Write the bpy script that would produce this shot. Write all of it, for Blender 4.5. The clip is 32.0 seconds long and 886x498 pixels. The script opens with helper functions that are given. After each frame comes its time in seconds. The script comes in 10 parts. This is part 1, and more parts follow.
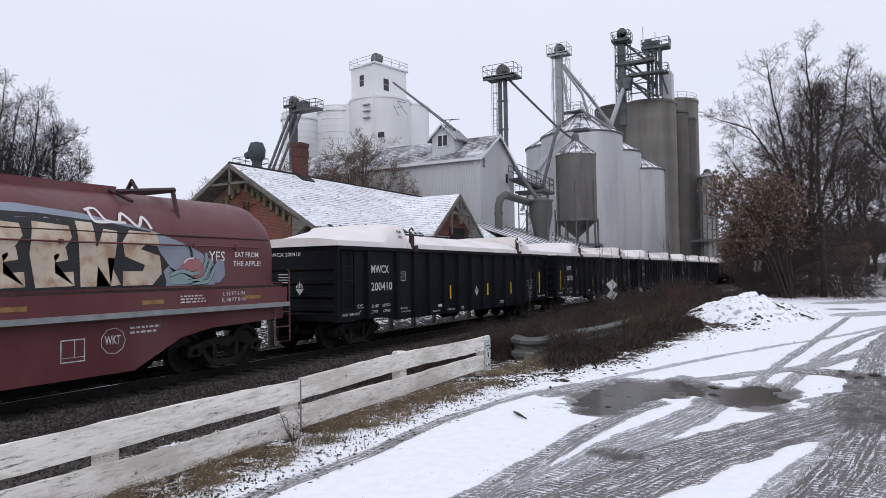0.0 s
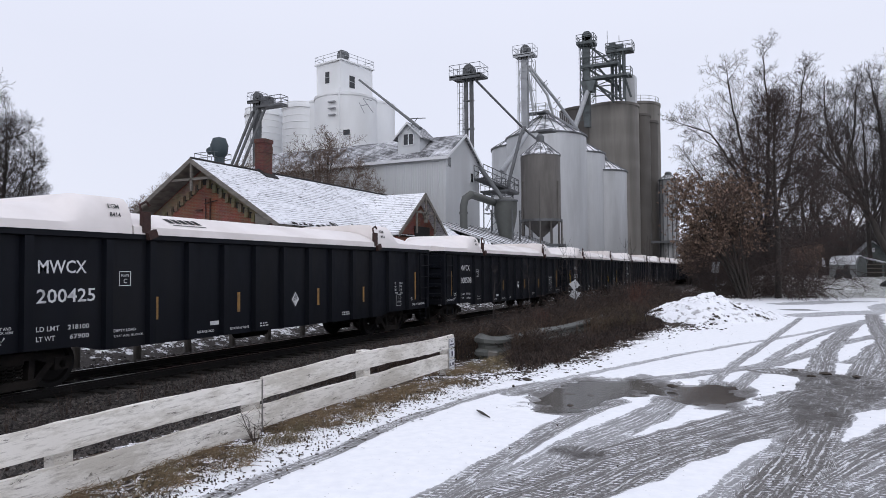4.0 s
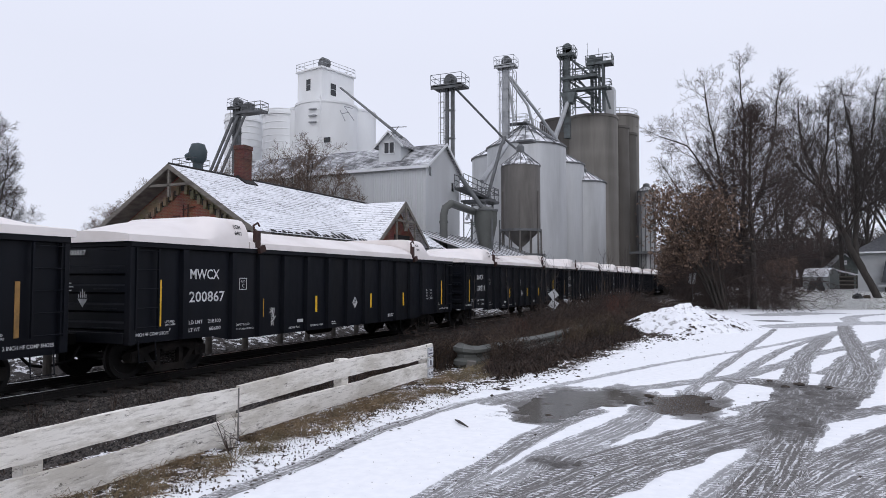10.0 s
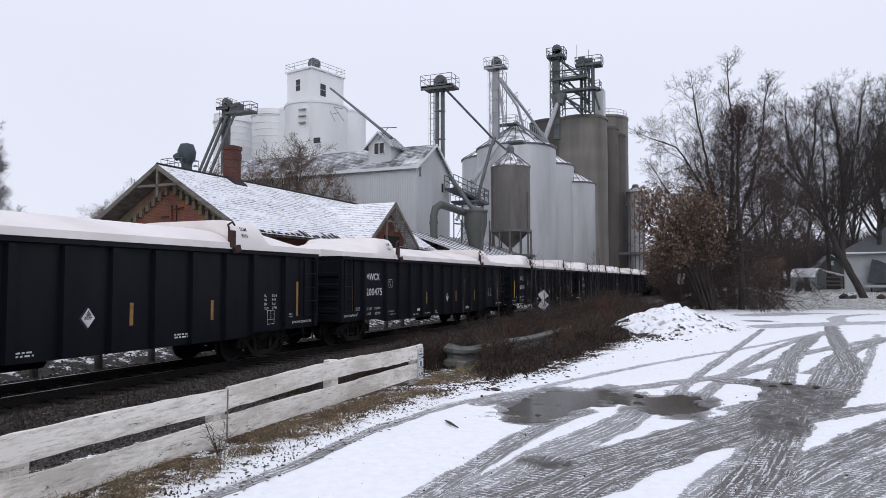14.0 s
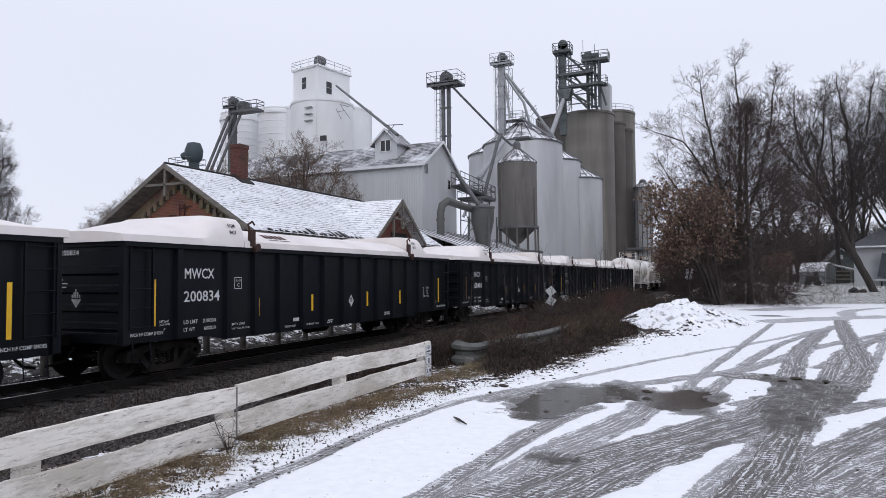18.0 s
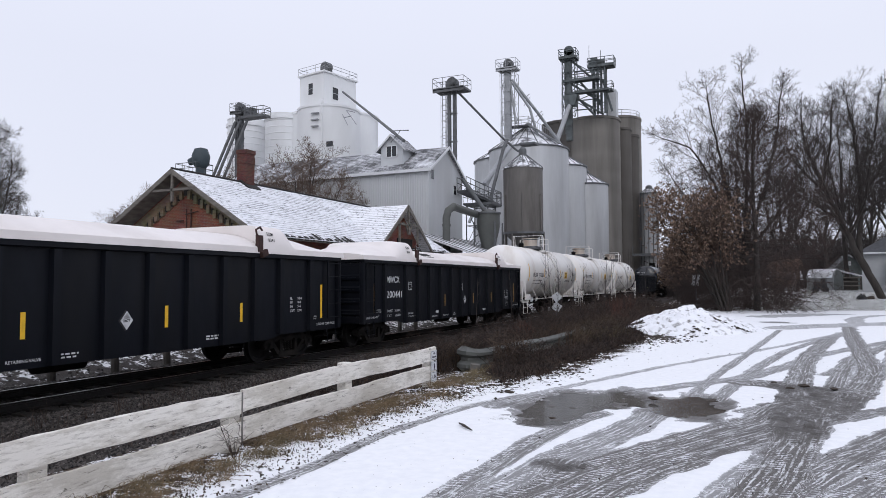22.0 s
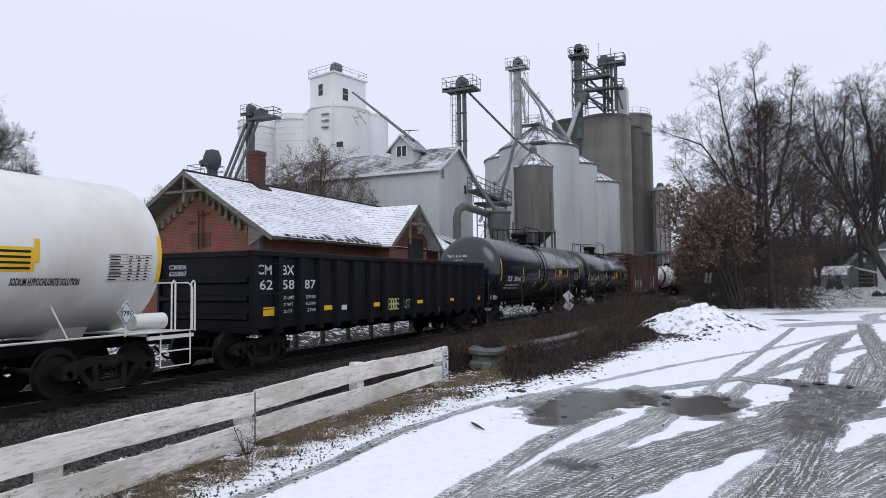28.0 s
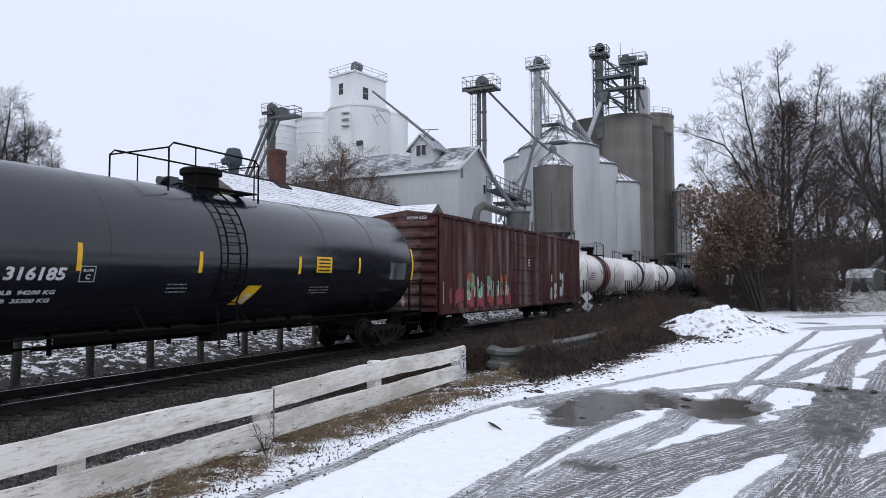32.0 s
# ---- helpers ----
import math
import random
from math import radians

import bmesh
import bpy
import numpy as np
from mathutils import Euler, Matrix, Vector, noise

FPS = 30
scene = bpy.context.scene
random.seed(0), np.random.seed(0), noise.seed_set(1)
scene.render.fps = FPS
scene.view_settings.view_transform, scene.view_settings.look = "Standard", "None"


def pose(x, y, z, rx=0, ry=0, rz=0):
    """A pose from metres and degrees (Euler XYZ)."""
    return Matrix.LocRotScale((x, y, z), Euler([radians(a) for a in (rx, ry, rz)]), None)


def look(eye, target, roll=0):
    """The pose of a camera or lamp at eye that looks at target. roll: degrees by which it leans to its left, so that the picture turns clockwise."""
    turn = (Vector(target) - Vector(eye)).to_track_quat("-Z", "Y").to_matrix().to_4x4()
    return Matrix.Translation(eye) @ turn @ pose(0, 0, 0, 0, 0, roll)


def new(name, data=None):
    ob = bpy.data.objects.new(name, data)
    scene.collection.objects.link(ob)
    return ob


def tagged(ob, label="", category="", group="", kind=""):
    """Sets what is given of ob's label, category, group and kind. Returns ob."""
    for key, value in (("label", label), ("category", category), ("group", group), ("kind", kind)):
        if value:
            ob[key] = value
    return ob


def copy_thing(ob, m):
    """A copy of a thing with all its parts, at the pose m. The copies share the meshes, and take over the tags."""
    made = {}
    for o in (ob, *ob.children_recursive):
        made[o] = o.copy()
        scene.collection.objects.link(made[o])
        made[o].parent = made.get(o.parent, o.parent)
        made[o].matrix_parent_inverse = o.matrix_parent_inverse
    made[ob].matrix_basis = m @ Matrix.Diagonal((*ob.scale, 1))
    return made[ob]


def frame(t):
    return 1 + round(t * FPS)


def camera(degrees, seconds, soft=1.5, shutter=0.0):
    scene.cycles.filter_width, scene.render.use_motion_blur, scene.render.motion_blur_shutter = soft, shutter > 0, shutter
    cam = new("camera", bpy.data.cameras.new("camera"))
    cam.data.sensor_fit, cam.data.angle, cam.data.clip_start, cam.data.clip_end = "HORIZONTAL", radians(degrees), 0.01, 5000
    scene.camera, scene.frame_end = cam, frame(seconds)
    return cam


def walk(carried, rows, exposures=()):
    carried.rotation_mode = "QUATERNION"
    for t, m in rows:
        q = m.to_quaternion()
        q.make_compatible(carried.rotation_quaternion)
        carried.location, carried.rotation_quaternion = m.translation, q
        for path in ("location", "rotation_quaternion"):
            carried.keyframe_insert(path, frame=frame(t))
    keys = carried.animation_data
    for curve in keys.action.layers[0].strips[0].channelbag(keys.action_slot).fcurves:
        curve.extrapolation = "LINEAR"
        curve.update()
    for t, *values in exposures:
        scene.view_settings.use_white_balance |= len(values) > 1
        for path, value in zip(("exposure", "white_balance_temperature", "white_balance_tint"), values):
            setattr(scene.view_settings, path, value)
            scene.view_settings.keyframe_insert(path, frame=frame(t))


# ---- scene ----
cam = camera(66.3, 32.0, soft=0.6)
EYE = (0.0, 0.0, 2.09)
# seconds, then the camera's turn in degrees about x, y and z
TURNS = [
    (0.0, 91.985, 0.843, 28.611), (0.5, 92.048, 0.686, 28.050), (1.0, 92.110, 0.581, 27.491), (1.5, 92.134, 0.540, 26.976),
    (2.0, 92.105, 0.540, 26.539), (2.5, 92.038, 0.560, 26.208), (3.0, 91.956, 0.571, 25.966), (3.5, 91.878, 0.537, 25.763),
    (5.5, 91.918, 0.195, 25.352), (6.0, 91.964, 0.156, 25.266), (6.5, 92.016, 0.068, 25.160), (7.0, 92.074, -0.028, 25.069),
    (7.5, 92.137, -0.084, 24.964), (8.0, 92.217, -0.120, 24.812), (8.5, 92.326, -0.125, 24.616), (9.0, 92.453, -0.118, 24.384),
    (9.5, 92.555, -0.098, 24.151), (10.0, 92.608, -0.032, 23.905), (10.5, 92.602, -0.005, 23.642), (11.0, 92.549, 0.006, 23.406),
    (11.5, 92.489, -0.007, 23.221), (12.0, 92.470, -0.016, 23.123), (12.5, 92.487, -0.015, 23.088), (13.0, 92.540, -0.041, 23.063),
    (13.5, 92.608, -0.033, 23.054), (14.0, 92.668, 0.013, 23.065), (14.5, 92.688, 0.090, 23.113), (16.5, 92.456, 0.393, 23.569),
    (17.0, 92.387, 0.392, 23.603), (17.5, 92.357, 0.430, 23.646), (18.0, 92.399, 0.414, 23.683), (18.5, 92.484, 0.432, 23.750),
    (19.0, 92.578, 0.425, 23.839), (19.5, 92.627, 0.410, 23.940), (20.0, 92.653, 0.393, 24.021), (20.5, 92.667, 0.381, 24.078),
    (21.0, 92.708, 0.360, 24.103), (21.5, 92.787, 0.316, 24.132), (22.0, 92.874, 0.284, 24.164), (22.5, 92.936, 0.270, 24.229),
    (23.0, 92.956, 0.284, 24.327), (23.5, 92.948, 0.331, 24.462), (24.0, 92.953, 0.386, 24.591), (24.5, 92.989, 0.449, 24.699),
    (25.0, 93.067, 0.516, 24.787), (25.5, 93.172, 0.641, 24.846), (27.5, 93.000, 0.714, 25.065), (28.0, 92.837, 0.639, 25.088),
    (28.5, 92.721, 0.611, 25.143), (29.0, 92.688, 0.587, 25.219), (29.5, 92.687, 0.538, 25.322), (30.0, 92.690, 0.473, 25.474),
    (30.5, 92.699, 0.367, 25.672), (31.0, 92.715, 0.219, 25.871), (31.5, 92.742, 0.154, 26.146), (32.0, 92.789, 0.097, 26.640)]
walk(cam, [(t, pose(*EYE, a, b, c)) for t, a, b, c in TURNS], [(0.0, 0.0, 6500, 10), (22.0, 0.0, 6500, 10), (28.0, 0.0, 6350, 8), (29.5, 0.0, 6350, 8), (31.0, 0.04, 6280, 8), (32.0, 0.04, 6280, 8)])

# ---- world and light: a pale overcast winter sky ----
world = bpy.data.worlds.new("overcast_sky")
scene.world = world
world.use_nodes = True
wn, wl = world.node_tree.nodes, world.node_tree.links
wn.clear()
SUN_HIGH, SUN_TURN = radians(32), radians(215)
sky = wn.new("ShaderNodeTexSky")
sky.sky_type, sky.sun_disc, sky.sun_elevation, sky.sun_rotation = "NISHITA", False, SUN_HIGH, SUN_TURN
sky_scale = wn.new("ShaderNodeVectorMath")
sky_scale.operation = "SCALE"
sky_scale.inputs["Scale"].default_value = 0.10
cloud_noise = wn.new("ShaderNodeTexNoise")
cloud_noise.inputs["Scale"].default_value = 1.6
cloud_noise.inputs["Detail"].default_value = 3.0
cloud_ramp = wn.new("ShaderNodeMix")
cloud_ramp.data_type = "RGBA"
cloud_ramp.inputs["A"].default_value = (0.79, 0.825, 0.975, 1)
cloud_ramp.inputs["B"].default_value = (0.86, 0.885, 1.01, 1)
# an overcast sky is brighter overhead than at the horizon
sky_co, sky_up, sky_gain, sky_lift = wn.new("ShaderNodeTexCoord"), wn.new("ShaderNodeSeparateXYZ"), wn.new("ShaderNodeMapRange"), wn.new("ShaderNodeVectorMath")
sky_gain.inputs["From Min"].default_value, sky_gain.inputs["From Max"].default_value = 0.30, 1.0
sky_gain.inputs["To Min"].default_value, sky_gain.inputs["To Max"].default_value = 1.0, 1.25
sky_lift.operation = "SCALE"
wl.new(sky_co.outputs["Generated"], sky_up.inputs[0])
wl.new(sky_up.outputs["Z"], sky_gain.inputs["Value"])
sky_mix = wn.new("ShaderNodeMix")
sky_mix.data_type = "RGBA"
sky_mix.inputs["Factor"].default_value = 0.93
back = wn.new("ShaderNodeBackground")
back.inputs["Strength"].default_value = 1.0
wout = wn.new("ShaderNodeOutputWorld")
wl.new(sky.outputs["Color"], sky_scale.inputs[0])
wl.new(cloud_noise.outputs["Fac"], cloud_ramp.inputs["Factor"])
wl.new(sky_scale.outputs["Vector"], sky_mix.inputs["A"])
wl.new(cloud_ramp.outputs["Result"], sky_mix.inputs["B"])
wl.new(sky_mix.outputs["Result"], sky_lift.inputs[0])
wl.new(sky_gain.outputs["Result"], sky_lift.inputs["Scale"])
wl.new(sky_lift.outputs["Vector"], back.inputs["Color"])
wl.new(back.outputs["Background"], wout.inputs["Surface"])
sun_data = bpy.data.lights.new("sun", "SUN")
sun_data.energy, sun_data.angle, sun_data.color = 0.5, radians(30), (1.0, 0.97, 0.93)
sun = new("sun", sun_data)
sun.matrix_world = look((40, -60, 60), (0, 20, 0))
scene.view_settings.exposure = 0.0

# ---- mesh tools ----
class Geo:
    """Collects points and faces for one mesh."""

    def __init__(self):
        self.v, self.f = [], []

    def add(self, vs, fs):
        n = len(self.v)
        self.v.extend(vs)
        self.f.extend([tuple(i + n for i in f) for f in fs])
        return self

    def box(self, x0, x1, y0, y1, z0, z1):
        return self.add([(x0, y0, z0), (x1, y0, z0), (x1, y1, z0), (x0, y1, z0), (x0, y0, z1), (x1, y0, z1), (x1, y1, z1), (x0, y1, z1)],
                        [(3, 2, 1, 0), (4, 5, 6, 7), (0, 1, 5, 4), (1, 2, 6, 5), (2, 3, 7, 6), (3, 0, 4, 7)])

    def obox(self, m, sx, sy, sz):
        """A box of that size about the pose m."""
        b = Geo().box(-sx / 2, sx / 2, -sy / 2, sy / 2, -sz / 2, sz / 2)
        return self.add([tuple(m @ Vector(p)) for p in b.v], b.f)

    def cbox(self, x0, x1, y0, y1, z0, z1, c=0.01):
        """A box whose edges are chamfered."""
        vs, fs = [], []
        xs, ys, zs = (x0, x1), (y0, y1), (z0, z1)
        idx = {}
        for i in range(2):
            for j in range(2):
                for k in range(2):
                    sx, sy, sz = (1 if i == 0 else -1), (1 if j == 0 else -1), (1 if k == 0 else -1)
                    base = (xs[i], ys[j], zs[k])
                    for a, off in ((0, (0, sy * c, sz * c)), (1, (sx * c, 0, sz * c)), (2, (sx * c, sy * c, 0))):
                        idx[i, j, k, a] = len(vs)
                        vs.append(tuple(base[q] + off[q] for q in range(3)))
        for s in range(2):
            quad = [idx[s, 0, 0, 0], idx[s, 1, 0, 0], idx[s, 1, 1, 0], idx[s, 0, 1, 0]]
            fs.append(tuple(quad if s else quad[::-1]))
            quad = [idx[0, s, 0, 1], idx[1, s, 0, 1], idx[1, s, 1, 1], idx[0, s, 1, 1]]
            fs.append(tuple(quad[::-1] if s else quad))
            quad = [idx[0, 0, s, 2], idx[1, 0, s, 2], idx[1, 1, s, 2], idx[0, 1, s, 2]]
            fs.append(tuple(quad if s else quad[::-1]))
        for a, b in ((0, 1), (0, 2), (1, 2)):
            third = 3 - a - b
            for p in range(2):
                for q in range(2):
                    def key(u, w):
                        c3 = [0, 0, 0]
                        c3[a], c3[b], c3[third] = p, q, u
                        return idx[c3[0], c3[1], c3[2], w]
                    fs.append((key(0, a), key(0, b), key(1, b), key(1, a)))
        for i in range(2):
            for j in range(2):
                for k in range(2):
                    fs.append((idx[i, j, k, 0], idx[i, j, k, 1], idx[i, j, k, 2]))
        return self.add(vs, fs)

    def tube(self, pts, r, n=6, cap=True):
        """A tube along the points; r is one radius or one for each point."""
        pts = [Vector(p) for p in pts]
        rs = r if isinstance(r, (list, tuple)) else [r] * len(pts)
        vs, fs = [], []
        side = None
        for i, p in enumerate(pts):
            d = (pts[min(i + 1, len(pts) - 1)] - pts[max(i - 1, 0)]).normalized()
            if side is None or side.cross(d).length < 1e-3:
                side = d.orthogonal().normalized()
            a = (side - d * side.dot(d)).normalized()
            side = a
            b = d.cross(a)
            for k in range(n):
                w = 2 * math.pi * (k + 0.5) / n
                vs.append(tuple(p + (a * math.cos(w) + b * math.sin(w)) * rs[i]))
        for i in range(len(pts) - 1):
            for k in range(n):
                k2 = (k + 1) % n
                fs.append((i * n + k, i * n + k2, (i + 1) * n + k2, (i + 1) * n + k))
        if cap:
            fs.append(tuple(range(n))[::-1])
            fs.append(tuple((len(pts) - 1) * n + k for k in range(n)))
        return self.add(vs, fs)

    def lathe(self, prof, n=32, at=(0, 0, 0), axis="z", cap=True):
        """Turns the profile of (radius, height) about an axis."""
        vs, fs = [], []
        for r, h in prof:
            for k in range(n):
                w = 2 * math.pi * k / n
                c, s = r * math.cos(w), r * math.sin(w)
                p = {"z": (c, s, h), "y": (s, h, c), "x": (h, c, s)}[axis]
                vs.append((p[0] + at[0], p[1] + at[1], p[2] + at[2]))
        for i in range(len(prof) - 1):
            for k in range(n):
                k2 = (k + 1) % n
                fs.append((i * n + k, i * n + k2, (i + 1) * n + k2, (i + 1) * n + k))
        if cap:
            fs.append(tuple(range(n))[::-1])
            fs.append(tuple((len(prof) - 1) * n + k for k in range(n)))
        return self.add(vs, fs)

    def prism(self, poly, a, b, axis="y"):
        """A polygon drawn out from a to b. axis y: (x, z) points; x: (y, z); z: (x, y)."""
        n = len(poly)
        put = {"y": lambda p, w: (p[0], w, p[1]), "x": lambda p, w: (w, p[0], p[1]), "z": lambda p, w: (p[0], p[1], w)}[axis]
        vs = [put(p, a) for p in poly] + [put(p, b) for p in poly]
        fs = [tuple(range(n)), tuple(range(n, 2 * n))[::-1]]
        fs += [(i, n + i, n + (i + 1) % n, (i + 1) % n) for i in range(n)]
        return self.add(vs, fs)

    def mesh(self, name, smooth=False):
        me = bpy.data.meshes.new(name)
        me.from_pydata(self.v, [], self.f)
        bm = bmesh.new()
        bm.from_mesh(me)
        bmesh.ops.recalc_face_normals(bm, faces=bm.faces)
        bm.to_mesh(me)
        bm.free()
        if smooth:
            me.shade_smooth()
            me.set_sharp_from_angle(angle=radians(38))
        return me


def part(name, geo, material, parent=None, label="", smooth=False, at=None):
    """One mesh object, under a thing or under a part."""
    me = geo.mesh(name, smooth) if isinstance(geo, Geo) else geo
    if material and not me.materials:
        me.materials.append(material)
    ob = new(name, me)
    if parent is not None:
        ob.parent = parent
    if at is not None:
        ob.matrix_basis = at
    if label:
        ob["label"] = label
    return ob


def pieces(name, geo, material, parent, label=""):
    """Each connected piece of the shape as a part of its own."""
    root = list(range(len(geo.v)))

    def find(i):
        while root[i] != i:
            root[i] = root[root[i]]
            i = root[i]
        return i

    for f in geo.f:
        for i in f[1:]:
            root[find(i)] = find(f[0])
    heaps = {}
    for f in geo.f:
        heaps.setdefault(find(f[0]), []).append(f)
    for faces in heaps.values():
        at = {}
        for f in faces:
            for i in f:
                at.setdefault(i, len(at))
        g = Geo()
        g.v = [geo.v[i] for i in at]
        g.f = [tuple(at[i] for i in f) for f in faces]
        part(name, g, material, parent, label)


def thing(name, label, category, group="", kind="", at=None):
    """An empty at the base of a thing, which parents its parts."""
    ob = tagged(new(name), label, category, group, kind)
    if at is not None:
        ob.matrix_basis = at
    return ob


def solid(name, geo, material, label, category, group="", kind="", smooth=False, at=None):
    """A thing of one mesh."""
    return tagged(part(name, geo, material, None, "", smooth, at), label, category, group, kind)


# ---- materials ----
def shade(name, base, rough=0.7, metal=0.0, vary=0.25, scale=3.0, dirt=None, dirt_amount=0.35, dirt_scale=1.2, bump=0.15, bump_scale=40.0,
          stretch=(1, 1, 1), coat=0.0, island=0.0, each=0.0, gloss=0.5, dirt_from=0.48):
    """A painted, stony or wooden surface: colour that varies at two scales, dirt in patches and fine relief."""
    m = bpy.data.materials.new(name)
    m.use_nodes = True
    n, l = m.node_tree.nodes, m.node_tree.links
    b = n["Principled BSDF"]
    b.inputs["Roughness"].default_value, b.inputs["Metallic"].default_value = rough, metal
    b.inputs["Coat Weight"].default_value = coat
    b.inputs["Specular IOR Level"].default_value = gloss
    co, mp = n.new("ShaderNodeTexCoord"), n.new("ShaderNodeMapping")
    mp.inputs["Scale"].default_value = stretch
    l.new(co.outputs["Object"], mp.inputs["Vector"])

    def fog(s, detail=4.0):
        t = n.new("ShaderNodeTexNoise")
        t.inputs["Scale"].default_value, t.inputs["Detail"].default_value = s, detail
        l.new(mp.outputs["Vector"], t.inputs["Vector"])
        return t.outputs["Fac"]

    def mixed(fac, a, c):
        x = n.new("ShaderNodeMix")
        x.data_type = "RGBA"
        for key, value in (("Factor", fac), ("A", a), ("B", c)):
            if hasattr(value, "links"):
                l.new(value, x.inputs[key])
            else:
                x.inputs[key].default_value = value if key == "Factor" else (*value, 1)
        return x.outputs["Result"]

    def ramp(fac, lo, hi):
        x = n.new("ShaderNodeMapRange")
        x.inputs["From Min"].default_value, x.inputs["From Max"].default_value = lo, hi
        l.new(fac, x.inputs["Value"])
        return x.outputs["Result"]

    dark, light = tuple(c * (1 - vary) for c in base), tuple(min(1, c * (1 + vary)) for c in base)
    col = mixed(ramp(fog(scale), 0.3, 0.7), dark, light)
    fine = fog(scale * 9)
    col = mixed(ramp(fine, 0.35, 0.75), col, mixed(0.35, col, dark))
    if dirt:
        spots = n.new("ShaderNodeMath")
        spots.operation = "MULTIPLY"
        l.new(ramp(fog(dirt_scale, 8.0), dirt_from, dirt_from + 0.18), spots.inputs[0])
        spots.inputs[1].default_value = dirt_amount
        col = mixed(spots.outputs[0], col, dirt)
    if island or each:
        pick = n.new("ShaderNodeObjectInfo" if each else "ShaderNodeNewGeometry")
        tone = n.new("ShaderNodeMapRange")
        w = each or island
        tone.inputs["To Min"].default_value, tone.inputs["To Max"].default_value = 1 - w, 1 + w
        l.new(pick.outputs["Random" if each else "Random Per Island"], tone.inputs["Value"])
        sc = n.new("ShaderNodeVectorMath")
        sc.operation = "SCALE"
        l.new(col, sc.inputs[0])
        l.new(tone.outputs["Result"], sc.inputs["Scale"])
        col = sc.outputs["Vector"]
    l.new(col, b.inputs["Base Color"])
    if bump:
        bp = n.new("ShaderNodeBump")
        bp.inputs["Strength"].default_value, bp.inputs["Distance"].default_value = bump, 0.02
        l.new(fog(bump_scale, 5.0), bp.inputs["Height"])
        l.new(bp.outputs["Normal"], b.inputs["Normal"])
    rr = n.new("ShaderNodeMapRange")
    rr.inputs["To Min"].default_value, rr.inputs["To Max"].default_value = max(0.02, rough - 0.12), min(1, rough + 0.12)
    l.new(fine, rr.inputs["Value"])
    l.new(rr.outputs["Result"], b.inputs["Roughness"])
    return m


BLACK = shade("black_car_paint", (0.0042, 0.0054, 0.0092), 0.5, vary=0.35, scale=0.8, dirt=(0.014, 0.0135, 0.014), dirt_amount=0.45, dirt_scale=0.9, bump=0.06, stretch=(1, 1, 0.35), gloss=0.16)
TANKBLACK = shade("glossy_black_tank_paint", (0.0055, 0.0072, 0.0125), 0.2, vary=0.2, scale=0.7, dirt=(0.014, 0.014, 0.015), dirt_amount=0.3, dirt_scale=0.6, bump=0.006, gloss=0.75)
TANKWHITE = shade("white_tank_paint", (0.80, 0.775, 0.745), 0.35, vary=0.05, scale=0.6, dirt=(0.54, 0.46, 0.38), dirt_amount=0.6, dirt_scale=0.8, bump=0.03, stretch=(1, 1, 0.4))
TANKSTAIN = shade("rust_stained_white_paint", (0.62, 0.56, 0.49), 0.5, vary=0.2, scale=2.0, dirt=(0.30, 0.19, 0.12), dirt_amount=0.6, dirt_scale=1.5, stretch=(1, 1, 0.3))
MAROON = shade("maroon_car_paint", (0.118, 0.030, 0.034), 0.5, vary=0.18, scale=0.8, dirt=(0.15, 0.08, 0.075), dirt_amount=0.45, dirt_scale=0.7, bump=0.05, stretch=(1, 1, 0.4), gloss=0.35)
BOXRED = shade("weathered_boxcar_red", (0.062, 0.021, 0.020), 0.75, vary=0.3, scale=1.2, dirt=(0.20, 0.15, 0.14), dirt_amount=0.75, dirt_scale=0.9, bump=0.1, stretch=(1, 2.5, 0.22), gloss=0.25)
# grimy steel made near black: shade beneath the cars is put into its colour
UNDER = shade("shaded_grimy_steel", (0.0045, 0.0042, 0.0042), 0.8, vary=0.35, scale=4, dirt=(0.014, 0.0115, 0.010), dirt_amount=0.4, dirt_scale=3, gloss=0.12)
TRUCKSTEEL = shade("dusty_cast_steel", (0.016, 0.0142, 0.0135), 0.8, vary=0.4, scale=4, dirt=(0.034, 0.028, 0.024), dirt_amount=0.5, dirt_scale=3, gloss=0.15)
WHEEL = shade("wheel_steel", (0.012, 0.011, 0.011), 0.6, 0.3, vary=0.3, scale=5, gloss=0.3)
LID = shade("white_lid", (0.80, 0.75, 0.725), 0.5, vary=0.05, scale=0.8, dirt=(0.60, 0.54, 0.50), dirt_amount=0.4, dirt_scale=0.7, bump=0.05)
RUST = shade("rusty_iron", (0.050, 0.022, 0.018), 0.85, vary=0.4, scale=8, dirt=(0.015, 0.012, 0.012), dirt_amount=0.6, dirt_scale=5)
LETTER = shade("white_lettering", (0.66, 0.67, 0.68), 0.6, vary=0.10, scale=6, dirt=(0.20, 0.20, 0.21), dirt_amount=0.5, dirt_scale=5, bump=0)
INK = shade("black_lettering", (0.015, 0.015, 0.016), 0.6, vary=0.1, bump=0)
YELLOW = shade("yellow_reflector", (0.85, 0.50, 0.02), 0.45, vary=0.12, scale=6, bump=0)
OCHRE = shade("dirty_reflector", (0.30, 0.165, 0.045), 0.6, vary=0.2, scale=6, dirt=(0.1, 0.07, 0.04), dirt_amount=0.5, dirt_scale=7, bump=0)
STEEL = shade("rail_steel", (0.011, 0.0095, 0.009), 0.6, 0.2, vary=0.3, scale=3, gloss=0.3)
RAILTOP = shade("polished_rail_head", (0.30, 0.29, 0.28), 0.3, 1.0, vary=0.1, scale=3, bump=0.02)
# creosote brown, darkened further to hold the shade under the train
TIE = shade("creosoted_tie", (0.013, 0.011, 0.009), 0.9, vary=0.35, scale=4, stretch=(6, 1, 1), each=0.25)

TRACK_X = -12.77


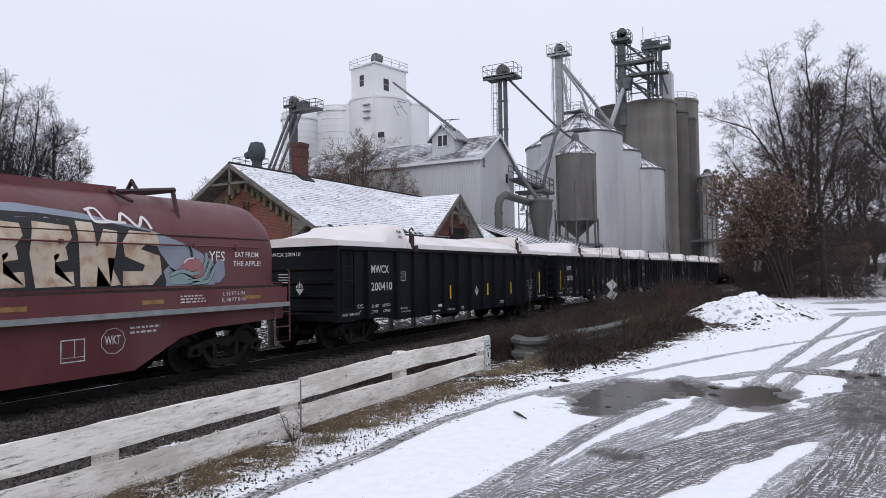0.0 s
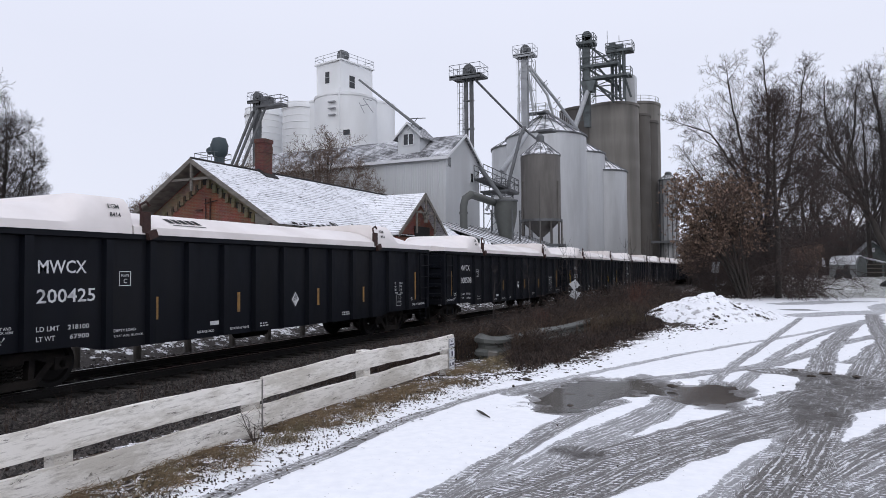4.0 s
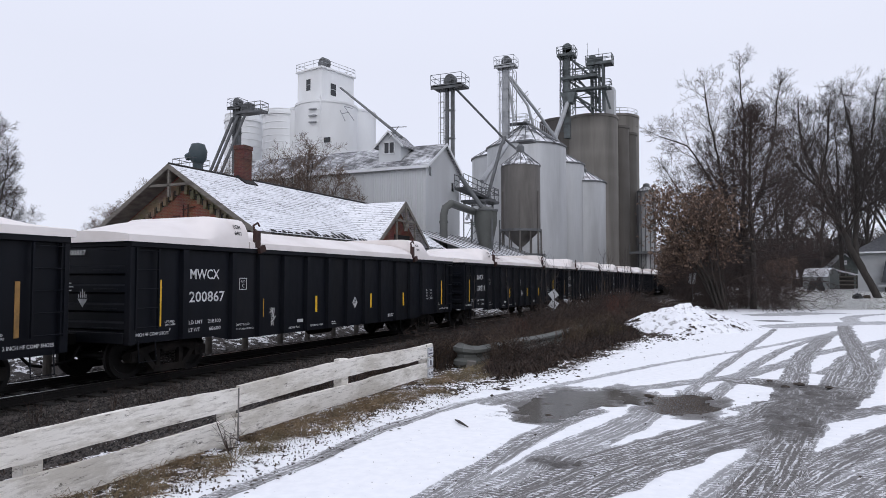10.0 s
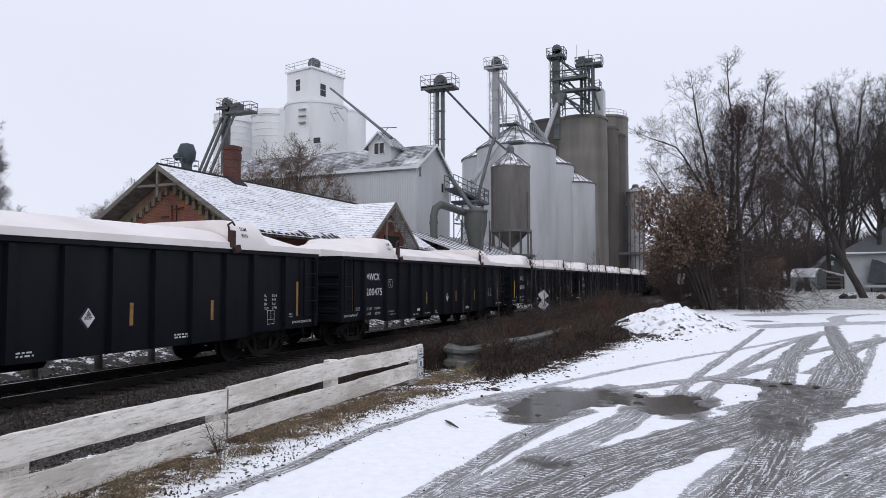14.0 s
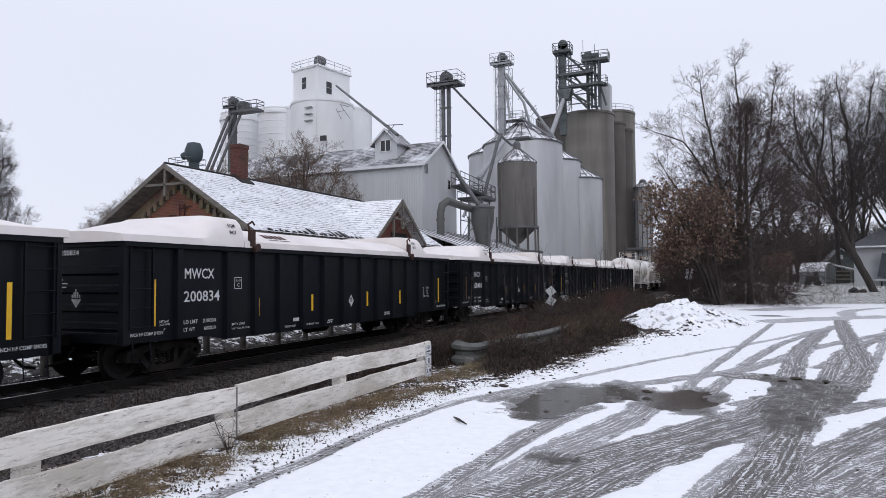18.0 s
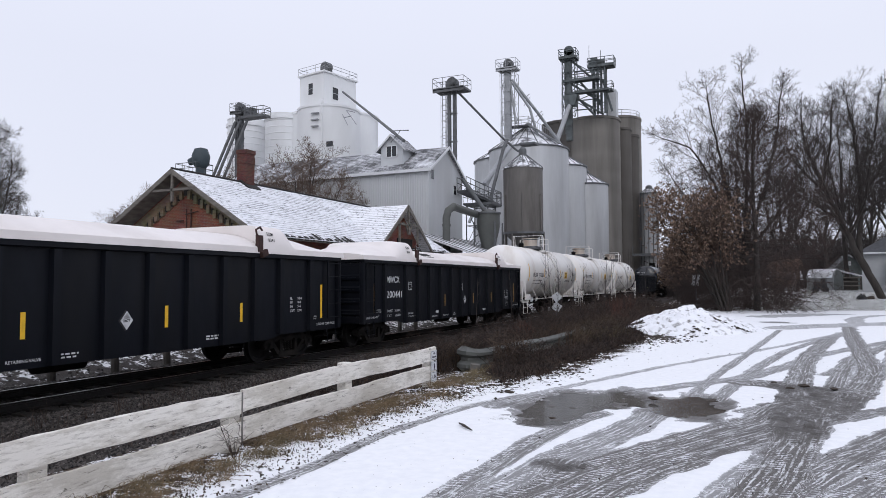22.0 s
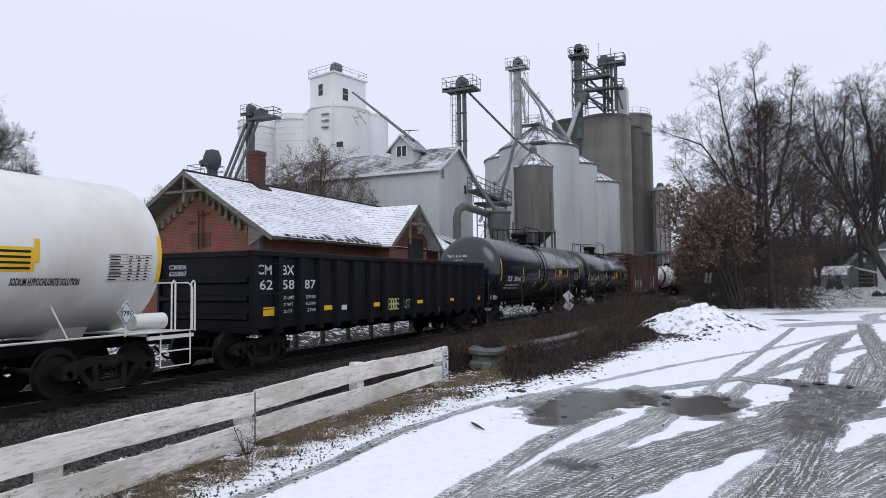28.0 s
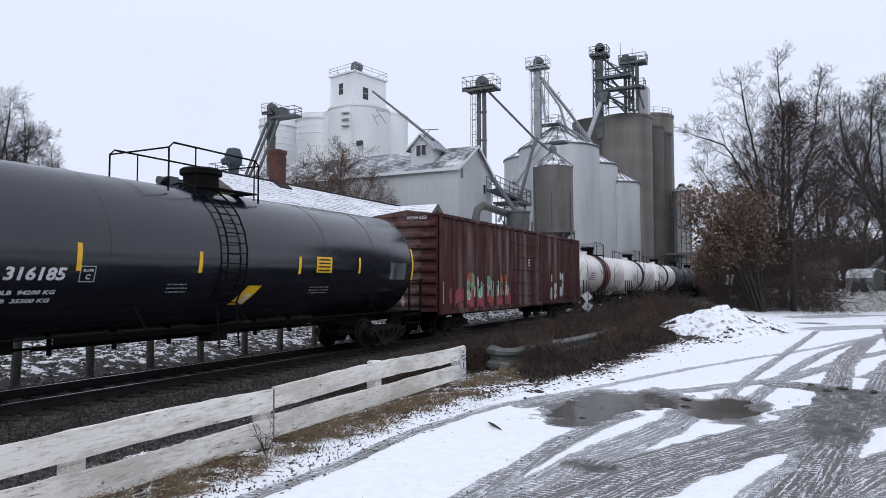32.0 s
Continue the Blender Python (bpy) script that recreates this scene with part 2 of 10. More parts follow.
# ---- lettering ----
def letters(text, y0, z0, wide, high, face="side", at=1.6, thick=0.002, bold=0.012, slant=0.0):
    """Lettering that fills a box wide by high, on a car's side (x = at) or on its leading end (y = at)."""
    cu = bpy.data.curves.new("lettering", "FONT")
    cu.body, cu.extrude, cu.resolution_u, cu.offset, cu.shear = text, 0.0, 2, bold, slant
    ob = bpy.data.objects.new("lettering", cu)
    me = bpy.data.meshes.new_from_object(ob)
    bpy.data.objects.remove(ob)
    co = np.empty(len(me.vertices) * 3)
    me.vertices.foreach_get("co", co)
    co = co.reshape(-1, 3)
    lo, hi = co.min(0), co.max(0)
    u = (co[:, 0] - lo[0]) / max(hi[0] - lo[0], 1e-6) * wide + y0
    w = (co[:, 1] - lo[1]) / max(hi[1] - lo[1], 1e-6) * high + z0
    if face == "side":
        out = np.stack([np.full_like(u, at + thick), u, w], 1)
    else:
        out = np.stack([u, np.full_like(u, at - thick), w], 1)
    me.vertices.foreach_set("co", out.ravel())
    me.update()
    me.materials.clear()
    return me


def bars(rows, y0, z0, wide, step, high, at=1.603, seed=1):
    """Small unreadable writing: plain bars."""
    rnd, g = random.Random(seed), Geo()
    for i in range(rows):
        y, end = y0, y0 + wide * rnd.uniform(0.8, 1.0)
        while y < end:
            w = rnd.uniform(0.04, 0.12)
            g.box(at, at + 0.002, y, min(y + w, end), z0 - i * step - high, z0 - i * step)
            y += w + 0.035
    return g


# ---- running gear ----
def wheelset_mesh():
    g = Geo()
    g.tube([(-1.05, 0, 0), (1.05, 0, 0)], 0.075, 10)
    for s in (-1, 1):
        prof = [(0.12, 0.70), (0.14, 0.66), (0.33, 0.69), (0.37, 0.66), (0.485, 0.66), (0.49, 0.685), (0.457, 0.70), (0.457, 0.80), (0.37, 0.80), (0.33, 0.745), (0.14, 0.76), (0.12, 0.72)]
        g.lathe([(r, s * h) for r, h in prof], 28, axis="x", cap=False)
        g.lathe([(0.0, s * 1.02), (0.10, s * 1.02), (0.11, s * 1.07), (0.07, s * 1.12), (0.0, s * 1.12)], 12, axis="x", cap=False)
        for k in range(3):
            w = 2 * math.pi * k / 3
            g.obox(pose(s * 1.125, 0.06 * math.cos(w), 0.06 * math.sin(w)), 0.02, 0.025, 0.025)
    return g


def side_frame(g, x):
    """One cast side frame, with its two windows and its journal boxes."""
    w = 0.10
    top = [(-1.08, 0.40), (-1.08, 0.56), (-0.72, 0.66), (-0.35, 0.72), (0.35, 0.72), (0.72, 0.66), (1.08, 0.56), (1.08, 0.40), (0.74, 0.46), (0.40, 0.58), (-0.40, 0.58), (-0.74, 0.46)]
    g.prism(top, x - w, x + w, "x")
    for s in (-1, 1):
        g.prism([(s * 0.76, 0.50), (s * 0.62, 0.52), (s * 0.30, 0.16), (s * 0.40, 0.10)], x - w * 0.8, x + w * 0.8, "x")
        g.prism([(s * 0.40, 0.60), (s * 0.28, 0.60), (s * 0.26, 0.16), (s * 0.36, 0.16)], x - w * 0.9, x + w * 0.9, "x")
        g.box(x - 0.12, x + 0.12, s * 0.889 - 0.16, s * 0.889 + 0.16, 0.36, 0.58)
    g.prism([(-0.46, 0.10), (0.46, 0.10), (0.40, 0.24), (-0.40, 0.24)], x - w, x + w, "x")


def make_truck(parent, y, name="truck"):
    g = Geo()
    for s in (-1, 1):
        side_frame(g, s * 1.0)
        g.box(s * 0.92 - 0.16, s * 0.92 + 0.16, -0.20, 0.20, 0.52, 0.64)
    g.box(-1.0, 1.0, -0.2, 0.2, 0.45, 0.68)
    g.tube([(0, 0, 0.6), (0, 0, 0.95)], 0.22, 12)
    for s in (-1, 1):
        g.box(-0.85, 0.85, s * 0.40 - 0.05, s * 0.40 + 0.05, 0.34, 0.46)
        for q in (-1, 1):
            g.box(q * 0.73 - 0.06, q * 0.73 + 0.06, s * 0.43 - 0.04, s * 0.43 + 0.04, 0.28, 0.62)
    tr = part(name, g, TRUCKSTEEL, parent, at=pose(0, y, 0))
    sp = Geo()
    for x in (-1.0, 1.0):
        for k in (-0.14, 0, 0.14):
            pts = [(x + 0.07 * math.cos(a * 1.05), k + 0.07 * math.sin(a * 1.05), 0.24 + 0.30 * a / 30) for a in range(31)]
            sp.tube(pts, 0.014, 4)
    pieces("spring", sp, TRUCKSTEEL, tr)
    return tr


WHEELSET = None
WHEELS = []


def add_wheels(truck, car, u):
    global WHEELSET
    if WHEELSET is None:
        WHEELSET = wheelset_mesh().mesh("wheelset", True)
        WHEELSET.materials.append(WHEEL)
    for s in (-1, 1):
        ob = part("wheelset", WHEELSET, None, truck, at=pose(0, s * 0.889, 0.457))
        WHEELS.append((ob, car, u, truck.matrix_basis.translation.y + s * 0.889))


def coupler(g, y, s):
    """A knuckle coupler that points along s from the end at y."""
    g.box(-0.11, 0.11, min(y, y + s * 0.55), max(y, y + s * 0.55), 0.76, 0.98)
    g.cbox(-0.17, 0.15, min(y + s * 0.45, y + s * 0.68), max(y + s * 0.45, y + s * 0.68), 0.72, 1.02, 0.03)
    g.tube([(0.2, y + s * 0.1, 0.72), (0.25, y + s * 0.35, 0.45), (0.12, y + s * 0.68, 0.38)], 0.03, 6)


CARS = []


def speed_run(t):
    return 11.1408 * t - 0.003474 * t * t


def surge(t):
    """The slack of the couplings runs in and out a little as the train rolls by."""
    return 0.36 if t % 12 in (0, 2, 7, 9) else 0.0


def new_car(name, label, category, u, group="freight train"):
    ob = thing(name, label, category, group, at=pose(TRACK_X, u, 0))
    CARS.append((ob, u))
    return ob


FRONT, LONG = 0.15, 16.43
POSTS = [1.60, 3.15, 4.15, 5.15, 6.2, 7.25, 8.3, 9.35, 10.42, 11.5, 12.6, 13.62, 14.95]


def lid_piece(y0, y1, crown, boxy=lambda q: 2.6):
    """A thin arched cover between y0 and y1; crown gives its height and boxy its squareness at a share of its length."""
    g, ny, nx = Geo(), 22, 22
    for th in (0, 1):
        for j in range(ny + 1):
            q = j / ny
            y = y0 + (y1 - y0) * q
            h = crown(q) - 0.03 * th
            for i in range(nx + 1):
                x = -1.64 * math.cos(math.pi * i / nx)
                a = abs(x / 1.64)
                z = 2.90 + 0.10 + h * (1 - a ** boxy(q)) if a < 0.999 else 2.86
                g.v.append((x * (1 - 0.01 * th), y, z))
    n, m = (nx + 1) * (ny + 1), nx + 1
    for j in range(ny):
        for i in range(nx):
            k = j * m + i
            g.f.append((k, k + 1, k + m + 1, k + m))
            g.f.append((n + k, n + k + m, n + k + m + 1, n + k + 1))
    for i in range(nx):
        for j in (0, ny):
            k = j * m + i
            g.f.append((k, n + k, n + k + 1, k + 1))
    for j in (0, ny):
        g.f.append(tuple(n + j * m + i for i in range(m)))
    for j in range(ny):
        for i in (0, nx):
            k = j * m + i
            g.f.append((k, k + m, n + k + m, n + k))
    return g


def gondola(u):
    car = new_car("gondola_car", "black steel gondola freight car with white domed lids", "railcar", u)
    g = Geo()
    prof = [(FRONT, 0.80), (2.55, 0.78), (3.1, 0.66), (13.2, 0.66), (13.75, 0.76), (LONG, 0.76), (LONG, 2.76), (FRONT, 2.76)]
    for s in (-1, 1):
        g.prism(prof, s * 1.485, s * 1.505, "x")
    pieces("side_sheet", g, BLACK, car)
    for s in (-1, 1):
        part("top_chord", Geo().cbox(s * 1.55 - 0.075, s * 1.55 + 0.075, FRONT - 0.02, LONG + 0.02, 2.75, 2.87, 0.012), BLACK, car)
    post = Geo().prism([(-0.10, 0), (0.10, 0), (0.075, 0.105), (-0.075, 0.105)], 0.70, 2.75, "z").mesh("side_post")
    post.materials.append(BLACK)
    for s in (-1, 1):
        for y in POSTS:
            m = Matrix(((0, s, 0, s * 1.505), (1, 0, 0, y), (0, 0, 1, 0.10 if y < 3.1 or y > 13.2 else -0.02), (0, 0, 0, 1)))
            part("side_post", post, None, car, at=m)
    for y0, s in ((FRONT + 0.06, -1), (LONG - 0.06, 1)):
        part("end_sheet", Geo().box(-1.5, 1.5, y0 - 0.02, y0 + 0.02, 0.85, 2.76), BLACK, car)
        for z in (1.15, 1.52, 1.9, 2.28):
            part("end_rib", Geo().prism([(y0 + s * 0.02, z - 0.10), (y0 + s * 0.075, z - 0.06), (y0 + s * 0.075, z + 0.06), (y0 + s * 0.02, z + 0.10)], -1.44, 1.44, "x"), BLACK, car)
        part("end_chord", Geo().cbox(-1.47, 1.47, y0 - 0.06, y0 + 0.06, 2.765, 2.865, 0.01), BLACK, car)
        part("end_sill", Geo().cbox(-1.44, 1.44, y0 - 0.10, y0 + 0.10, 0.80, 1.02, 0.01), BLACK, car)
        for x in (-1.52, 1.52):
            part("corner_post", Geo().cbox(x - 0.08, x + 0.08, y0 - 0.08, y0 + 0.08, 0.78, 2.76, 0.01), BLACK, car)
        lad, stile, step_iron = Geo(), Geo(), Geo()
        for k in range(5):
            z = 1.12 + k * 0.39
            for q in (-1, 1):
                a, c = (0.27, 0.84) if s < 0 else (LONG - 0.68, LONG - 0.08)
                lad.tube([(q * 1.62, a, z), (q * 1.62, c, z)], 0.011, 5)
                lad.tube([(q * 0.65, y0 + s * 0.16, z), (q * 1.35, y0 + s * 0.16, z)], 0.011, 5)
        for q in (-1, 1):
            for yy in ((0.27, 0.84) if s < 0 else (LONG - 0.68, LONG - 0.08)):
                stile.box(q * 1.60 - 0.02, q * 1.60 + 0.03, yy - 0.02, yy + 0.02, 1.08, 2.74)
            yy = 0.6 if s < 0 else LONG - 0.45
            step_iron.tube([(q * 1.56, yy - 0.22, 0.85), (q * 1.60, yy - 0.22, 0.42), (q * 1.60, yy + 0.22, 0.42), (q * 1.56, yy + 0.22, 0.85)], 0.014, 5)
        pieces("rung", lad, BLACK, car)
        pieces("ladder_stile", stile, BLACK, car)
        pieces("stirrup_step", step_iron, BLACK, car)
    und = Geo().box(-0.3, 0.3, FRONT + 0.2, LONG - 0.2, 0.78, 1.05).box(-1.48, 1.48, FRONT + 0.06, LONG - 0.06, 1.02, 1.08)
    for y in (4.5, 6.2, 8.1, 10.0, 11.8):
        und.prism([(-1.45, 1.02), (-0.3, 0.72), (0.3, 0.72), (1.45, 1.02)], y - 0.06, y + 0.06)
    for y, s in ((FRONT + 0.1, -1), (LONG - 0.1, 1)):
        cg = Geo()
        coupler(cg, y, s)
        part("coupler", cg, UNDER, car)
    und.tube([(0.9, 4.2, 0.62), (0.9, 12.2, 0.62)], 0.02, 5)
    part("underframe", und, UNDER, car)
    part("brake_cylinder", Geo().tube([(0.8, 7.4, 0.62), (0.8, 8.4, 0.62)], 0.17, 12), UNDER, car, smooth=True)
    sm = lambda a, b, q: a + (b - a) * (3 * q * q - 2 * q ** 3)
    step = lambda q, a, b: sm(0, 1, max(0.0, min(1.0, (q - a) / (b - a))))
    part("lid", lid_piece(FRONT - 0.10, 3.62, lambda q: 0.10 + 0.36 * step(q, 0.02, 0.55) + 0.13 * step(q, 0.66, 0.72), lambda q: 2.4 + 12 * step(q, 0.62, 0.72)), LID, car, "white fibreglass end lid with a raised box lip", True)
    part("lid", lid_piece(3.66, 12.72, lambda q: 0.40), LID, car, "white fibreglass middle lid", True)
    part("lid", lid_piece(12.76, LONG + 0.12, lambda q: 0.10 + 0.36 * step(q, 0.98, 0.45) + 0.13 * step(q, 0.34, 0.28), lambda q: 2.4 + 12 * step(q, 0.38, 0.28)), LID, car, "white fibreglass end lid with a raised box lip", True)
    clamp = Geo()
    clamp.obox(pose(0, 0, 0.10, 0, 0, 8), 0.10, 0.20, 0.42).obox(pose(0.05, 0.10, -0.14, 20, 0, 0), 0.14, 0.22, 0.16)
    clamp.tube([(0, -0.08, 0.28), (0, -0.14, 0.44), (0, 0.02, 0.52), (0, 0.10, 0.44)], 0.028, 6)
    clamp = clamp.mesh("lid_clamp")
    clamp.materials.append(RUST)
    for y in (3.95, 12.70):
        for s in (-1, 1):
            part("lid_clamp", clamp, None, car, "rusty iron lid clamp", at=pose(s * 1.60, y, 3.0))
    for y in (1.68, 14.60):
        make_truck(car, y)
    return car


def dress_gondola(car, number, bright, seed):
    """Lettering and reflectors of one gondola, on the side that faces the road and on the leading end."""
    rnd = random.Random(seed)
    put = lambda text, *a, **k: part("lettering", letters(text, *a, **k), LETTER, car)
    put("MWCX", 1.82, 2.10, 0.92, 0.235, at=1.508)
    put(number, 1.80, 1.585, 1.12, 0.245, at=1.508)
    put("LD LMT", 1.80, 1.10, 0.42, 0.085, at=1.508)
    put(rnd.choice(("218100", "218000", "217400", "217500")), 2.38, 1.10, 0.42, 0.085, at=1.508)
    put("LT WT", 1.80, 0.93, 0.34, 0.085, at=1.508)
    put(rnd.choice(("67900", "68000", "68500", "68600")), 2.42, 0.93, 0.38, 0.085, at=1.508)
    put("PLATE", 3.48, 2.03, 0.17, 0.045, at=1.508)
    put("C", 3.53, 1.90, 0.08, 0.09, at=1.508)
    frame_g = Geo()
    for a, b, c, d in ((3.43, 3.70, 2.12, 2.135), (3.43, 3.70, 1.85, 1.865), (3.43, 3.445, 1.85, 2.135), (3.685, 3.70, 1.85, 2.135), (14.22, 14.52, 1.30, 1.312), (14.22, 14.52, 0.94, 0.952), (14.22, 14.232, 0.94, 1.312), (14.508, 14.52, 0.94, 1.312), (14.22, 14.52, 1.06, 1.07), (14.37, 14.38, 1.06, 1.30))[:10 if number in BOXED else 4]:
        frame_g.box(1.508, 1.510, a, b, c, d)
    pieces("stencil_line", frame_g, LETTER, car)
    put("2 INCH HF COMP SHOES", 0.30, 0.93, 0.92, 0.07, at=1.508)
    put("2 INCH HF COMP SHOES", 15.32, 0.90, 0.92, 0.07, at=1.508)
    put("LIFT AND", 1.12, 1.17, 0.26, 0.05, at=1.508)
    put("JACK HERE", 1.12, 1.10, 0.29, 0.05, at=1.508)
    put("LIFT AND", 15.06, 1.14, 0.26, 0.05, at=1.508)
    put("JACK HERE", 15.06, 1.07, 0.29, 0.05, at=1.508)
    if number in ("200811", "200481", "200441"):
        part("stencil", Geo().box(1.612, 1.614, 8.28, 8.31, 1.78, 2.10), LETTER, car, "white paint mark on a side post")
    for i, (a, b) in enumerate((("IL", "52-6"), ("IW", "9-8"), ("IH", "5-6"), ("CUFT", "2791"))):
        z = 1.66 - i * 0.11
        put(a, 14.10, z, 0.05 * len(a), 0.07, at=1.508)
        put(b, 14.42, z, 0.05 * len(b), 0.07, at=1.508)
    part("stencil", bars(2, 11.0, 0.92, 0.5, 0.06, 0.035, 1.508, seed), LETTER, car)
    put("EMPTY LOAD", 3.32, 0.97, 0.50, 0.055, at=1.508)
    put('7/16" ADJ. BLOCK', 3.32, 0.86, 0.68, 0.055, at=1.508)
    put("RELEASE ROD", 5.42, 0.77, 0.50, 0.055, at=1.508)
    put("RETAINING VALVE", 6.42, 0.77, 0.62, 0.055, at=1.508)
    part("label_plate", Geo().box(1.508, 1.511, 5.80, 6.06, 0.92, 1.01), LETTER, car, "small white label plate")
    part("stencil", bars(2, 7.42, 0.86, 0.36, 0.06, 0.03, 1.508, seed + 1), LETTER, car)
    for yy in (1.22, 14.96):
        part("jack_arrow", Geo().add([(1.511, yy, 0.98), (1.511, yy + 0.06, 1.04), (1.511, yy + 0.035, 1.06)], [(0, 1, 2)]), LETTER, car)
    paint = YELLOW if bright else OCHRE
    for y, z, h in ((0.97, 1.60, 0.98), (4.30, 1.38, 0.46), (6.70, 1.40, 0.46), (9.83, 1.41, 0.46), (12.16, 1.40, 0.46), (15.55, 1.58, 0.96)):
        strip = Geo().box(1.508, 1.512, y - 0.045, y + 0.045, z - h / 2, z + h / 2)
        if y in (4.30,):
            strip.v = [(x, yy + 0.02, zz) for x, yy, zz in strip.v]
        part("reflector", strip, paint, car, "yellow reflective strip" if bright else "dulled ochre reflective strip")
    dia = Geo().add([(1.512, 8.82 + a * 0.15, 1.38 + b * 0.19) for a, b in ((0, -1), (1, 0), (0, 1), (-1, 0))], [(0, 1, 2, 3)])
    part("placard", dia, LETTER, car, "white diamond placard")
    bar_g = Geo()
    for k in range(5):
        w = abs(k - 2) * 0.032
        bar_g.box(1.515, 1.517, 8.765 + k * 0.024, 8.776 + k * 0.024, 1.41, 1.53 - w)
    bar_g.box(1.515, 1.517, 8.725, 8.735, 1.345, 1.405)
    part("placard_print", bar_g, BLACK, car)
    part("placard_print", letters("3077", 8.745, 1.345, 0.155, 0.055, at=1.514, bold=0.03), BLACK, car)
    part("placard_plate", Geo().add([(1.509, 8.79 + a * 0.17, 1.38 + b * 0.215) for a, b in ((0, -1), (1, 0), (0, 1), (-1, 0))], [(0, 1, 2, 3)]), INK, car, "dark old placard backing")
    put("MWCX " + number, -0.90, 2.60, 1.2, 0.11, face="end", at=FRONT - 0.01)
    end = Geo()
    for i in range(4):
        end.box(-0.45, -0.45 + rnd.uniform(0.3, 0.5), FRONT - 0.072, FRONT - 0.070, 2.08 - i * 0.075, 2.105 - i * 0.075)
    for k in range(5):
        w = abs(k - 2) * 0.055
        end.box(0.20 + k * 0.055, 0.228 + k * 0.055, FRONT - 0.087, FRONT - 0.085, 1.72, 1.90 - w)
    end.add([(0.33 + a * 0.15, FRONT - 0.086, 1.70 + b * 0.18) for a, b in ((0, -1), (1, 0), (-1, 0))], [(0, 1, 2)])
    part("end_stencil", end, LETTER, car)
    for text, z in (("EGM", 3.40), (str(8300 + (seed * 37) % 160), 3.24)):
        part("lid_mark", arch(letters(text, 3.14, z - 0.08, 0.24, 0.09, at=1.0), 3.0, 0.59, 14.4), INK, car)
        part("lid_mark", arch(letters(text, 13.05, z - 0.08, 0.24, 0.09, at=1.0), 3.0, 0.59, 14.4), INK, car)
    if number in ("200410", "200867"):
        tag = Geo()
        for k in range(4):
            y, z = (13.65, 1.72) if number == "200410" else (4.55, 1.22)
            pts = [(1.512, y + 0.30 * rnd.random(), z - 0.12 * k + 0.22 * rnd.random()) for _ in range(7)]
            tag.tube(pts, 0.008, 4)
        part("graffiti", tag, LETTER, car, "thin white sprayed scrawl")
    if seed % 3 != 1:
        badge = Geo()
        for k in range(5):
            badge.box(0, 0.002, 4.75 + k * 0.19, 4.89 + k * 0.19, 3.14, 3.24)
        badge.box(0, 0.002, 4.75, 5.68, 3.085, 3.10)
        part("lid_badge", arch(badge, 3.0, 0.40), MAROON if seed % 2 else INK, car, "faded printed badge on the lid")


def arch(shape, z0, crown, power=2.6):
    """Lays lettering drawn on a flat side onto the arched lids."""
    def lie(p):
        a = max(0.0, min(1.0, (p[2] - z0) / crown))
        return (1.64 * (1 - a) ** (1 / power) + 0.012, p[1], p[2] + 0.006)
    if isinstance(shape, Geo):
        shape.v = [lie(p) for p in shape.v]
    else:
        for v in shape.vertices:
            v.co = lie(v.co)
    return shape


NUMBERS = ["200410", "200782", "200425", "200508", "200507", "200398", "200867", "200811", "200416", "200475", "200835", "200834", "200481", "200791", "200441"]
BOXED = {"200410", "200425", "200508", "200507", "200398", "200416", "200481", "200441"}
BRIGHT = {"200410", "200791", "200782", "200507", "200811", "200835", "200834", "200867"}
first_gondola = gondola(14.84)
gondolas = [first_gondola]
for i in range(1, len(NUMBERS)):
    c = copy_thing(first_gondola, pose(TRACK_X, 14.84 + 17.655 * i, 0))
    CARS.append((c, 14.84 + 17.655 * i))
    gondolas.append(c)
for i, c in enumerate(gondolas):
    dress_gondola(c, NUMBERS[i], NUMBERS[i] in BRIGHT, 40 + i)


# ---- the ground: one sheet, with verge, ballast, snowy yard, ruts and a puddle hollow ----
PROFILE = [(-900, 0.9), (-60, 0.45), (-22, 0.2), (-17.5, 0.0), (-16.2, -0.35), (-15.0, -0.22), (-10.5, -0.22), (-9.5, -0.40), (-8.3, -0.22), (-5.8, 0.28), (-4.6, 0.43), (-3.6, 0.45), (900, 0.45)]
VERGE = [(-60, -3.9), (4.1, -3.9), (5.8, -3.84), (6.95, -3.9), (8.2, -3.68), (9.5, -3.45), (10.3, -3.1), (12.6, -2.95), (16, -2.65), (21.4, -2.75), (26, -3.2), (40, -3.0), (60, -3.0)]
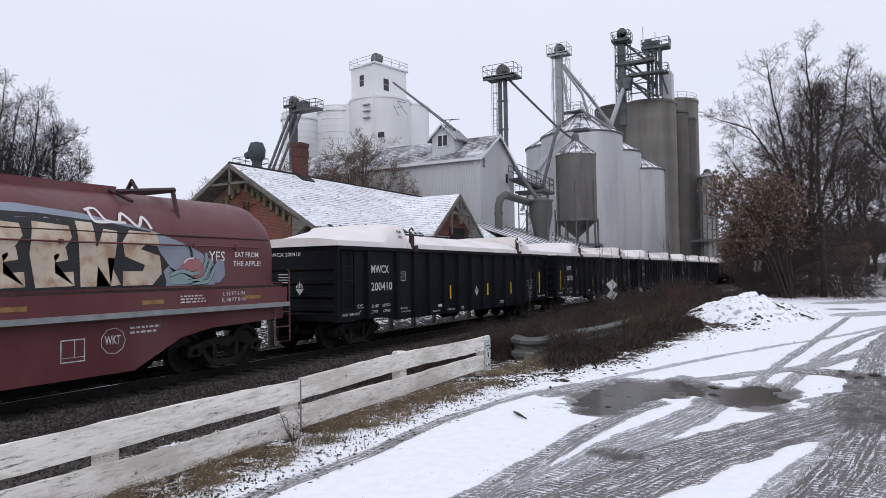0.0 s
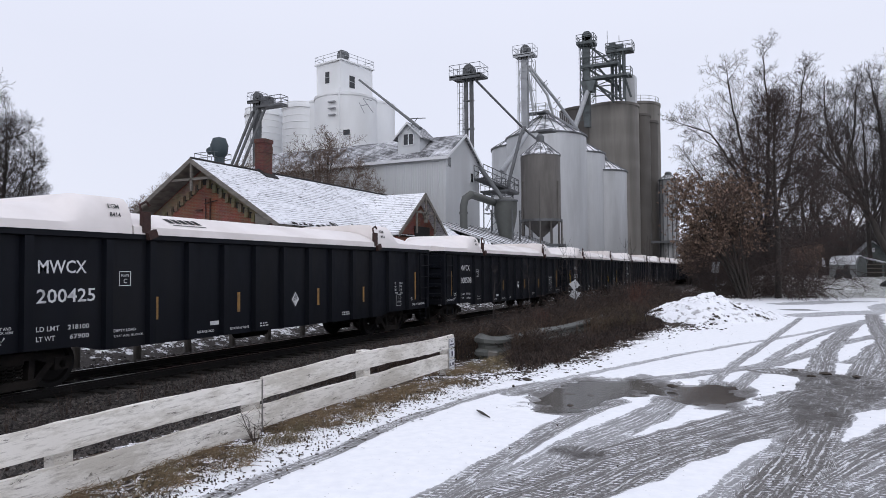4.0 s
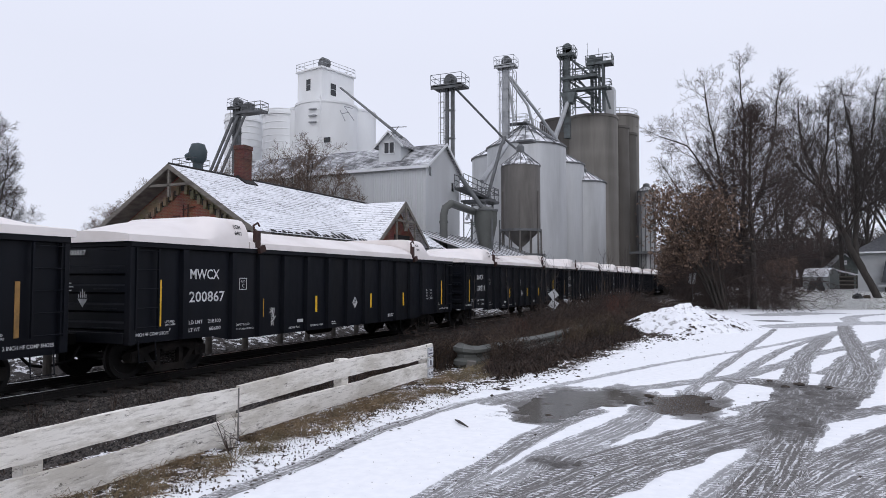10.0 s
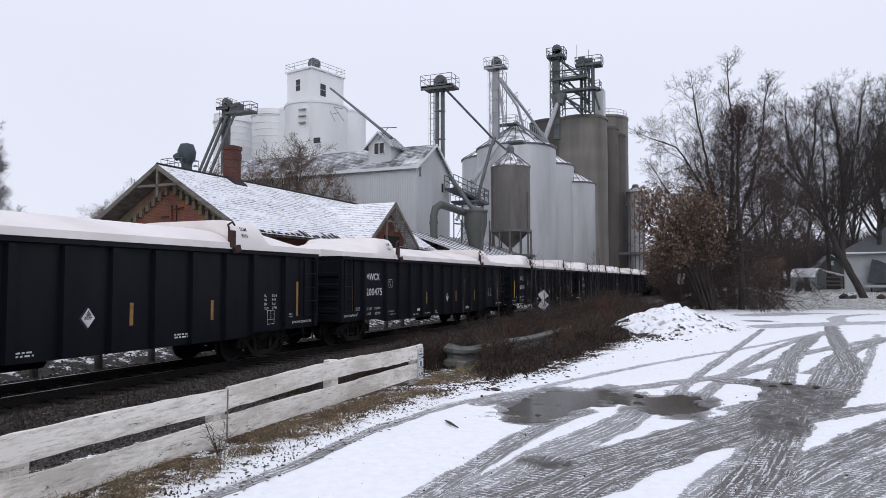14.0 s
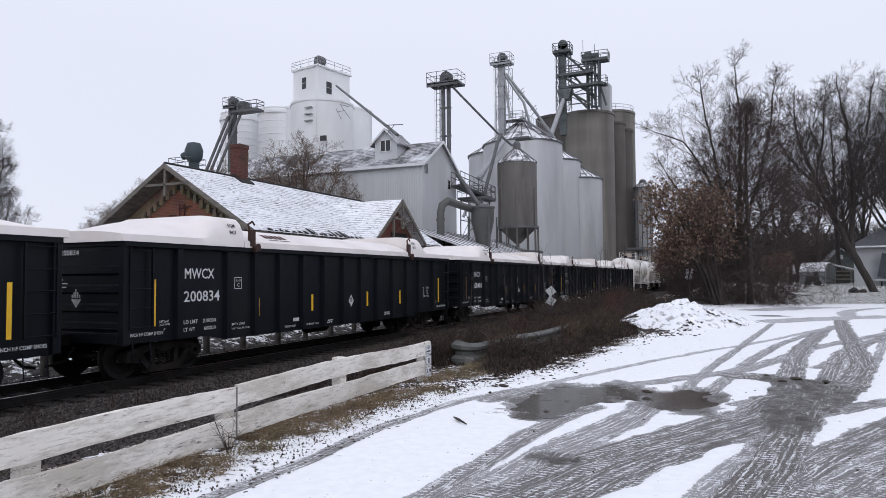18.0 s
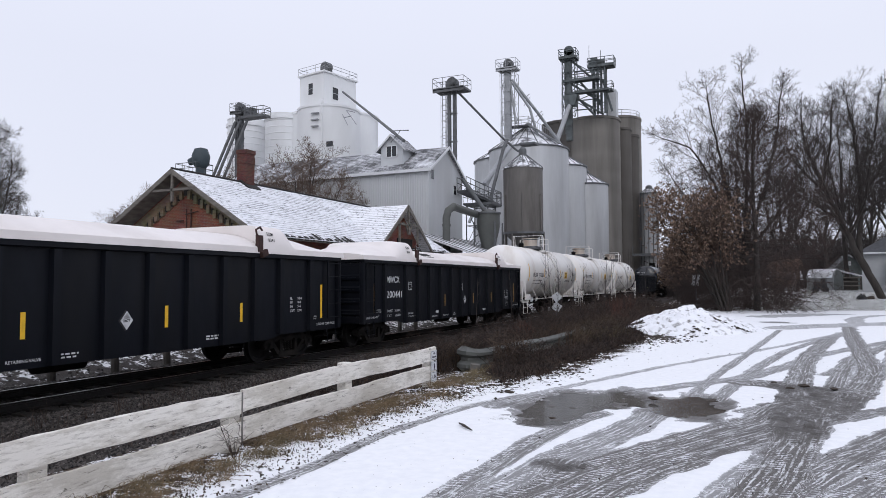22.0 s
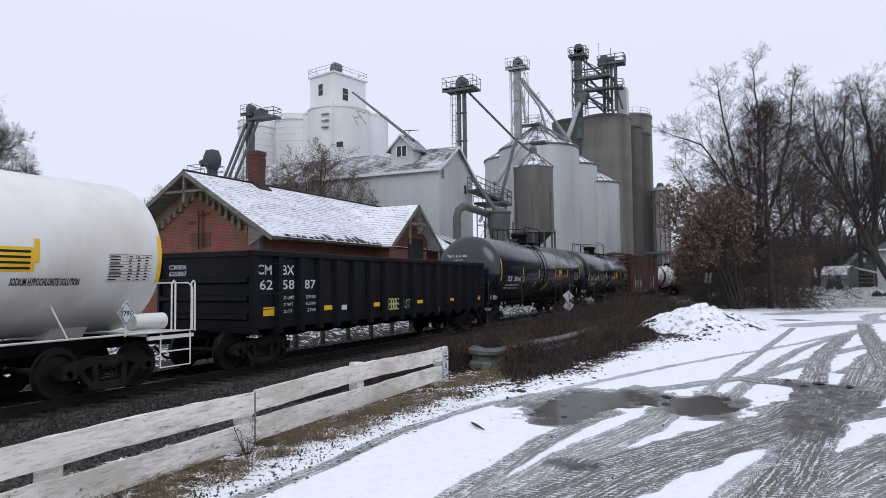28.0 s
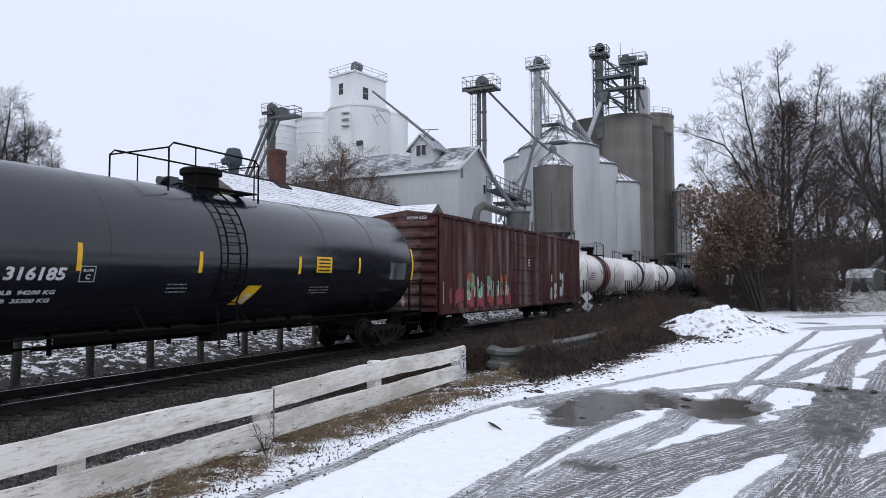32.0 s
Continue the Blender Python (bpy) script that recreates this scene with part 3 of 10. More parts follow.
# wheel tracks: half width, strength, then points of their middle lines
TRACKS = [
    (0.11, 0.80, [(-3.72, 2.5), (-3.69, 4.5), (-3.65, 5.5), (-3.69, 6.56), (-3.63, 7.42), (-3.46, 8.44), (-3.05, 9.7)]),
    (0.15, 0.85, [(-2.23, 4.37), (-2.18, 4.85), (-2.17, 5.30), (-2.11, 5.96), (-2.09, 6.60), (-2.02, 7.39), (-1.93, 7.96), (-1.71, 8.69)]),
    (0.24, 0.75, [(-2.04, 4.65), (-1.88, 5.17), (-1.77, 5.59), (-1.68, 6.34), (-1.39, 7.36), (-1.18, 8.42), (-1.14, 9.15)]),
    (0.42, 0.95, [(-1.64, 4.63), (-1.39, 5.25), (-1.14, 6.05), (-0.76, 6.88), (-0.28, 7.90), (0.19, 8.87), (0.52, 10.08)]),
    (0.23, 0.90, [(0.27, 8.80), (0.54, 10.80), (0.80, 13.46), (1.17, 16.75), (2.23, 23.20)]),
    (0.15, 0.72, [(-0.37, 5.24), (-0.25, 5.74), (-0.05, 6.56), (0.15, 7.32), (0.25, 8.16)]),
    (0.24, 1.00, [(-0.05, 5.37), (0.20, 6.59), (0.48, 8.25), (0.83, 10.22), (1.18, 11.62)]),
    (0.24, 0.92, [(0.07, 5.56), (0.44, 6.54), (0.90, 7.57), (1.55, 8.93), (2.15, 9.97)]),
    (0.22, 0.88, [(0.36, 5.48), (0.74, 6.26), (1.25, 7.24), (1.85, 8.17)]),
    (0.20, 0.85, [(0.73, 5.64), (1.07, 6.25), (1.58, 7.00)]),
    (0.20, 0.80, [(0.30, 8.58), (0.95, 9.45), (1.85, 10.61), (2.60, 11.40)]),
    (0.18, 0.80, [(-0.06, 9.53), (0.32, 10.13), (0.75, 10.89), (1.25, 11.65)]),
    (0.24, 0.95, [(0.76, 9.37), (1.22, 10.85), (1.59, 12.39), (2.06, 14.84), (2.31, 17.62), (2.80, 23.45), (3.28, 28.36)]),
    (0.17, 0.90, [(1.04, 11.02), (1.37, 13.32), (1.87, 16.24), (2.42, 18.05), (3.99, 22.68)]),
    (0.12, 0.85, [(1.17, 13.62), (1.58, 15.00), (2.05, 16.89)]),
    (0.39, 1.00, [(-0.03, 12.28), (0.35, 12.24), (0.81, 11.81), (1.35, 11.80)]),
    (0.12, 0.62, [(-3.02, 9.69), (-2.54, 11.06), (-1.91, 12.94), (-0.67, 16.19), (0.42, 18.63), (2.75, 25.14)]),
    (0.11, 0.80, [(-0.81, 10.22), (-0.62, 12.24), (-0.34, 14.75), (0.03, 17.85), (0.95, 25.75)]),
    (0.13, 0.80, [(-0.44, 10.38), (-0.16, 12.51), (0.23, 15.00), (0.96, 18.71), (2.23, 23.20)]),
    (0.19, 0.78, [(-3.13, 8.64), (-2.71, 9.94), (-1.58, 10.66), (-0.83, 11.73), (0.02, 13.04), (0.64, 14.88), (1.58, 17.69), (4.07, 23.13)]),
    (0.15, 0.70, [(1.25, 17.16), (1.87, 20.61), (2.66, 25.11)]),
    (0.11, 0.70, [(1.94, 13.35), (2.70, 17.18), (4.07, 24.47)]),
    (0.85, 0.60, [(1.00, 27.01), (3.02, 29.28), (5.57, 31.54), (8.09, 33.47)]),
    (1.09, 0.60, [(0.83, 35.59), (5.06, 41.31), (8.09, 45.73), (12.80, 50.50)]),
    (0.40, 0.60, [(7.11, 40.22), (4.98, 36.88), (3.99, 32.94), (4.06, 30.11)]),
]
HOLLOWS = [(-2.35, 9.15, 0.50, 1.25, 0.075), (-1.75, 9.9, 0.45, 0.75, 0.06), (-0.72, 9.75, 0.42, 0.85, 0.075), (-1.1, 9.9, 0.5, 0.5, 0.06), (-1.53, 6.12, 0.26, 0.20, 0.03), (0.90, 10.9, 0.60, 1.6, 0.015), (0.45, 9.0, 0.30, 1.0, 0.010), (0.45, 12.0, 0.50, 0.14, 0.012)]


def lattice(x, y, seed=0):
    """Smooth noise from 0 to 1 over arrays."""
    xi, yi = np.floor(x).astype(np.int64), np.floor(y).astype(np.int64)
    fx, fy = x - xi, y - yi
    fx, fy = fx * fx * (3 - 2 * fx), fy * fy * (3 - 2 * fy)

    def h(a, b):
        n = (a * 374761393 + b * 668265263 + seed * 974711) & 0xFFFFFFFF
        n = ((n ^ (n >> 13)) * 1274126177) & 0xFFFFFFFF
        return ((n ^ (n >> 16)) & 0xFFFF) / 65535.0

    return (h(xi, yi) * (1 - fx) + h(xi + 1, yi) * fx) * (1 - fy) + (h(xi, yi + 1) * (1 - fx) + h(xi + 1, yi + 1) * fx) * fy


def cloudy(x, y, s, seed=0):
    return 0.55 * lattice(x * s, y * s, seed) + 0.3 * lattice(x * s * 2.1, y * s * 2.1, seed + 1) + 0.15 * lattice(x * s * 4.3, y * s * 4.3, seed + 2)


def smooth_line(pts, step=0.12):
    """A spline through the points, as dense points."""
    p = [pts[0]] + list(pts) + [pts[-1]]
    out = []
    for i in range(1, len(p) - 2):
        a, b, c, d = (np.array(q, float) for q in p[i - 1:i + 3])
        k = max(2, int(np.linalg.norm(c - b) / step))
        for j in range(k):
            t = j / k
            out.append(0.5 * (2 * b + (c - a) * t + (2 * a - 5 * b + 4 * c - d) * t * t + (3 * b - 3 * c + d - a) * t ** 3))
    out.append(np.array(pts[-1], float))
    return np.array(out)


def base_height(x, y):
    x, y = np.asarray(x, float), np.asarray(y, float)
    z = np.interp(x, *zip(*PROFILE))
    far = np.clip((y - 42) / 34, 0, 1)
    far = far * far * (3 - 2 * far) * np.clip((x + 6) / 4, 0, 1)
    return z + 0.62 * far


def ground_z(x, y):
    return float(base_height(x, y))


def build_ground():
    xs = np.concatenate([[-900, -500, -250, -140, -90], np.arange(-70, -20, 4.0), np.arange(-20, -9, 0.22), np.arange(-9, -4.2, 0.12), np.arange(-4.2, 3.2, 0.045),
                         np.arange(3.2, 8, 0.15), np.arange(8, 22, 0.8), np.arange(22, 60, 5.0), [80, 130, 250, 500, 900]])
    ys = np.concatenate([[-900, -500, -250, -120, -60], np.arange(-40, 0, 3.0), np.arange(0, 3.4, 0.25), np.arange(3.4, 14, 0.05), np.arange(14, 22, 0.1), np.arange(22, 34, 0.2), np.arange(34, 60, 0.6),
                         np.arange(60, 140, 4.0), [160, 220, 320, 500, 900, 1600]])
    X, Y = np.meshgrid(xs, ys)
    x, y = X.ravel(), Y.ravel()
    z = base_height(x, y)
    edge = np.interp(y, *zip(*VERGE)) + 0.55 * (cloudy(x, y, 1.3, 5) - 0.5)
    road = np.clip((x - edge) / 0.25 + 0.5, 0, 1) * np.clip((43 - y + 0.25 * x) / 1.5, 0, 1) * np.clip((14 - x) / 1.0, 0, 1)
    bare, tu, tv, rut = np.zeros_like(x), np.zeros_like(x), np.zeros_like(x), np.zeros_like(x)
    near = (x > -6) & (x < 14) & (y > 0) & (y < 40)
    xn, yn = x[near], y[near]
    bn, un, vn, rn = bare[near], tu[near], tv[near], rut[near]
    for half, force, pts in TRACKS:
        line = smooth_line(pts, 0.2)
        run = np.concatenate([[0], np.cumsum(np.linalg.norm(np.diff(line, axis=0), axis=1))])
        box = (xn > line[:, 0].min() - 1) & (xn < line[:, 0].max() + 1) & (yn > line[:, 1].min() - 1) & (yn < line[:, 1].max() + 1)
        idx = np.nonzero(box)[0]
        px_, py_ = xn[idx], yn[idx]
        best, along, across = np.full(len(idx), 9.0), np.zeros(len(idx)), np.zeros(len(idx))
        for k in range(len(line) - 1):
            a, d = line[k], line[k + 1] - line[k]
            n2 = d @ d
            t = np.clip(((px_ - a[0]) * d[0] + (py_ - a[1]) * d[1]) / n2, 0, 1)
            ex, ey = px_ - a[0] - t * d[0], py_ - a[1] - t * d[1]
            dist = np.hypot(ex, ey)
            w = dist < best
            best[w], along[w] = dist[w], (run[k] + t * math.sqrt(n2))[w]
            across[w] = (dist * np.sign(d[0] * ey - d[1] * ex))[w]
        wob = half * (0.75 + 0.5 * cloudy(px_, py_, 2.3, 11)) + 0.03 * (cloudy(px_, py_, 5.0, 13) - 0.5)
        on = np.clip((wob - best) / 0.06 + 0.5, 0, 1) * force
        w = on > bn[idx]
        bn[idx[w]], un[idx[w]], vn[idx[w]] = on[w], along[w], across[w]
        rn[idx] = np.maximum(rn[idx], np.clip((wob - best) / 0.06 + 0.5, 0, 1))
    bare[near], tu[near], tv[near], rut[near] = bn, un, vn, rn
    # muddied yard between the tracks
    mud = np.clip((0.9 - np.hypot((x - 0.95) / 0.6, (y - 10.7) / 1.5)) * 2.2, 0, 1) * (cloudy(x, y, 0.9, 21) > 0.40)
    mud = np.maximum(mud, np.clip((0.9 - np.hypot((x + 1.5) / 0.55, (y - 5.7) / 0.75)) * 1.8, 0, 1) * (cloudy(x, y, 1.1, 23) > 0.36))
    mud = np.maximum(mud, np.clip((0.9 - np.hypot((x + 1.05) / 0.35, (y - 9.0) / 0.55)) * 2.0, 0, 1) * (cloudy(x, y, 2.1, 25) > 0.40))
    mud = np.maximum(mud, np.clip((1.0 - np.hypot((x + 2.3) / 0.5, (y - 21.1) / 1.3)) * 1.6, 0, 1) * (cloudy(x, y, 2.6, 27) > 0.47))
    mud = np.maximum(mud, np.clip((1.0 - np.hypot((x - 1.1) / 1.2, (y - 30.4) / 1.0)) * 1.6, 0, 1) * (cloudy(x, y, 1.6, 29) > 0.40))
    bare = np.maximum(bare, 0.85 * mud)
    wet = np.zeros_like(x)
    for cx, cy, rx, ry, deep in HOLLOWS:
        q = np.clip(1.2 - np.hypot((x - cx) / rx, (y - cy) / ry) + 0.7 * (cloudy(x, y, 1.6, 31) - 0.5) + 0.6 * (cloudy(x, y, 4.5, 45) - 0.5), 0, 1)
        q = np.clip(q * 2.0, 0, 1)
        z -= deep * q
        wet = np.maximum(wet, q)
    z += (0.10 * (cloudy(x, y, 2.4, 33) - 0.45) + 0.08 * (cloudy(x, y, 6.5, 35) - 0.5) + 0.03 * (cloudy(x, y, 15.0, 37) - 0.5)) * wet
    # trampled mud round the hollows
    for cx, cy, rx, ry, deep in HOLLOWS:
        fringe = np.clip((1.55 - np.hypot((x - cx) / rx, (y - cy) / ry) + 1.1 * (cloudy(x, y, 2.3, 39) - 0.5)) * 2.2, 0, 1)
        bare = np.maximum(bare, 0.9 * fringe * (deep > 0.02))
    grain = cloudy(x, y, 6.0, 41) - 0.5
    close = (np.abs(x) < 25) & (y > -5) & (y < 60)
    z += np.where(close, 0.035 * grain * (1 - road) + 0.012 * grain * road, 0)
    z += np.where(close & (road > 0.5), 0.03 * (cloudy(x, y, 0.8, 43) - 0.5) * (1 - wet), 0)
    z -= 0.018 * rut * (1 - wet)
    z += np.where(np.abs(tu) > 0, 0.012 * (cloudy(x, y, 4.0, 63) - 0.5), 0) * rut * (1 - wet)
    stone = np.clip((x + 48.0) / 6.0, 0, 1) * np.clip((-8.0 - x + 1.2 * (cloudy(x, y, 0.9, 51) - 0.5)) / 0.8, 0, 1)
    lawn = np.clip((y - 41 - 0.2 * x) / 1.5, 0, 1) * np.clip((x + 1.5) / 2, 0, 1)
    me = bpy.data.meshes.new("ground")
    nx, ny = len(xs), len(ys)
    i = np.arange(nx * ny).reshape(ny, nx)
    quads = np.stack([i[:-1, :-1], i[:-1, 1:], i[1:, 1:], i[1:, :-1]], -1).reshape(-1, 4)
    me.vertices.add(nx * ny)
    me.vertices.foreach_set("co", np.stack([x, y, z], 1).ravel())
    me.loops.add(len(quads) * 4)
    me.loops.foreach_set("vertex_index", quads.ravel())
    me.polygons.add(len(quads))
    me.polygons.foreach_set("loop_start", np.arange(0, len(quads) * 4, 4))
    me.update()
    me.shade_smooth()
    for key, value in (("road", road), ("bare", bare), ("wet", wet), ("stone", stone), ("lawn", lawn), ("edge_snow", np.clip((x + 5.3) / 1.5, 0, 1) * np.interp(y, [9, 12, 24], [1.0, 0.30, 0.10])), ("beyond", np.clip((-15.5 - x) / 1.5, 0, 1)), ("along", tu), ("across", tv)):
        me.attributes.new(key, "FLOAT", "POINT").data.foreach_set("value", value.astype(np.float32))
    return me


def ground_material():
    m = bpy.data.materials.new("snowy_ground")
    m.use_nodes = True
    n, l = m.node_tree.nodes, m.node_tree.links
    b = n["Principled BSDF"]
    co = n.new("ShaderNodeTexCoord")

    def attr(key):
        a = n.new("ShaderNodeAttribute")
        a.attribute_name = key
        return a.outputs["Fac"]

    def fog(s, detail=5.0, rough=0.55):
        t = n.new("ShaderNodeTexNoise")
        t.inputs["Scale"].default_value, t.inputs["Detail"].default_value, t.inputs["Roughness"].default_value = s, detail, rough
        l.new(co.outputs["Object"], t.inputs["Vector"])
        return t.outputs["Fac"]

    def calc(op, a, c=None, clamp=False):
        x = n.new("ShaderNodeMath")
        x.operation, x.use_clamp = op, clamp
        for k, value in enumerate((a, c)):
            if value is None:
                continue
            if hasattr(value, "links"):
                l.new(value, x.inputs[k])
            else:
                x.inputs[k].default_value = value
        return x.outputs[0]

    def ramp(fac, lo, hi, a=0.0, c=1.0):
        x = n.new("ShaderNodeMapRange")
        for key, value in (("From Min", lo), ("From Max", hi), ("To Min", a), ("To Max", c)):
            x.inputs[key].default_value = value
        l.new(fac, x.inputs["Value"])
        return x.outputs["Result"]

    def mixed(fac, a, c):
        x = n.new("ShaderNodeMix")
        x.data_type = "RGBA"
        for key, value in (("Factor", fac), ("A", a), ("B", c)):
            if hasattr(value, "links"):
                l.new(value, x.inputs[key])
            else:
                x.inputs[key].default_value = (*value, 1)
        return x.outputs["Result"]

    road, bare, wet, stone, lawn = (attr(k) for k in ("road", "bare", "wet", "stone", "lawn"))
    fine, mid, big = fog(60), fog(9), fog(1.4)
    snow = mixed(ramp(mid, 0.35, 0.7), (0.84, 0.85, 0.87), (0.91, 0.915, 0.925))
    dirt = mixed(ramp(fine, 0.35, 0.65), (0.025, 0.018, 0.014), (0.085, 0.064, 0.048))
    litter = mixed(ramp(mid, 0.45, 0.7), dirt, (0.082, 0.058, 0.040))
    slush = mixed(ramp(fine, 0.35, 0.65), (0.060, 0.054, 0.049), (0.20, 0.189, 0.180))
    slush = mixed(ramp(bare, 0.98, 0.62, 0, 0.45), slush, (0.62, 0.63, 0.65))
    run = n.new("ShaderNodeCombineXYZ")
    l.new(calc("MULTIPLY", attr("along"), 2.2), run.inputs[0])
    l.new(calc("MULTIPLY", attr("across"), 30.0), run.inputs[1])
    streak = n.new("ShaderNodeTexNoise")
    streak.inputs["Scale"].default_value, streak.inputs["Detail"].default_value, streak.inputs["Roughness"].default_value = 1.0, 5.0, 0.65
    l.new(run.outputs[0], streak.inputs["Vector"])
    # snow pressed into the tyre grooves: long ribs on one half of a track, cross lugs in bands on the other
    weave = calc("MULTIPLY", calc("SUBTRACT", mid, 0.5), 0.05)
    rib = calc("SINE", calc("MULTIPLY", calc("ADD", attr("across"), weave), 2 * math.pi / 0.068))
    rib = ramp(rib, 0.45, 0.9)
    lug = calc("SINE", calc("MULTIPLY", calc("ADD", attr("along"), calc("MULTIPLY", attr("across"), 0.35)), 2 * math.pi / 0.072))
    band = ramp(calc("SINE", calc("MULTIPLY", attr("across"), 2 * math.pi / 0.24)), -0.35, 0.05)
    lug = calc("MULTIPLY", ramp(lug, 0.30, 0.6), band)
    lugs = ramp(big, 0.42, 0.48)
    kept = ramp(calc("ADD", streak.outputs["Fac"], calc("MULTIPLY", calc("SUBTRACT", fog(26.0, 6.0, 0.75), 0.5), 0.9)), 0.44, 0.52)
    tread = calc("MAXIMUM", calc("MULTIPLY", lug, lugs), calc("MULTIPLY", rib, calc("SUBTRACT", 1.0, calc("MULTIPLY", lugs, 0.65))))
    tread = calc("MULTIPLY", tread, kept)
    tread = calc("MAXIMUM", tread, ramp(calc("ADD", streak.outputs["Fac"], calc("MULTIPLY", calc("SUBTRACT", fog(18.0, 6.0, 0.75), 0.5), 0.6)), 0.575, 0.615, 0, 0.85))
    slush = mixed(calc("MULTIPLY", tread, 0.95), slush, (0.78, 0.79, 0.81))
    slush = mixed(ramp(big, 0.56, 0.72, 0, 0.55), slush, (0.085, 0.079, 0.075))
    slush = mixed(calc("MULTIPLY", wet, ramp(fog(5.0, 7.0, 0.7), 0.30, 0.56)), slush, (0.058, 0.051, 0.045))
    yard = mixed(ramp(calc("ADD", bare, calc("MULTIPLY", calc("SUBTRACT", fog(24.0, 7.0, 0.7), 0.5), 0.9)), 0.44, 0.54), snow, slush)
    yard = mixed(calc("MULTIPLY", ramp(fog(25, 2.0), 0.72, 0.76), 0.6), yard, (0.10, 0.09, 0.08))
    patch = ramp(calc("ADD", fog(6.5, 9.0, 0.7), calc("ADD", calc("MULTIPLY", calc("SUBTRACT", big, 0.5), 0.5), calc("MULTIPLY", attr("edge_snow"), 0.20))), 0.55, 0.575)
    verge = mixed(patch, litter, snow)
    grassy = mixed(ramp(fog(7, 8.0, 0.8), 0.50, 0.53), mixed(ramp(mid, 0.4, 0.6), (0.05, 0.06, 0.025), (0.10, 0.085, 0.05)), snow)
    verge = mixed(lawn, verge, grassy)
    # gravel coloured dark, so shade in the gaps between stones is painted in
    gravel = mixed(ramp(fine, 0.3, 0.7), (0.016, 0.014, 0.013), (0.070, 0.061, 0.056))
    gravel = mixed(ramp(calc("ADD", fog(3.0, 8.0, 0.75), calc("MULTIPLY", attr("beyond"), 0.13)), 0.63, 0.67, 0, 0.8), gravel, snow)
    land = mixed(stone, verge, gravel)
    l.new(mixed(road, land, yard), b.inputs["Base Color"])
    l.new(ramp(calc("MAXIMUM", wet, calc("MULTIPLY", calc("MULTIPLY", bare, road), 0.6)), 0, 1, 0.8, 0.36), b.inputs["Roughness"])
    l.new(ramp(wet, 0, 1, 0.15, 0.3), b.inputs["Specular IOR Level"])
    bp = n.new("ShaderNodeBump")
    bp.inputs["Strength"].default_value, bp.inputs["Distance"].default_value = 0.5, 0.03
    l.new(calc("ADD", calc("MULTIPLY", fine, calc("SUBTRACT", 1.0, calc("MULTIPLY", road, 0.75))), calc("MULTIPLY", tread, calc("MULTIPLY", bare, 0.35))), bp.inputs["Height"])
    l.new(bp.outputs["Normal"], b.inputs["Normal"])
    return m


GROUND = ground_material()
tagged(part("ground", build_ground(), GROUND), "snowy ground with slushy wheel ruts and a weedy verge", "ground", kind="structure")
WATER = shade("puddle_water", (0.085, 0.078, 0.070), 0.08, vary=0.4, scale=3.0, dirt=(0.13, 0.122, 0.113), dirt_amount=0.6, dirt_scale=3.5, bump=0.02, bump_scale=8)
tagged(part("puddle", Geo().add([(-3.4, 5.2, 0.408), (0.6, 5.2, 0.408), (0.6, 11.4, 0.408), (-3.4, 11.4, 0.408)], [(0, 1, 2, 3)]), WATER), "shallow brown meltwater puddle in the snowy yard", "puddle", kind="structure")

# ---- the track ----
rail_prof = [(-0.07, -0.175), (0.07, -0.175), (0.07, -0.16), (0.012, -0.14), (0.012, -0.045), (0.036, -0.035), (0.036, -0.004), (0.028, 0.0), (-0.028, 0.0), (-0.036, -0.004), (-0.036, -0.035), (-0.012, -0.045), (-0.012, -0.14), (-0.07, -0.16)]
track = tagged(thing("railway_track", "single railway track on dark ballast", "railway track", kind="structure"), kind="structure")
for s in (-1, 1):
    x = TRACK_X + s * 0.753
    part("rail", Geo().prism([(x + a, b) for a, b in rail_prof], -420, 620), STEEL, track, "rusty steel rail with a polished head")
    part("rail_head", Geo().box(x - 0.027, x + 0.027, -420, 620, 0.0005, 0.002), RAILTOP, track, "bright worn running surface")
tie = Geo().cbox(-1.3, 1.3, -0.115, 0.115, -0.33, -0.178, 0.01).mesh("tie")
tie.materials.append(TIE)
for i in range(150):
    part("tie", tie, None, track, at=pose(TRACK_X + random.uniform(-0.04, 0.04), -6 + i * 0.52, 0, 0, 0, random.uniform(-1, 1)))
far_ties = Geo()
for i in range(700):
    y = 72.2 + i * 0.52
    far_ties.box(TRACK_X - 1.3, TRACK_X + 1.3, y - 0.115, y + 0.115, -0.33, -0.178)
tagged(part("tie_row", far_ties, TIE, track), kind="stuff")


# ---- the other cars of the train ----
def round_on(shape, r, cz):
    """Bends what is drawn flat on a tank's side (y, z) onto its shell."""
    def lie(p):
        k = (p[2] - cz) / r
        a = max(-1.5, min(1.5, k))
        return ((r + 0.008) * math.cos(a), p[1], cz + (r + 0.008) * math.sin(a))
    if isinstance(shape, Geo):
        shape.v = [lie(p) for p in shape.v]
    else:
        for v in shape.vertices:
            v.co = lie(v.co)
    return shape


def strip_on(y, z0, z1, r, cz, w=0.05):
    g, n = Geo(), max(6, round((z1 - z0) / 0.08))
    for i in range(n):
        a, b = z0 + (z1 - z0) * i / n, z0 + (z1 - z0) * (i + 1) / n
        g.add([(0, y - w, a), (0, y + w, a), (0, y + w, b), (0, y - w, b)], [(0, 1, 2, 3)])
    return round_on(g, r, cz)


def ring(y, r, cz, w=0.03, h=0.008, n=48):
    return Geo().lathe([(r - 0.01, y - w), (r + h, y - w), (r + h, y + w), (r - 0.01, y + w)], n, (0, 0, cz), "y", cap=False)


SLABGREY = shade("grey_walkway_grating", (0.085, 0.088, 0.095), 0.7, vary=0.2, scale=4)


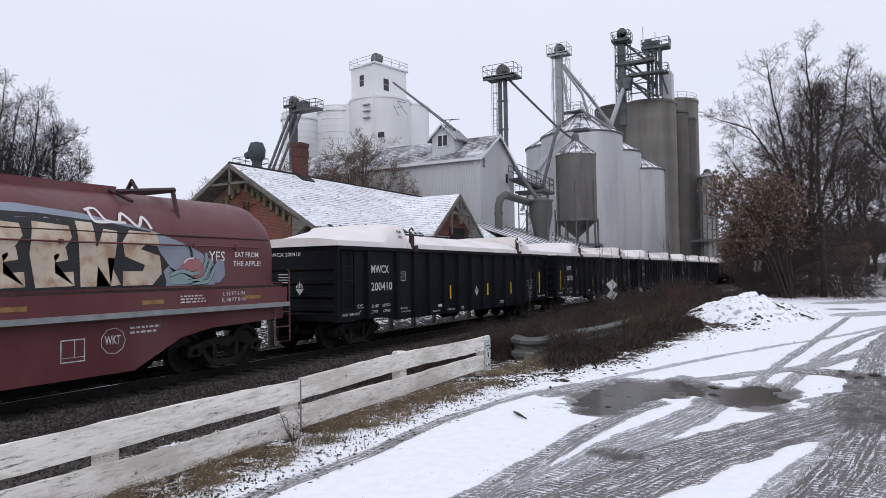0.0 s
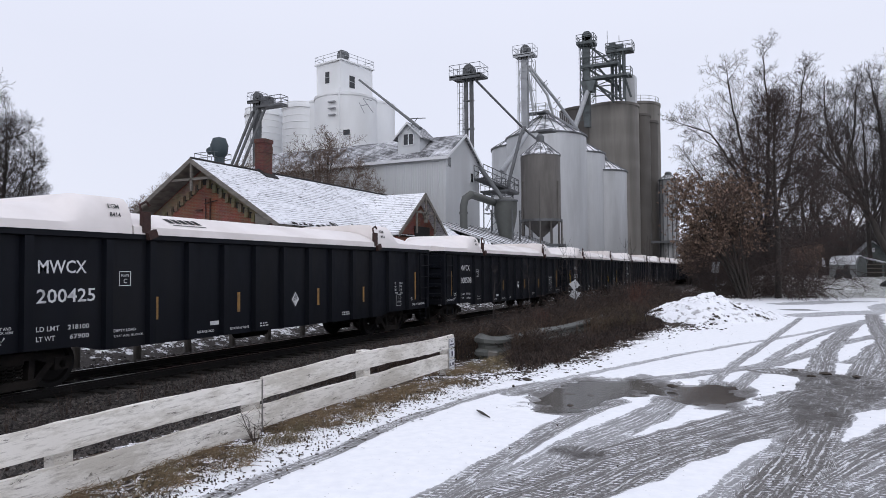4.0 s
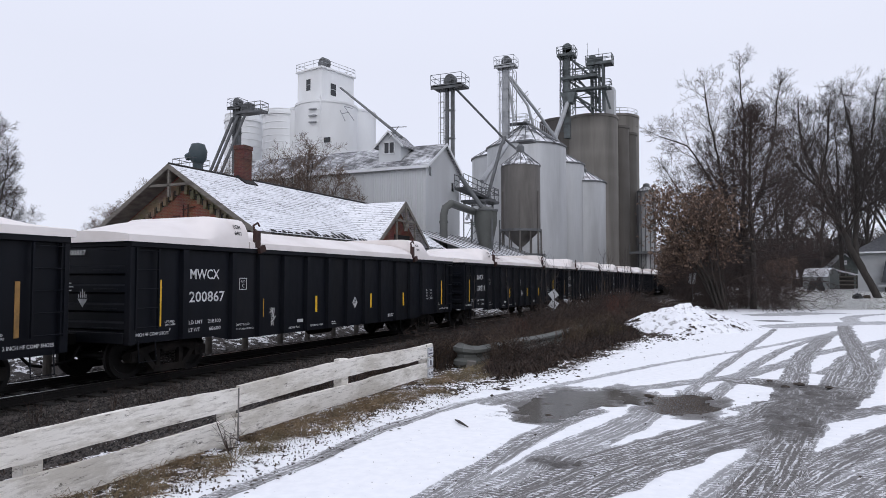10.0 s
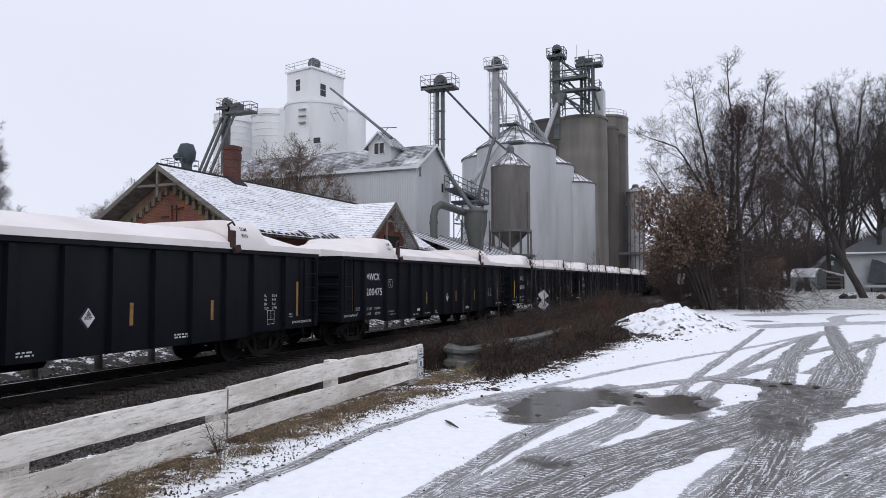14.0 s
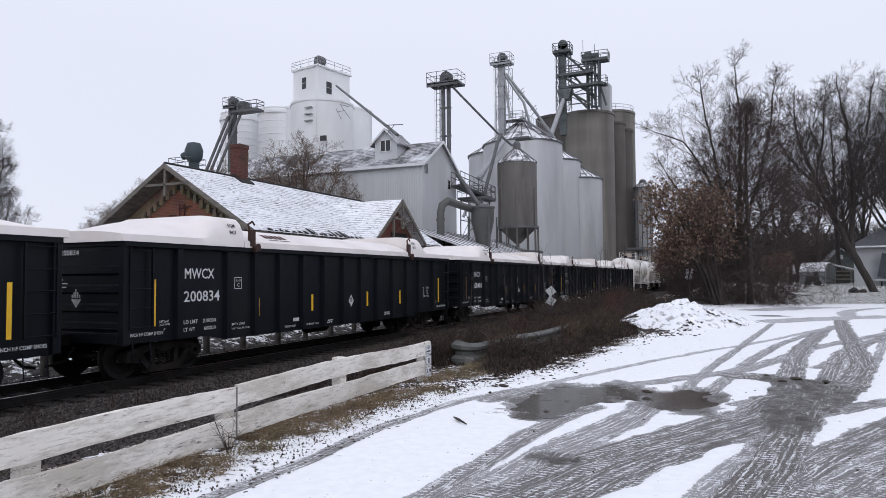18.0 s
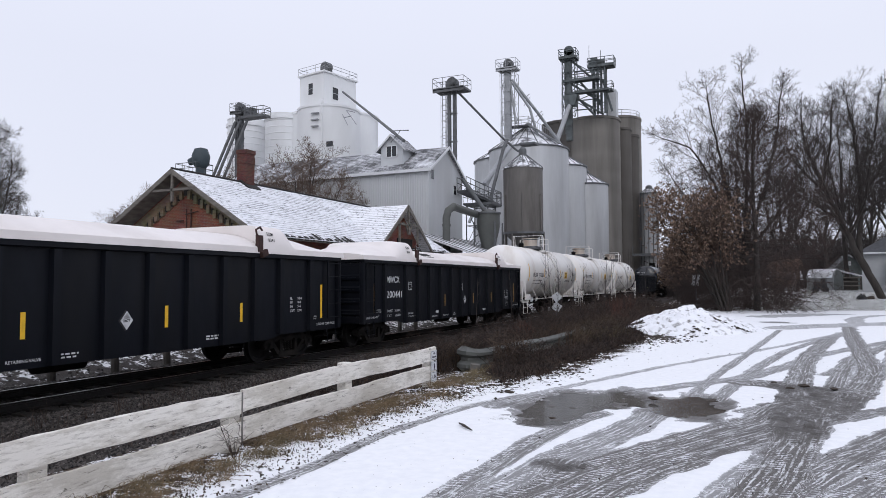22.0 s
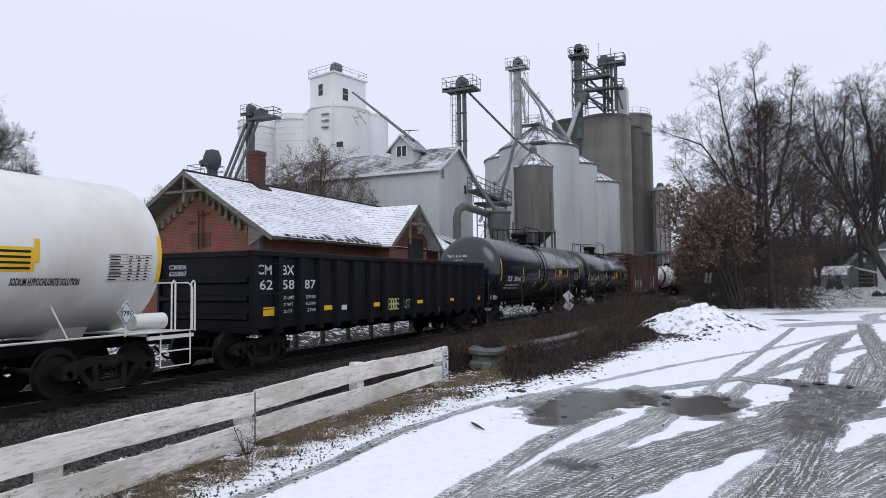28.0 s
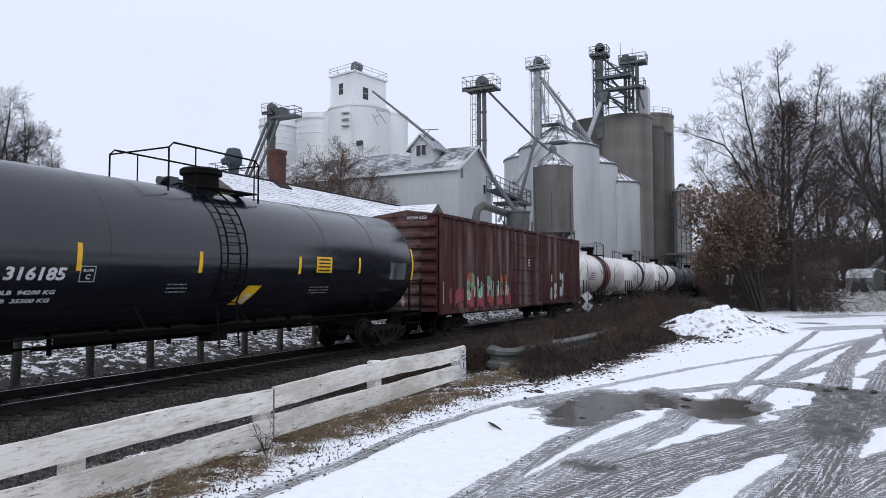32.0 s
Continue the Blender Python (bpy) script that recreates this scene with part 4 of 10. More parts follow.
def tank_car(u, half, r, cz, paint, trim, label, truck_at, white):
    car = new_car("tank_car", label, "railcar", u)
    prof = [(0.01, -half - 0.55)]
    for k in range(1, 9):
        a = k / 8 * math.pi / 2
        prof.append((r * math.sin(a), -half - 0.55 * math.cos(a)))
    prof += [(q, -h) for q, h in reversed(prof)]
    part("shell", Geo().lathe(prof, 64, (0, 0, cz), "y"), paint, car, smooth=True)
    for y in ((-half, -half * 0.54, -half * 0.25, half * 0.22, half * 0.58, half) if white else (-half, -half * 0.5, half * 0.38, half * 0.7, half)):
        part("weld_seam", ring(y, r, cz, 0.012, 0.006), paint, car, smooth=True)
    end = half + (1.05 if white else 0.95)
    sill = Geo()
    for s in (-1, 1):
        sill.box(-0.35, 0.35, min(s * (half - 2.8), s * end), max(s * (half - 2.8), s * end), 0.80, 1.08)
        part("saddle", Geo().prism([(-0.9, 1.55), (0.9, 1.55), (0.5, 1.085), (-0.5, 1.085)], min(s * (half - 1.7), s * (half - 0.9)), max(s * (half - 1.7), s * (half - 0.9))), paint, car)
        coupler(sill, s * end, s)
    pieces("stub_sill", sill, UNDER, car)
    for s in (-1, 1):
        y0, y1 = sorted((s * (half - 0.15), s * end))
        part("end_platform", Geo().box(-1.5, 1.5, y0, y1, 1.06, 1.12).box(-1.5, -1.44, y0, y1, 0.98, 1.14).box(1.44, 1.5, y0, y1, 0.98, 1.14), trim, car)
        rail_g = Geo()
        for q in (-1, 1):
            for yy in (s * (half + (0.45 if white else 0.1)), s * (end - 0.05)):
                rail_g.tube([(q * 1.48, yy, 1.1), (q * 1.48, yy, 2.15), (q * 1.48, yy + s * 0.06, 2.2), (q * 1.48, yy + s * 0.10, 2.15), (q * 1.48, yy + s * 0.10, 1.1)], 0.02, 6)
            rail_g.tube([(q * 1.5, s * (half + 0.15), 1.1), (q * 1.5, s * (half + 0.15), 0.40), (q * 1.5, s * (end - 0.1), 0.40), (q * 1.5, s * (end - 0.1), 1.1)], 0.018, 6)
            rail_g.tube([(q * 1.5, s * (half + 0.15), 0.72), (q * 1.5, s * (end - 0.1), 0.72)], 0.016, 6)
        rail_g.tube([(-1.35, s * (end - 0.02), 2.15), (1.35, s * (end - 0.02), 2.15), (1.48, s * (end - 0.02), 2.05), (1.48, s * (end - 0.02), 1.1)], 0.018, 6)
        part("end_railing", rail_g, trim, car)
        make_truck(car, s * truck_at)
    pipe = Geo()
    for q in (-1, 1):
        pipe.tube([(q * 1.46, -half - 0.1, 1.14), (q * 1.46, half + 0.1, 1.14)], 0.022, 6)
        for k in range(5):
            y = -half + 1.9 + k * (2 * half - 3.8) / 4
            pipe.tube([(q * 1.46, y, 1.14), (q * r * 0.80, y - 0.18, cz - r * 0.62)], 0.018, 5)
    part("side_handrail", pipe, trim, car)
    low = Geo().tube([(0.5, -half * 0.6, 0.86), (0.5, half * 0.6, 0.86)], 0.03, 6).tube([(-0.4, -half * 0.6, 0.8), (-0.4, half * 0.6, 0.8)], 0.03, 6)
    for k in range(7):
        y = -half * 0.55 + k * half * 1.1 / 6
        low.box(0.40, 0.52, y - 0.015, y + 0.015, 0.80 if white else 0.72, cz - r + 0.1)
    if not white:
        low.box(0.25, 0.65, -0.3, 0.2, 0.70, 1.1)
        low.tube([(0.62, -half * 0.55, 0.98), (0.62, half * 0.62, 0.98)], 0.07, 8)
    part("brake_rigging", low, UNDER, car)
    yl = 0.12 if white else -0.64
    lad = Geo()
    for yy in (yl - 0.3, yl + 0.3):
        pts = []
        for k in range(10):
            a = -0.62 + k * (2.15 / 9)
            pts.append(((r + 0.11) * math.cos(a), yy, cz + (r + 0.11) * math.sin(a)))
        lad.tube([(pts[0][0] + 0.1, yy, 0.62)] + pts, 0.022, 6)
    for k in range(16):
        a = -0.62 + k * (2.0 / 15)
        lad.tube([((r + 0.11) * math.cos(a), yl - 0.3, cz + (r + 0.11) * math.sin(a)), ((r + 0.11) * math.cos(a), yl + 0.3, cz + (r + 0.11) * math.sin(a))], 0.013, 5)
    for z in (0.65, 0.98):
        lad.tube([(1.50, yl - 0.3, z), (1.50, yl + 0.3, z)], 0.013, 5)
    pieces("ladder_bar", lad, trim, car)
    top = cz + r
    if white:
        yd = yl - 0.45
        part("manway", Geo().lathe([(0.16, top - 0.1), (0.16, top + 0.22), (0.20, top + 0.24), (0.01, top + 0.34)], 14, (0, yl - 2.3, 0)), UNDER, car, "small dark valve cap", smooth=True)
        dome = part("valve_box", Geo().lathe([(0.48, top - 0.1), (0.48, top + 0.58), (0.50, top + 0.59), (0.50, top + 0.66), (0.01, top + 0.70)], 32, (0, yd, 0)), TANKSTAIN, car, "rust-stained round valve housing", True)
        part("rim", Geo().lathe([(0.49, top + 0.55), (0.515, top + 0.56), (0.515, top + 0.60), (0.49, top + 0.61)], 32, (0, yd, 0), cap=False), SLABGREY, dome, "grey steel rim", True)
        part("rust_streak", strip_on(yl + 0.10, cz - 0.6, cz + 2.2, r - 0.004, cz, 0.16), TANKSTAIN, car, "rust-stained band under the ladder")
        for x in (-0.78, -0.26, 0.26):
            part("walkway_slab", Geo().cbox(x, x + 0.50, yl - 1.55, yl + 0.05, top - 0.06, top + 0.12, 0.012), SLABGREY, car, "dark grey walkway slab")
        part("walkway", Geo().cbox(0.80, 1.02, yl - 1.0, yl + 0.75, top - 0.26, top - 0.18, 0.01).cbox(-1.02, -0.80, yl - 1.0, yl + 0.75, top - 0.26, top - 0.18, 0.01), trim, car)
    else:
        part("manway", Geo().lathe([(0.42, top - 0.1), (0.42, top + 0.38), (0.50, top + 0.40), (0.50, top + 0.52), (0.44, top + 0.56), (0.01, top + 0.58)], 24, (0, -0.08, 0)), UNDER, car, smooth=True)
        part("valve", Geo().tube([(0, -1.35, top + 0.12), (0, -0.7, top + 0.12)], 0.1, 10).box(-0.2, 0.2, -1.2, -0.95, top - 0.05, top + 0.22), paint, car)
        deck = Geo()
        for k in range(7):
            x = -0.95 + k * 0.29
            if abs(x) > 0.55:
                deck.box(x, x + 0.24, -1.0, 0.75, top - 0.06, top - 0.02)
        deck.box(-1.0, 1.05, 0.5, 0.75, top - 0.06, top - 0.02)
        part("walkway", deck, trim, car)
    hr = Geo()
    if white:
        for q in (-1, 1):
            hr.tube([(q * 0.95, yl - 0.6, top - 0.3), (q * 0.95, yl - 0.6, top + 0.66), (q * 0.95, yl - 0.7, top + 0.78), (q * 0.95, yl - 0.95, top + 0.80)], 0.022, 6)
            hr.tube([(q * 0.95, yl - 0.95, top - 0.3), (q * 0.95, yl - 0.95, top + 0.80), (q * 0.05, yl - 1.0, top + 0.80)], 0.022, 6)
            hr.tube([(q * 0.95, yl + 0.5, top - 0.3), (q * 0.95, yl + 0.5, top + 0.62), (q * 0.85, yl + 0.5, top + 0.66), (q * 0.4, yl + 0.5, top + 0.66), (q * 0.32, yl + 0.5, top + 0.60), (q * 0.32, yl + 0.5, top - 0.1)], 0.022, 6)
            hr.tube([(q * 0.95, yl + 0.5, top + 0.30), (q * 0.32, yl + 0.5, top + 0.30)], 0.018, 5)
    else:
        a0, a1 = -1.9, 0.9
        for q in (-1, 1):
            hr.tube([(q * 0.95, a0, top - 0.25), (q * 0.95, a0, top + 0.70), (q * 0.95, a0 + 0.12, top + 0.82), (q * 0.95, a1 - 0.12, top + 0.82), (q * 0.95, a1, top + 0.70), (q * 0.95, a1, top - 0.25)], 0.022, 6)
            for y in (-1.15, 0.75):
                hr.tube([(q * 0.95, y, top - 0.2), (q * 0.95, y, top + 0.82)], 0.018, 5)
        for y in (a0, a1):
            hr.tube([(-0.95, y, top + 0.70), (0.95, y, top + 0.70)], 0.02, 5)
    pieces("top_railing", hr, trim, car)
    return car


def dress_tank(car, words, ink, half, r, cz, at, white, seed):
    put = lambda text, *a: part("lettering", round_on(letters(text, *a, bold=0.03 if white else 0.035, slant=0.02 if white else 0.14), r, cz), ink, car)
    for text, y, z, w, h in words:
        put(text, y, z, w, h)
    rnd = random.Random(seed)
    for y, z0, z1 in at:
        part("reflector", strip_on(y, z0, z1, r, cz, 0.05), YELLOW, car, "yellow reflective strip")
    tab = Geo()
    y0 = half - (1.15 if white else 1.35)
    for i in range(9):
        tab.box(0, 0.002, y0, y0 + 1.0, 2.18 + i * 0.065, 2.188 + i * 0.065)
    for y in (y0, y0 + 0.42, y0 + 0.62, y0 + 0.8, y0 + 0.992):
        tab.box(0, 0.002, y, y + 0.008, 2.18, 2.70)
    for i in range(8):
        for j, w in ((0.03, 0.34), (0.46, 0.1), (0.66, 0.08), (0.84, 0.1)):
            tab.box(0, 0.002, y0 + j, y0 + j + w * rnd.uniform(0.5, 1.0), 2.20 + i * 0.065, 2.225 + i * 0.065)
    part("stencil_table", round_on(tab, r, cz), ink, car)
    lab = Geo()
    yy = 2.42 if white else 2.40
    for k in range(6):
        lab.add([(0, yy, 2.35 + k * 0.07), (0, yy + 0.68, 2.35 + k * 0.07), (0, yy + 0.68, 2.35 + k * 0.07 + 0.07), (0, yy, 2.42 + k * 0.07)], [(0, 1, 2, 3)])
    part("notice", round_on(lab, r + 0.002, cz), YELLOW, car, "yellow printed notice")
    lp = Geo()
    for k in range(4):
        lp.box(0, 0.001, yy + 0.08, yy + 0.60, 2.39 + k * 0.095, 2.43 + k * 0.095)
    part("notice_print", round_on(lp, r + 0.006, cz), INK, car)
    fy, fz, fs = (-2.34, 2.39, 0.40) if white else (-4.38, 2.09, 0.31)
    frame_ = Geo().box(0, 0.002, fy, fy + fs, fz, fz + 0.018).box(0, 0.002, fy, fy + fs, fz + fs * 0.92, fz + fs * 0.92 + 0.018).box(0, 0.002, fy, fy + 0.018, fz, fz + fs * 0.92).box(0, 0.002, fy + fs - 0.018, fy + fs, fz, fz + fs * 0.92)
    part("stencil_frame", round_on(frame_, r, cz), ink, car)
    small = bars(7 if white else 3, -2.9 if white else -2.4, 2.05, 1.2 if white else 0.6, 0.085, 0.026, 0.0, seed)
    part("stencil", round_on(small, r, cz), ink, car)
    part("stencil", round_on(bars(3, 2.3 if not white else 1.0, 1.95, 0.9, 0.085, 0.026, 0.0, seed + 3), r, cz), ink, car)


def end_marks(car, lines, ink, half, r, cz):
    """Lettering on the leading head of a tank."""
    for text, x, z, w, h in lines:
        me = letters(text, x, z, w, h, face="end", at=0)
        for v in me.vertices:
            q = min(0.98, math.hypot(v.co.x, v.co.z - cz) / r)
            v.co.y = -half - 0.55 * math.sqrt(1 - q * q) - 0.012
        part("lettering", me, ink, car)


for i, num in enumerate(("718336", "718147", "718153")):
    c = tank_car(285.93 + 13.86 * i, 5.70, 1.56, 2.70, TANKWHITE, TANKWHITE, "white insulated tank freight car with rust streaks", 5.0, True)
    dress_tank(c, [("OLNX", -4.85, 2.42, 0.98, 0.25), (num, -3.70, 2.42, 1.05, 0.25), ("LD LMT 192500 LB 87300 KG", -4.62, 2.17, 1.7, 0.08), ("LT WT  70800 LB 32000 KG", -4.72, 1.97, 1.75, 0.08),
                   ("PLATE", -2.27, 2.62, 0.26, 0.07), ("C", -2.2, 2.45, 0.13, 0.13), ("SODIUM HYPOCHLORITE SOLUTION", 2.72, 2.10, 1.28, 0.14), ("CONDUCTIVITY TESTED", 1.0, 2.08, 0.85, 0.07)], INK, 5.70, 1.56, 2.70,
               [(-5.6, 2.2, 3.16), (-2.47, 2.42, 2.89), (1.27, 2.45, 2.9), (3.13, 2.5, 2.92), (5.75, 2.15, 3.1)], True, 70 + i)
    end_marks(c, [("OLNX " + num, -1.0, 3.42, 1.05, 0.12), ("18710 US GAL", -0.9, 3.2, 0.75, 0.07), ("80 823 L", -0.8, 3.05, 0.45, 0.07)], INK, 5.70, 1.56, 2.70)
    for yy in (4.98,):
        dia = Geo().add([(1.53, yy + a * 0.2, 1.56 + b * 0.26) for a, b in ((0, -1), (1, 0), (0, 1), (-1, 0))] + [(1.52, yy + a * 0.2, 1.56 + b * 0.26) for a, b in ((0, -1), (1, 0), (0, 1), (-1, 0))],
                                     [(0, 1, 2, 3), (7, 6, 5, 4), (0, 4, 5, 1), (1, 5, 6, 2), (2, 6, 7, 3), (3, 7, 4, 0)])
        part("placard", dia, LETTER, c, "white diamond placard with dark print")
        part("placard_print", letters("1791", yy - 0.11, 1.51, 0.22, 0.10, at=1.532, bold=0.03), INK, c)
        part("placard_edge", Geo().tube([(1.532, yy + a * 0.165, 1.56 + b * 0.215) for a, b in ((0, -1), (1, 0), (0, 1), (-1, 0), (0, -1))], 0.008, 4), INK, c)
        part("placard_holder", Geo().tube([(1.5, yy, 1.1), (1.5, yy, 1.34)], 0.02, 5), TANKWHITE, c)
    part("air_tank", Geo().tube([(1.3, 5.28, 1.36), (1.3, 6.07, 1.36)], 0.17, 16), TANKWHITE, c, smooth=True)
    part("brake_valve", Geo().cbox(1.2, 1.45, -5.4, -5.0, 1.16, 1.42, 0.03).cbox(1.15, 1.4, -5.0, -4.8, 1.2, 1.36, 0.03), TANKWHITE, c)

VALVEPAINT = shade("pale_valve_paint", (0.30, 0.30, 0.31), 0.6, vary=0.25, scale=4)
PLACARDRED = shade("red_placard", (0.26, 0.035, 0.04), 0.5, vary=0.1)
for u, num in ((347.17, "316166"), (365.20, "316185")):
    c = tank_car(u, 7.55, 1.66, 2.66, TANKBLACK, UNDER, "glossy black tank freight car with yellow reflectors", 7.03, False)
    dress_tank(c, [("TILX", -6.7, 2.12, 0.7, 0.24), (num, -5.70, 2.12, 1.07, 0.24), ("PLATE", -4.32, 2.28, 0.2, 0.05), ("C", -4.26, 2.14, 0.1, 0.1), ("LD LMT  207700LB  94200 KG", -6.75, 1.86, 2.0, 0.085), ("LT  WT   78300LB  35500 KG", -6.8, 1.70, 2.0, 0.085)],
               LETTER, 7.55, 1.66, 2.66, [(-7.62, 2.15, 3.2), (-4.42, 2.3, 2.8), (-1.62, 2.3, 2.75), (1.71, 2.3, 2.75), (4.45, 2.35, 2.8), (7.62, 2.15, 3.2)], False, int(num))
    tilt, inset = Geo(), Geo()
    for k in range(6):
        a, b = k / 6, (k + 1) / 6
        tilt.add([(0, -0.45 + 0.4 * a, 1.48 + 0.52 * a), (0, 0.02 + 0.4 * a, 1.48 + 0.52 * a), (0, 0.02 + 0.4 * b, 1.48 + 0.52 * b), (0, -0.45 + 0.4 * b, 1.48 + 0.52 * b)], [(0, 1, 2, 3)])
        if k < 3:
            inset.add([(0, -0.22 + 0.4 * a, 1.52 + 0.52 * a), (0, -0.04 + 0.4 * a, 1.52 + 0.52 * a), (0, -0.04 + 0.4 * b, 1.52 + 0.52 * b), (0, -0.22 + 0.4 * b, 1.52 + 0.52 * b)], [(0, 1, 2, 3)])
    part("notice", round_on(tilt, 1.66, 2.66), YELLOW, c, "slanted yellow and white notice")
    part("notice_print", round_on(inset, 1.664, 2.66), LETTER, c)
    for at in (pose(1.53, 7.21, 1.45), pose(0.08, -8.34, 1.42, 0, 0, -90)):
        sign = part("placard", Geo().add([(q, a * 0.15, b * 0.195) for q in (0.005, -0.005) for a, b in ((0, -1), (1, 0), (0, 1), (-1, 0))], [(0, 1, 2, 3), (7, 6, 5, 4), (0, 4, 5, 1), (1, 5, 6, 2), (2, 6, 7, 3), (3, 7, 4, 0)]), LETTER, c, "red and white diamond placard", at=at)
        part("border", Geo().tube([(0.006, a * 0.125, b * 0.165) for a, b in ((0, -1), (1, 0), (0, 1), (-1, 0), (0, -1))], 0.012, 4), PLACARDRED, sign)
        for w, z0, z1 in ((0.085, 0.055, 0.075), (0.06, 0.075, 0.105), (0.085, -0.075, -0.055), (0.06, -0.105, -0.075)):
            part("field", Geo().box(0.0055, 0.008, -w, w, z0, z1), PLACARDRED, sign)
        part("print", letters("3475", -0.08, -0.035, 0.16, 0.07, at=0.008, bold=0.03), INK, sign)
    part("brake_valve", Geo().cbox(1.15, 1.36, -7.95, -7.70, 1.24, 1.46, 0.03).cbox(1.18, 1.34, -7.45, -7.32, 1.26, 1.42, 0.03).tube([(1.26, -7.7, 1.33), (1.26, -7.45, 1.33)], 0.03, 6), VALVEPAINT, c, "pale brake valve")
    end_marks(c, [("TILX " + num, -1.05, 3.30, 1.1, 0.12), ("30300 GAL", -0.6, 3.14, 0.5, 0.06)], LETTER, 7.55, 1.66, 2.66)

BAND = shade("brown_band_paint", (0.14, 0.035, 0.028), 0.5, vary=0.2, scale=1)
GREYTANK = shade("grey_tank_paint", (0.045, 0.047, 0.052), 0.5, vary=0.2, scale=0.8, dirt=(0.02, 0.02, 0.02), dirt_amount=0.5)
for i, u in enumerate((402.0, 416.2, 430.6, 445.0, 459.4, 473.8, 488.2, 502.6)):
    pale = i < 3
    c = tank_car(u, 5.8, 1.42, 2.62, TANKWHITE if pale else GREYTANK, UNDER, "white tank freight car with a painted middle band" if pale else "dull grey tank freight car", 4.9, False)
    if pale:
        w = 1.1 if i == 0 else 0.55
        part("middle_band", Geo().lathe([(1.42, -w), (1.428, -w), (1.428, w), (1.42, w)], 64, (0, 0 if i == 0 else -0.2, 2.62), "y", cap=False), BAND if i == 0 else INK, c, "brown painted band" if i == 0 else "black painted band", True)
        part("stencil", round_on(bars(4, -4.6, 2.7, 1.2, 0.14, 0.07, 0.0, i), 1.42, 2.62), INK, c)


POSTS_AT = (0.10, 1.05, 1.97, 2.84, 3.68, 4.62, 5.55, 6.50, 7.62, 8.50, 9.48, 10.42, 11.42, 12.4, 13.4, 14.3, 15.08)


def open_gondola(u):
    """The lidless black gondola with lettering split between its posts."""
    n = 15.2
    car = new_car("gondola_car", "lidless black steel gondola freight car with graffiti", "railcar", u)
    for s in (-1, 1):
        part("side_sheet", Geo().box(s * 1.48 - 0.012, s * 1.48 + 0.012, 0, n, 1.15, 2.82), BLACK, car)
        part("top_chord", Geo().cbox(s * 1.53 - 0.08, s * 1.53 + 0.08, -0.02, n + 0.02, 2.80, 2.94, 0.012), BLACK, car)
        part("side_sill", Geo().box(s * 1.50 - 0.03, s * 1.50 + 0.03, 0, n, 0.98, 1.17), BLACK, car)
    post = Geo().prism([(-0.13, 0), (0.13, 0), (0.09, 0.12), (-0.09, 0.12)], 0.86, 2.80, "z").mesh("side_post")
    post.materials.append(BLACK)
    for s in (-1, 1):
        for y in POSTS_AT:
            part("side_post", post, None, car, at=Matrix(((0, s, 0, s * 1.495), (1, 0, 0, y), (0, 0, 1, 0), (0, 0, 0, 1))))
    for y0, s in ((0.05, -1), (n - 0.05, 1)):
        part("end_sheet", Geo().box(-1.5, 1.5, y0 - 0.02, y0 + 0.02, 0.9, 2.82), BLACK, car)
        for z in (1.3, 1.75, 2.2):
            part("end_rib", Geo().prism([(y0, z - 0.10), (y0 + s * 0.12, z - 0.05), (y0 + s * 0.12, z + 0.05), (y0, z + 0.10)], -1.45, 1.45, "x"), BLACK, car)
        part("end_chord", Geo().box(-1.5, 1.5, y0 - 0.07, y0 + 0.07, 2.80, 2.93), BLACK, car)
        lad = Geo()
        for k in range(5):
            for q in (-1, 1):
                z = 1.1 + k * 0.38
                a, c2 = (0.2, 0.9) if s < 0 else (n - 0.9, n - 0.2)
                lad.tube([(q * 1.64, a, z), (q * 1.64, c2, z)], 0.011, 5)
        pieces("rung", lad, BLACK, car)
    und = Geo().box(-0.3, 0.3, 0.2, n - 0.2, 0.72, 1.05).box(-1.47, 1.47, 0.06, n - 0.06, 1.0, 1.06)
    coupler(und, 0.1, -1)
    coupler(und, n - 0.1, 1)
    for k in range(7):
        y = 3.4 + k * 1.4
        und.prism([(-1.4, 1.0), (-0.3, 0.62), (0.3, 0.62), (1.4, 1.0)], y - 0.3, y + 0.3)
    part("underframe", und, UNDER, car)
    for y in (1.0, n - 1.0):
        make_truck(car, y)
    put = lambda *a: part("lettering", letters(*a, at=1.495), LETTER, car)
    for text, y, z, w, h in (("CM", 0.26, 2.34, 0.56, 0.25), ("BX", 1.24, 2.34, 0.5, 0.25), ("62", 0.36, 1.96, 0.5, 0.25), ("58", 1.25, 1.96, 0.5, 0.25), ("87", 2.2, 1.96, 0.5, 0.25),
                             ("LD LMT", 1.24, 1.70, 0.5, 0.085), ("LT WT", 1.24, 1.52, 0.45, 0.085), ("CU FT", 1.24, 1.34, 0.42, 0.085), ("23500", 2.25, 1.70, 0.45, 0.085), ("62500", 2.25, 1.52, 0.45, 0.085), ("2743", 2.32, 1.34, 0.38, 0.085)):
        put(text, y, z, w, h)
    for y, w, h in ((0.5, 0.42, 0.22), (3.06, 0.45, 0.13), (5.8, 0.42, 0.13), (8.90, 0.44, 0.12), (11.70, 0.42, 0.11), (14.55, 0.42, 0.18)):
        part("reflector", Geo().box(1.495, 1.499, y, y + w, 1.36 - h / 2 + 0.05, 1.36 + h / 2 + 0.05), YELLOW, car, "yellow reflective patch")
    part("notice", Geo().box(1.495, 1.499, 4.0, 4.28, 1.32, 1.46), LETTER, car, "small white notice")
    spray = shade("yellow_green_spray", (0.50, 0.53, 0.24), 0.7)
